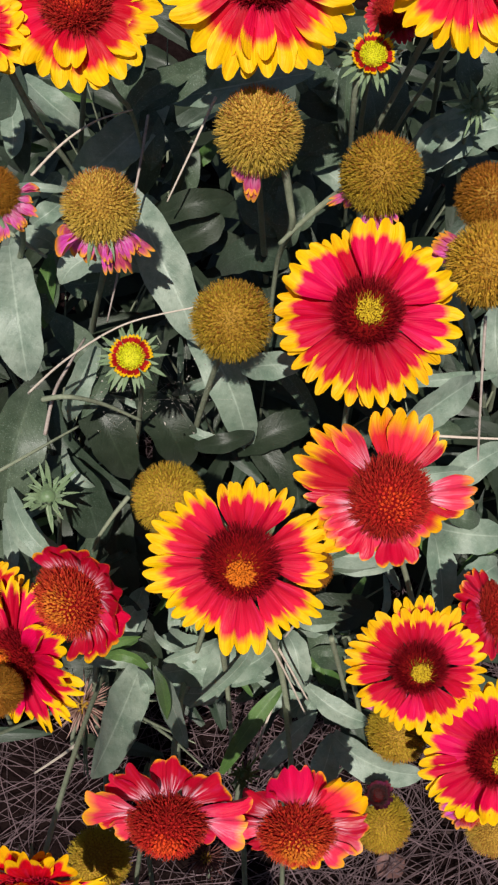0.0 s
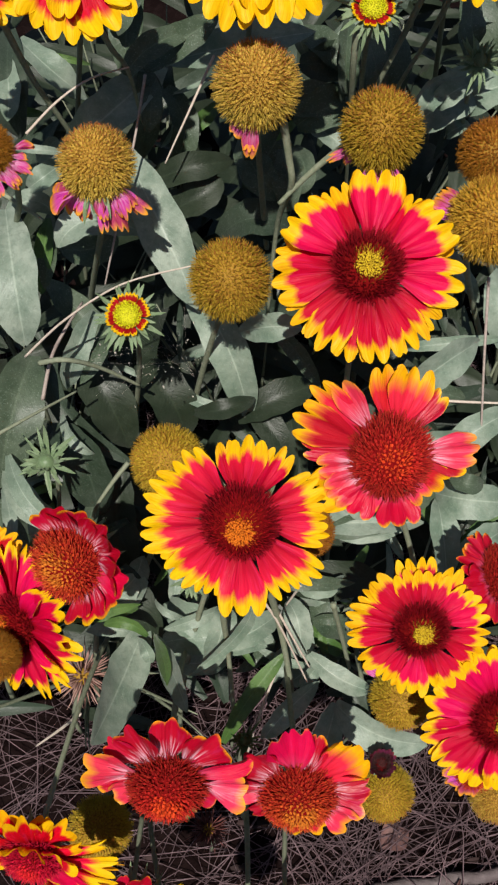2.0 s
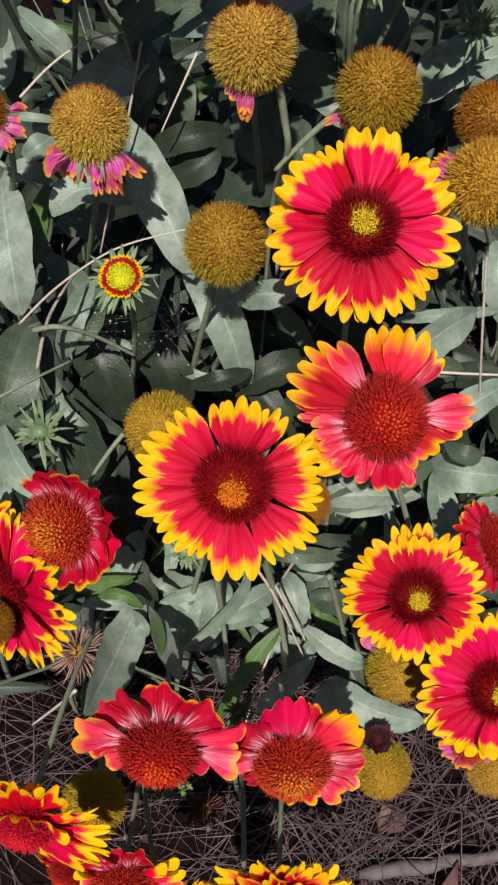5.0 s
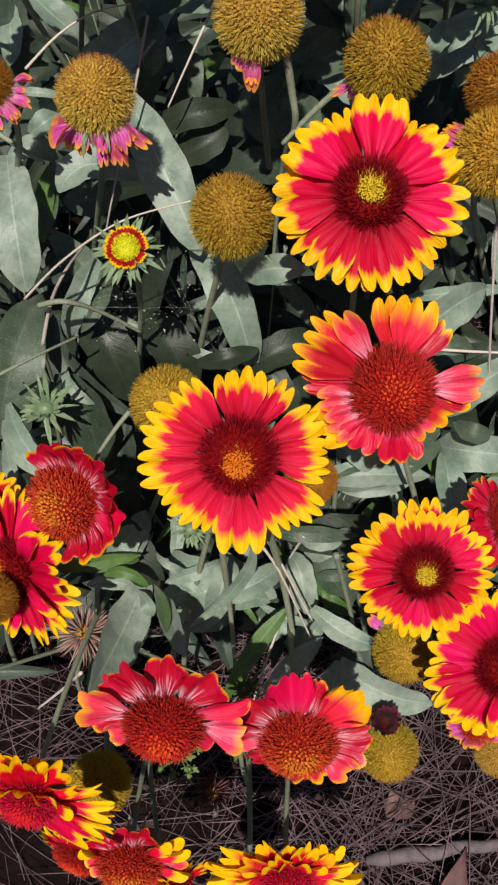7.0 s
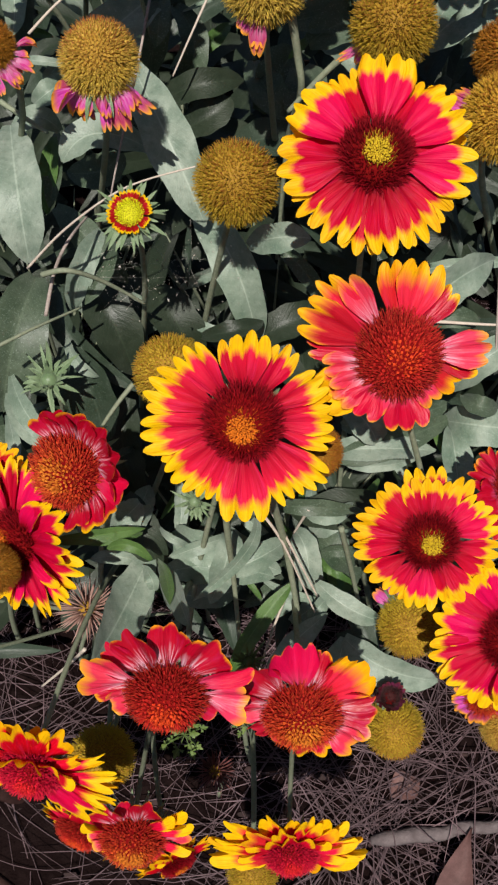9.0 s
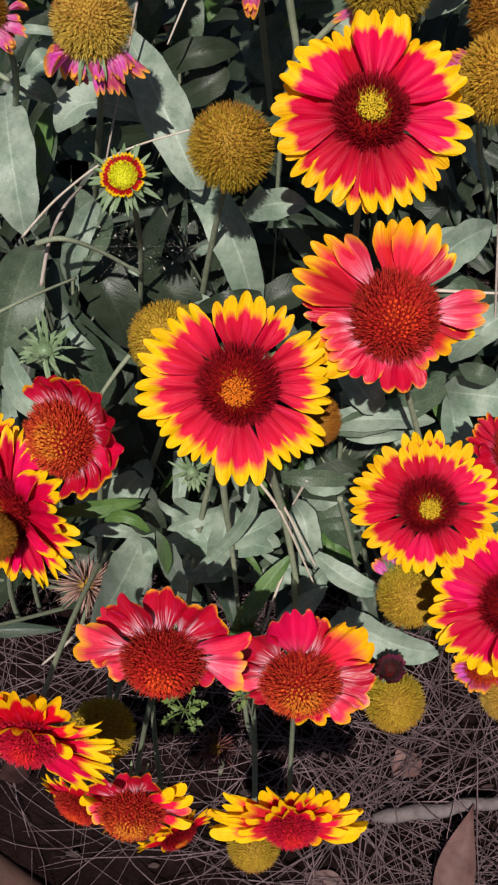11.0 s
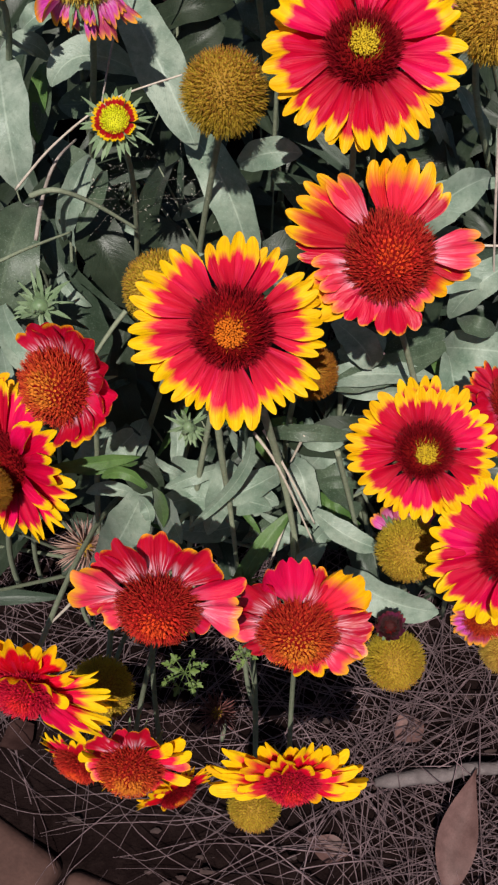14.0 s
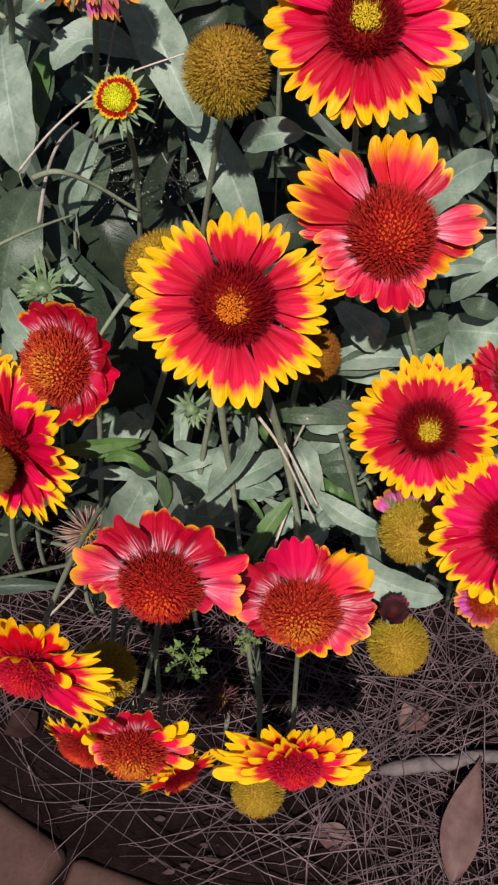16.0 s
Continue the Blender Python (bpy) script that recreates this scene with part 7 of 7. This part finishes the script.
def stick(label, a, b, thick, seed):
    rng = random.Random(seed)
    a, b = Vector(a), Vector(b)
    pts = [a.lerp(b, i / 11) + Vector((rng.uniform(-1, 1), rng.uniform(-1, 1), rng.uniform(-0.4, 0.4))) * thick * 0.25 for i in range(12)]
    v, f = tube(pts, [thick * rng.uniform(0.85, 1.12) * (0.6 if i in (0, 11) else 1) for i in range(12)], 10)
    ob = part("stick", v, f, BARK, None)
    return tagged(ob, label, "stick")


def paver(at, along, long, wide, tall, seed):
    """A worn, round-edged paving brick."""
    rng = random.Random(seed)
    bm = bmesh.new()
    bmesh.ops.create_cube(bm, size=1.0)
    bmesh.ops.scale(bm, vec=(long, wide, tall), verts=bm.verts)
    bmesh.ops.bevel(bm, geom=bm.edges[:], offset=0.007, segments=4, affect="EDGES", profile=0.5)
    turn = Matrix.Rotation(along, 4, "Z")
    verts = [turn @ v.co + Vector(at) + Vector((0, 0, 0.0006 * rng.uniform(-1, 1))) for v in bm.verts]
    faces = [tuple(v.index for v in f.verts) for f in bm.faces]
    bm.free()
    BRICKS.append((at[0], at[1], along, long, wide))
    ob = part("paving_brick", verts, faces, PAVER, None)
    return tagged(ob, "worn terracotta paving brick edging the flower bed", "paving brick", "edging bricks")


dead_leaf("long brown fallen gum leaf lying on pine needles", (0.1183, 0.0338, 0.0100), (0.0970, -0.0320, 0.0100), 0.0215, 0.006, 1)
dead_leaf("brown fallen leaf under pine needles", (0.0745, 0.0500, -0.0030), (0.0925, 0.0596, -0.0030), 0.0180, 0.002, 2)
dead_leaf("dull brown fallen leaf under pine needles", (0.0227, -0.0014, -0.0030), (0.0471, -0.0098, -0.0030), 0.0150, 0.003, 3)
dead_leaf("dark brown fallen leaf in the shade", (-0.1533, 0.0458, 0.0000), (-0.1335, 0.0586, 0.0000), 0.0180, 0.004, 4, SHADED_GUM)
stick("weathered grey stick lying on pine needles", (0.0622, 0.0263, 0.0050), (0.1522, 0.0385, 0.0070), 0.0040, 5)
paver((-0.2202, -0.0064, -0.0270), 2.5915, 0.2, 0.1, 0.0600, 0)
paver((-0.0266, -0.0960, -0.0270), -0.3167, 0.2, 0.1, 0.0600, 1)
needle_litter(4700, 8)
leaf_crumbs(420, 9)
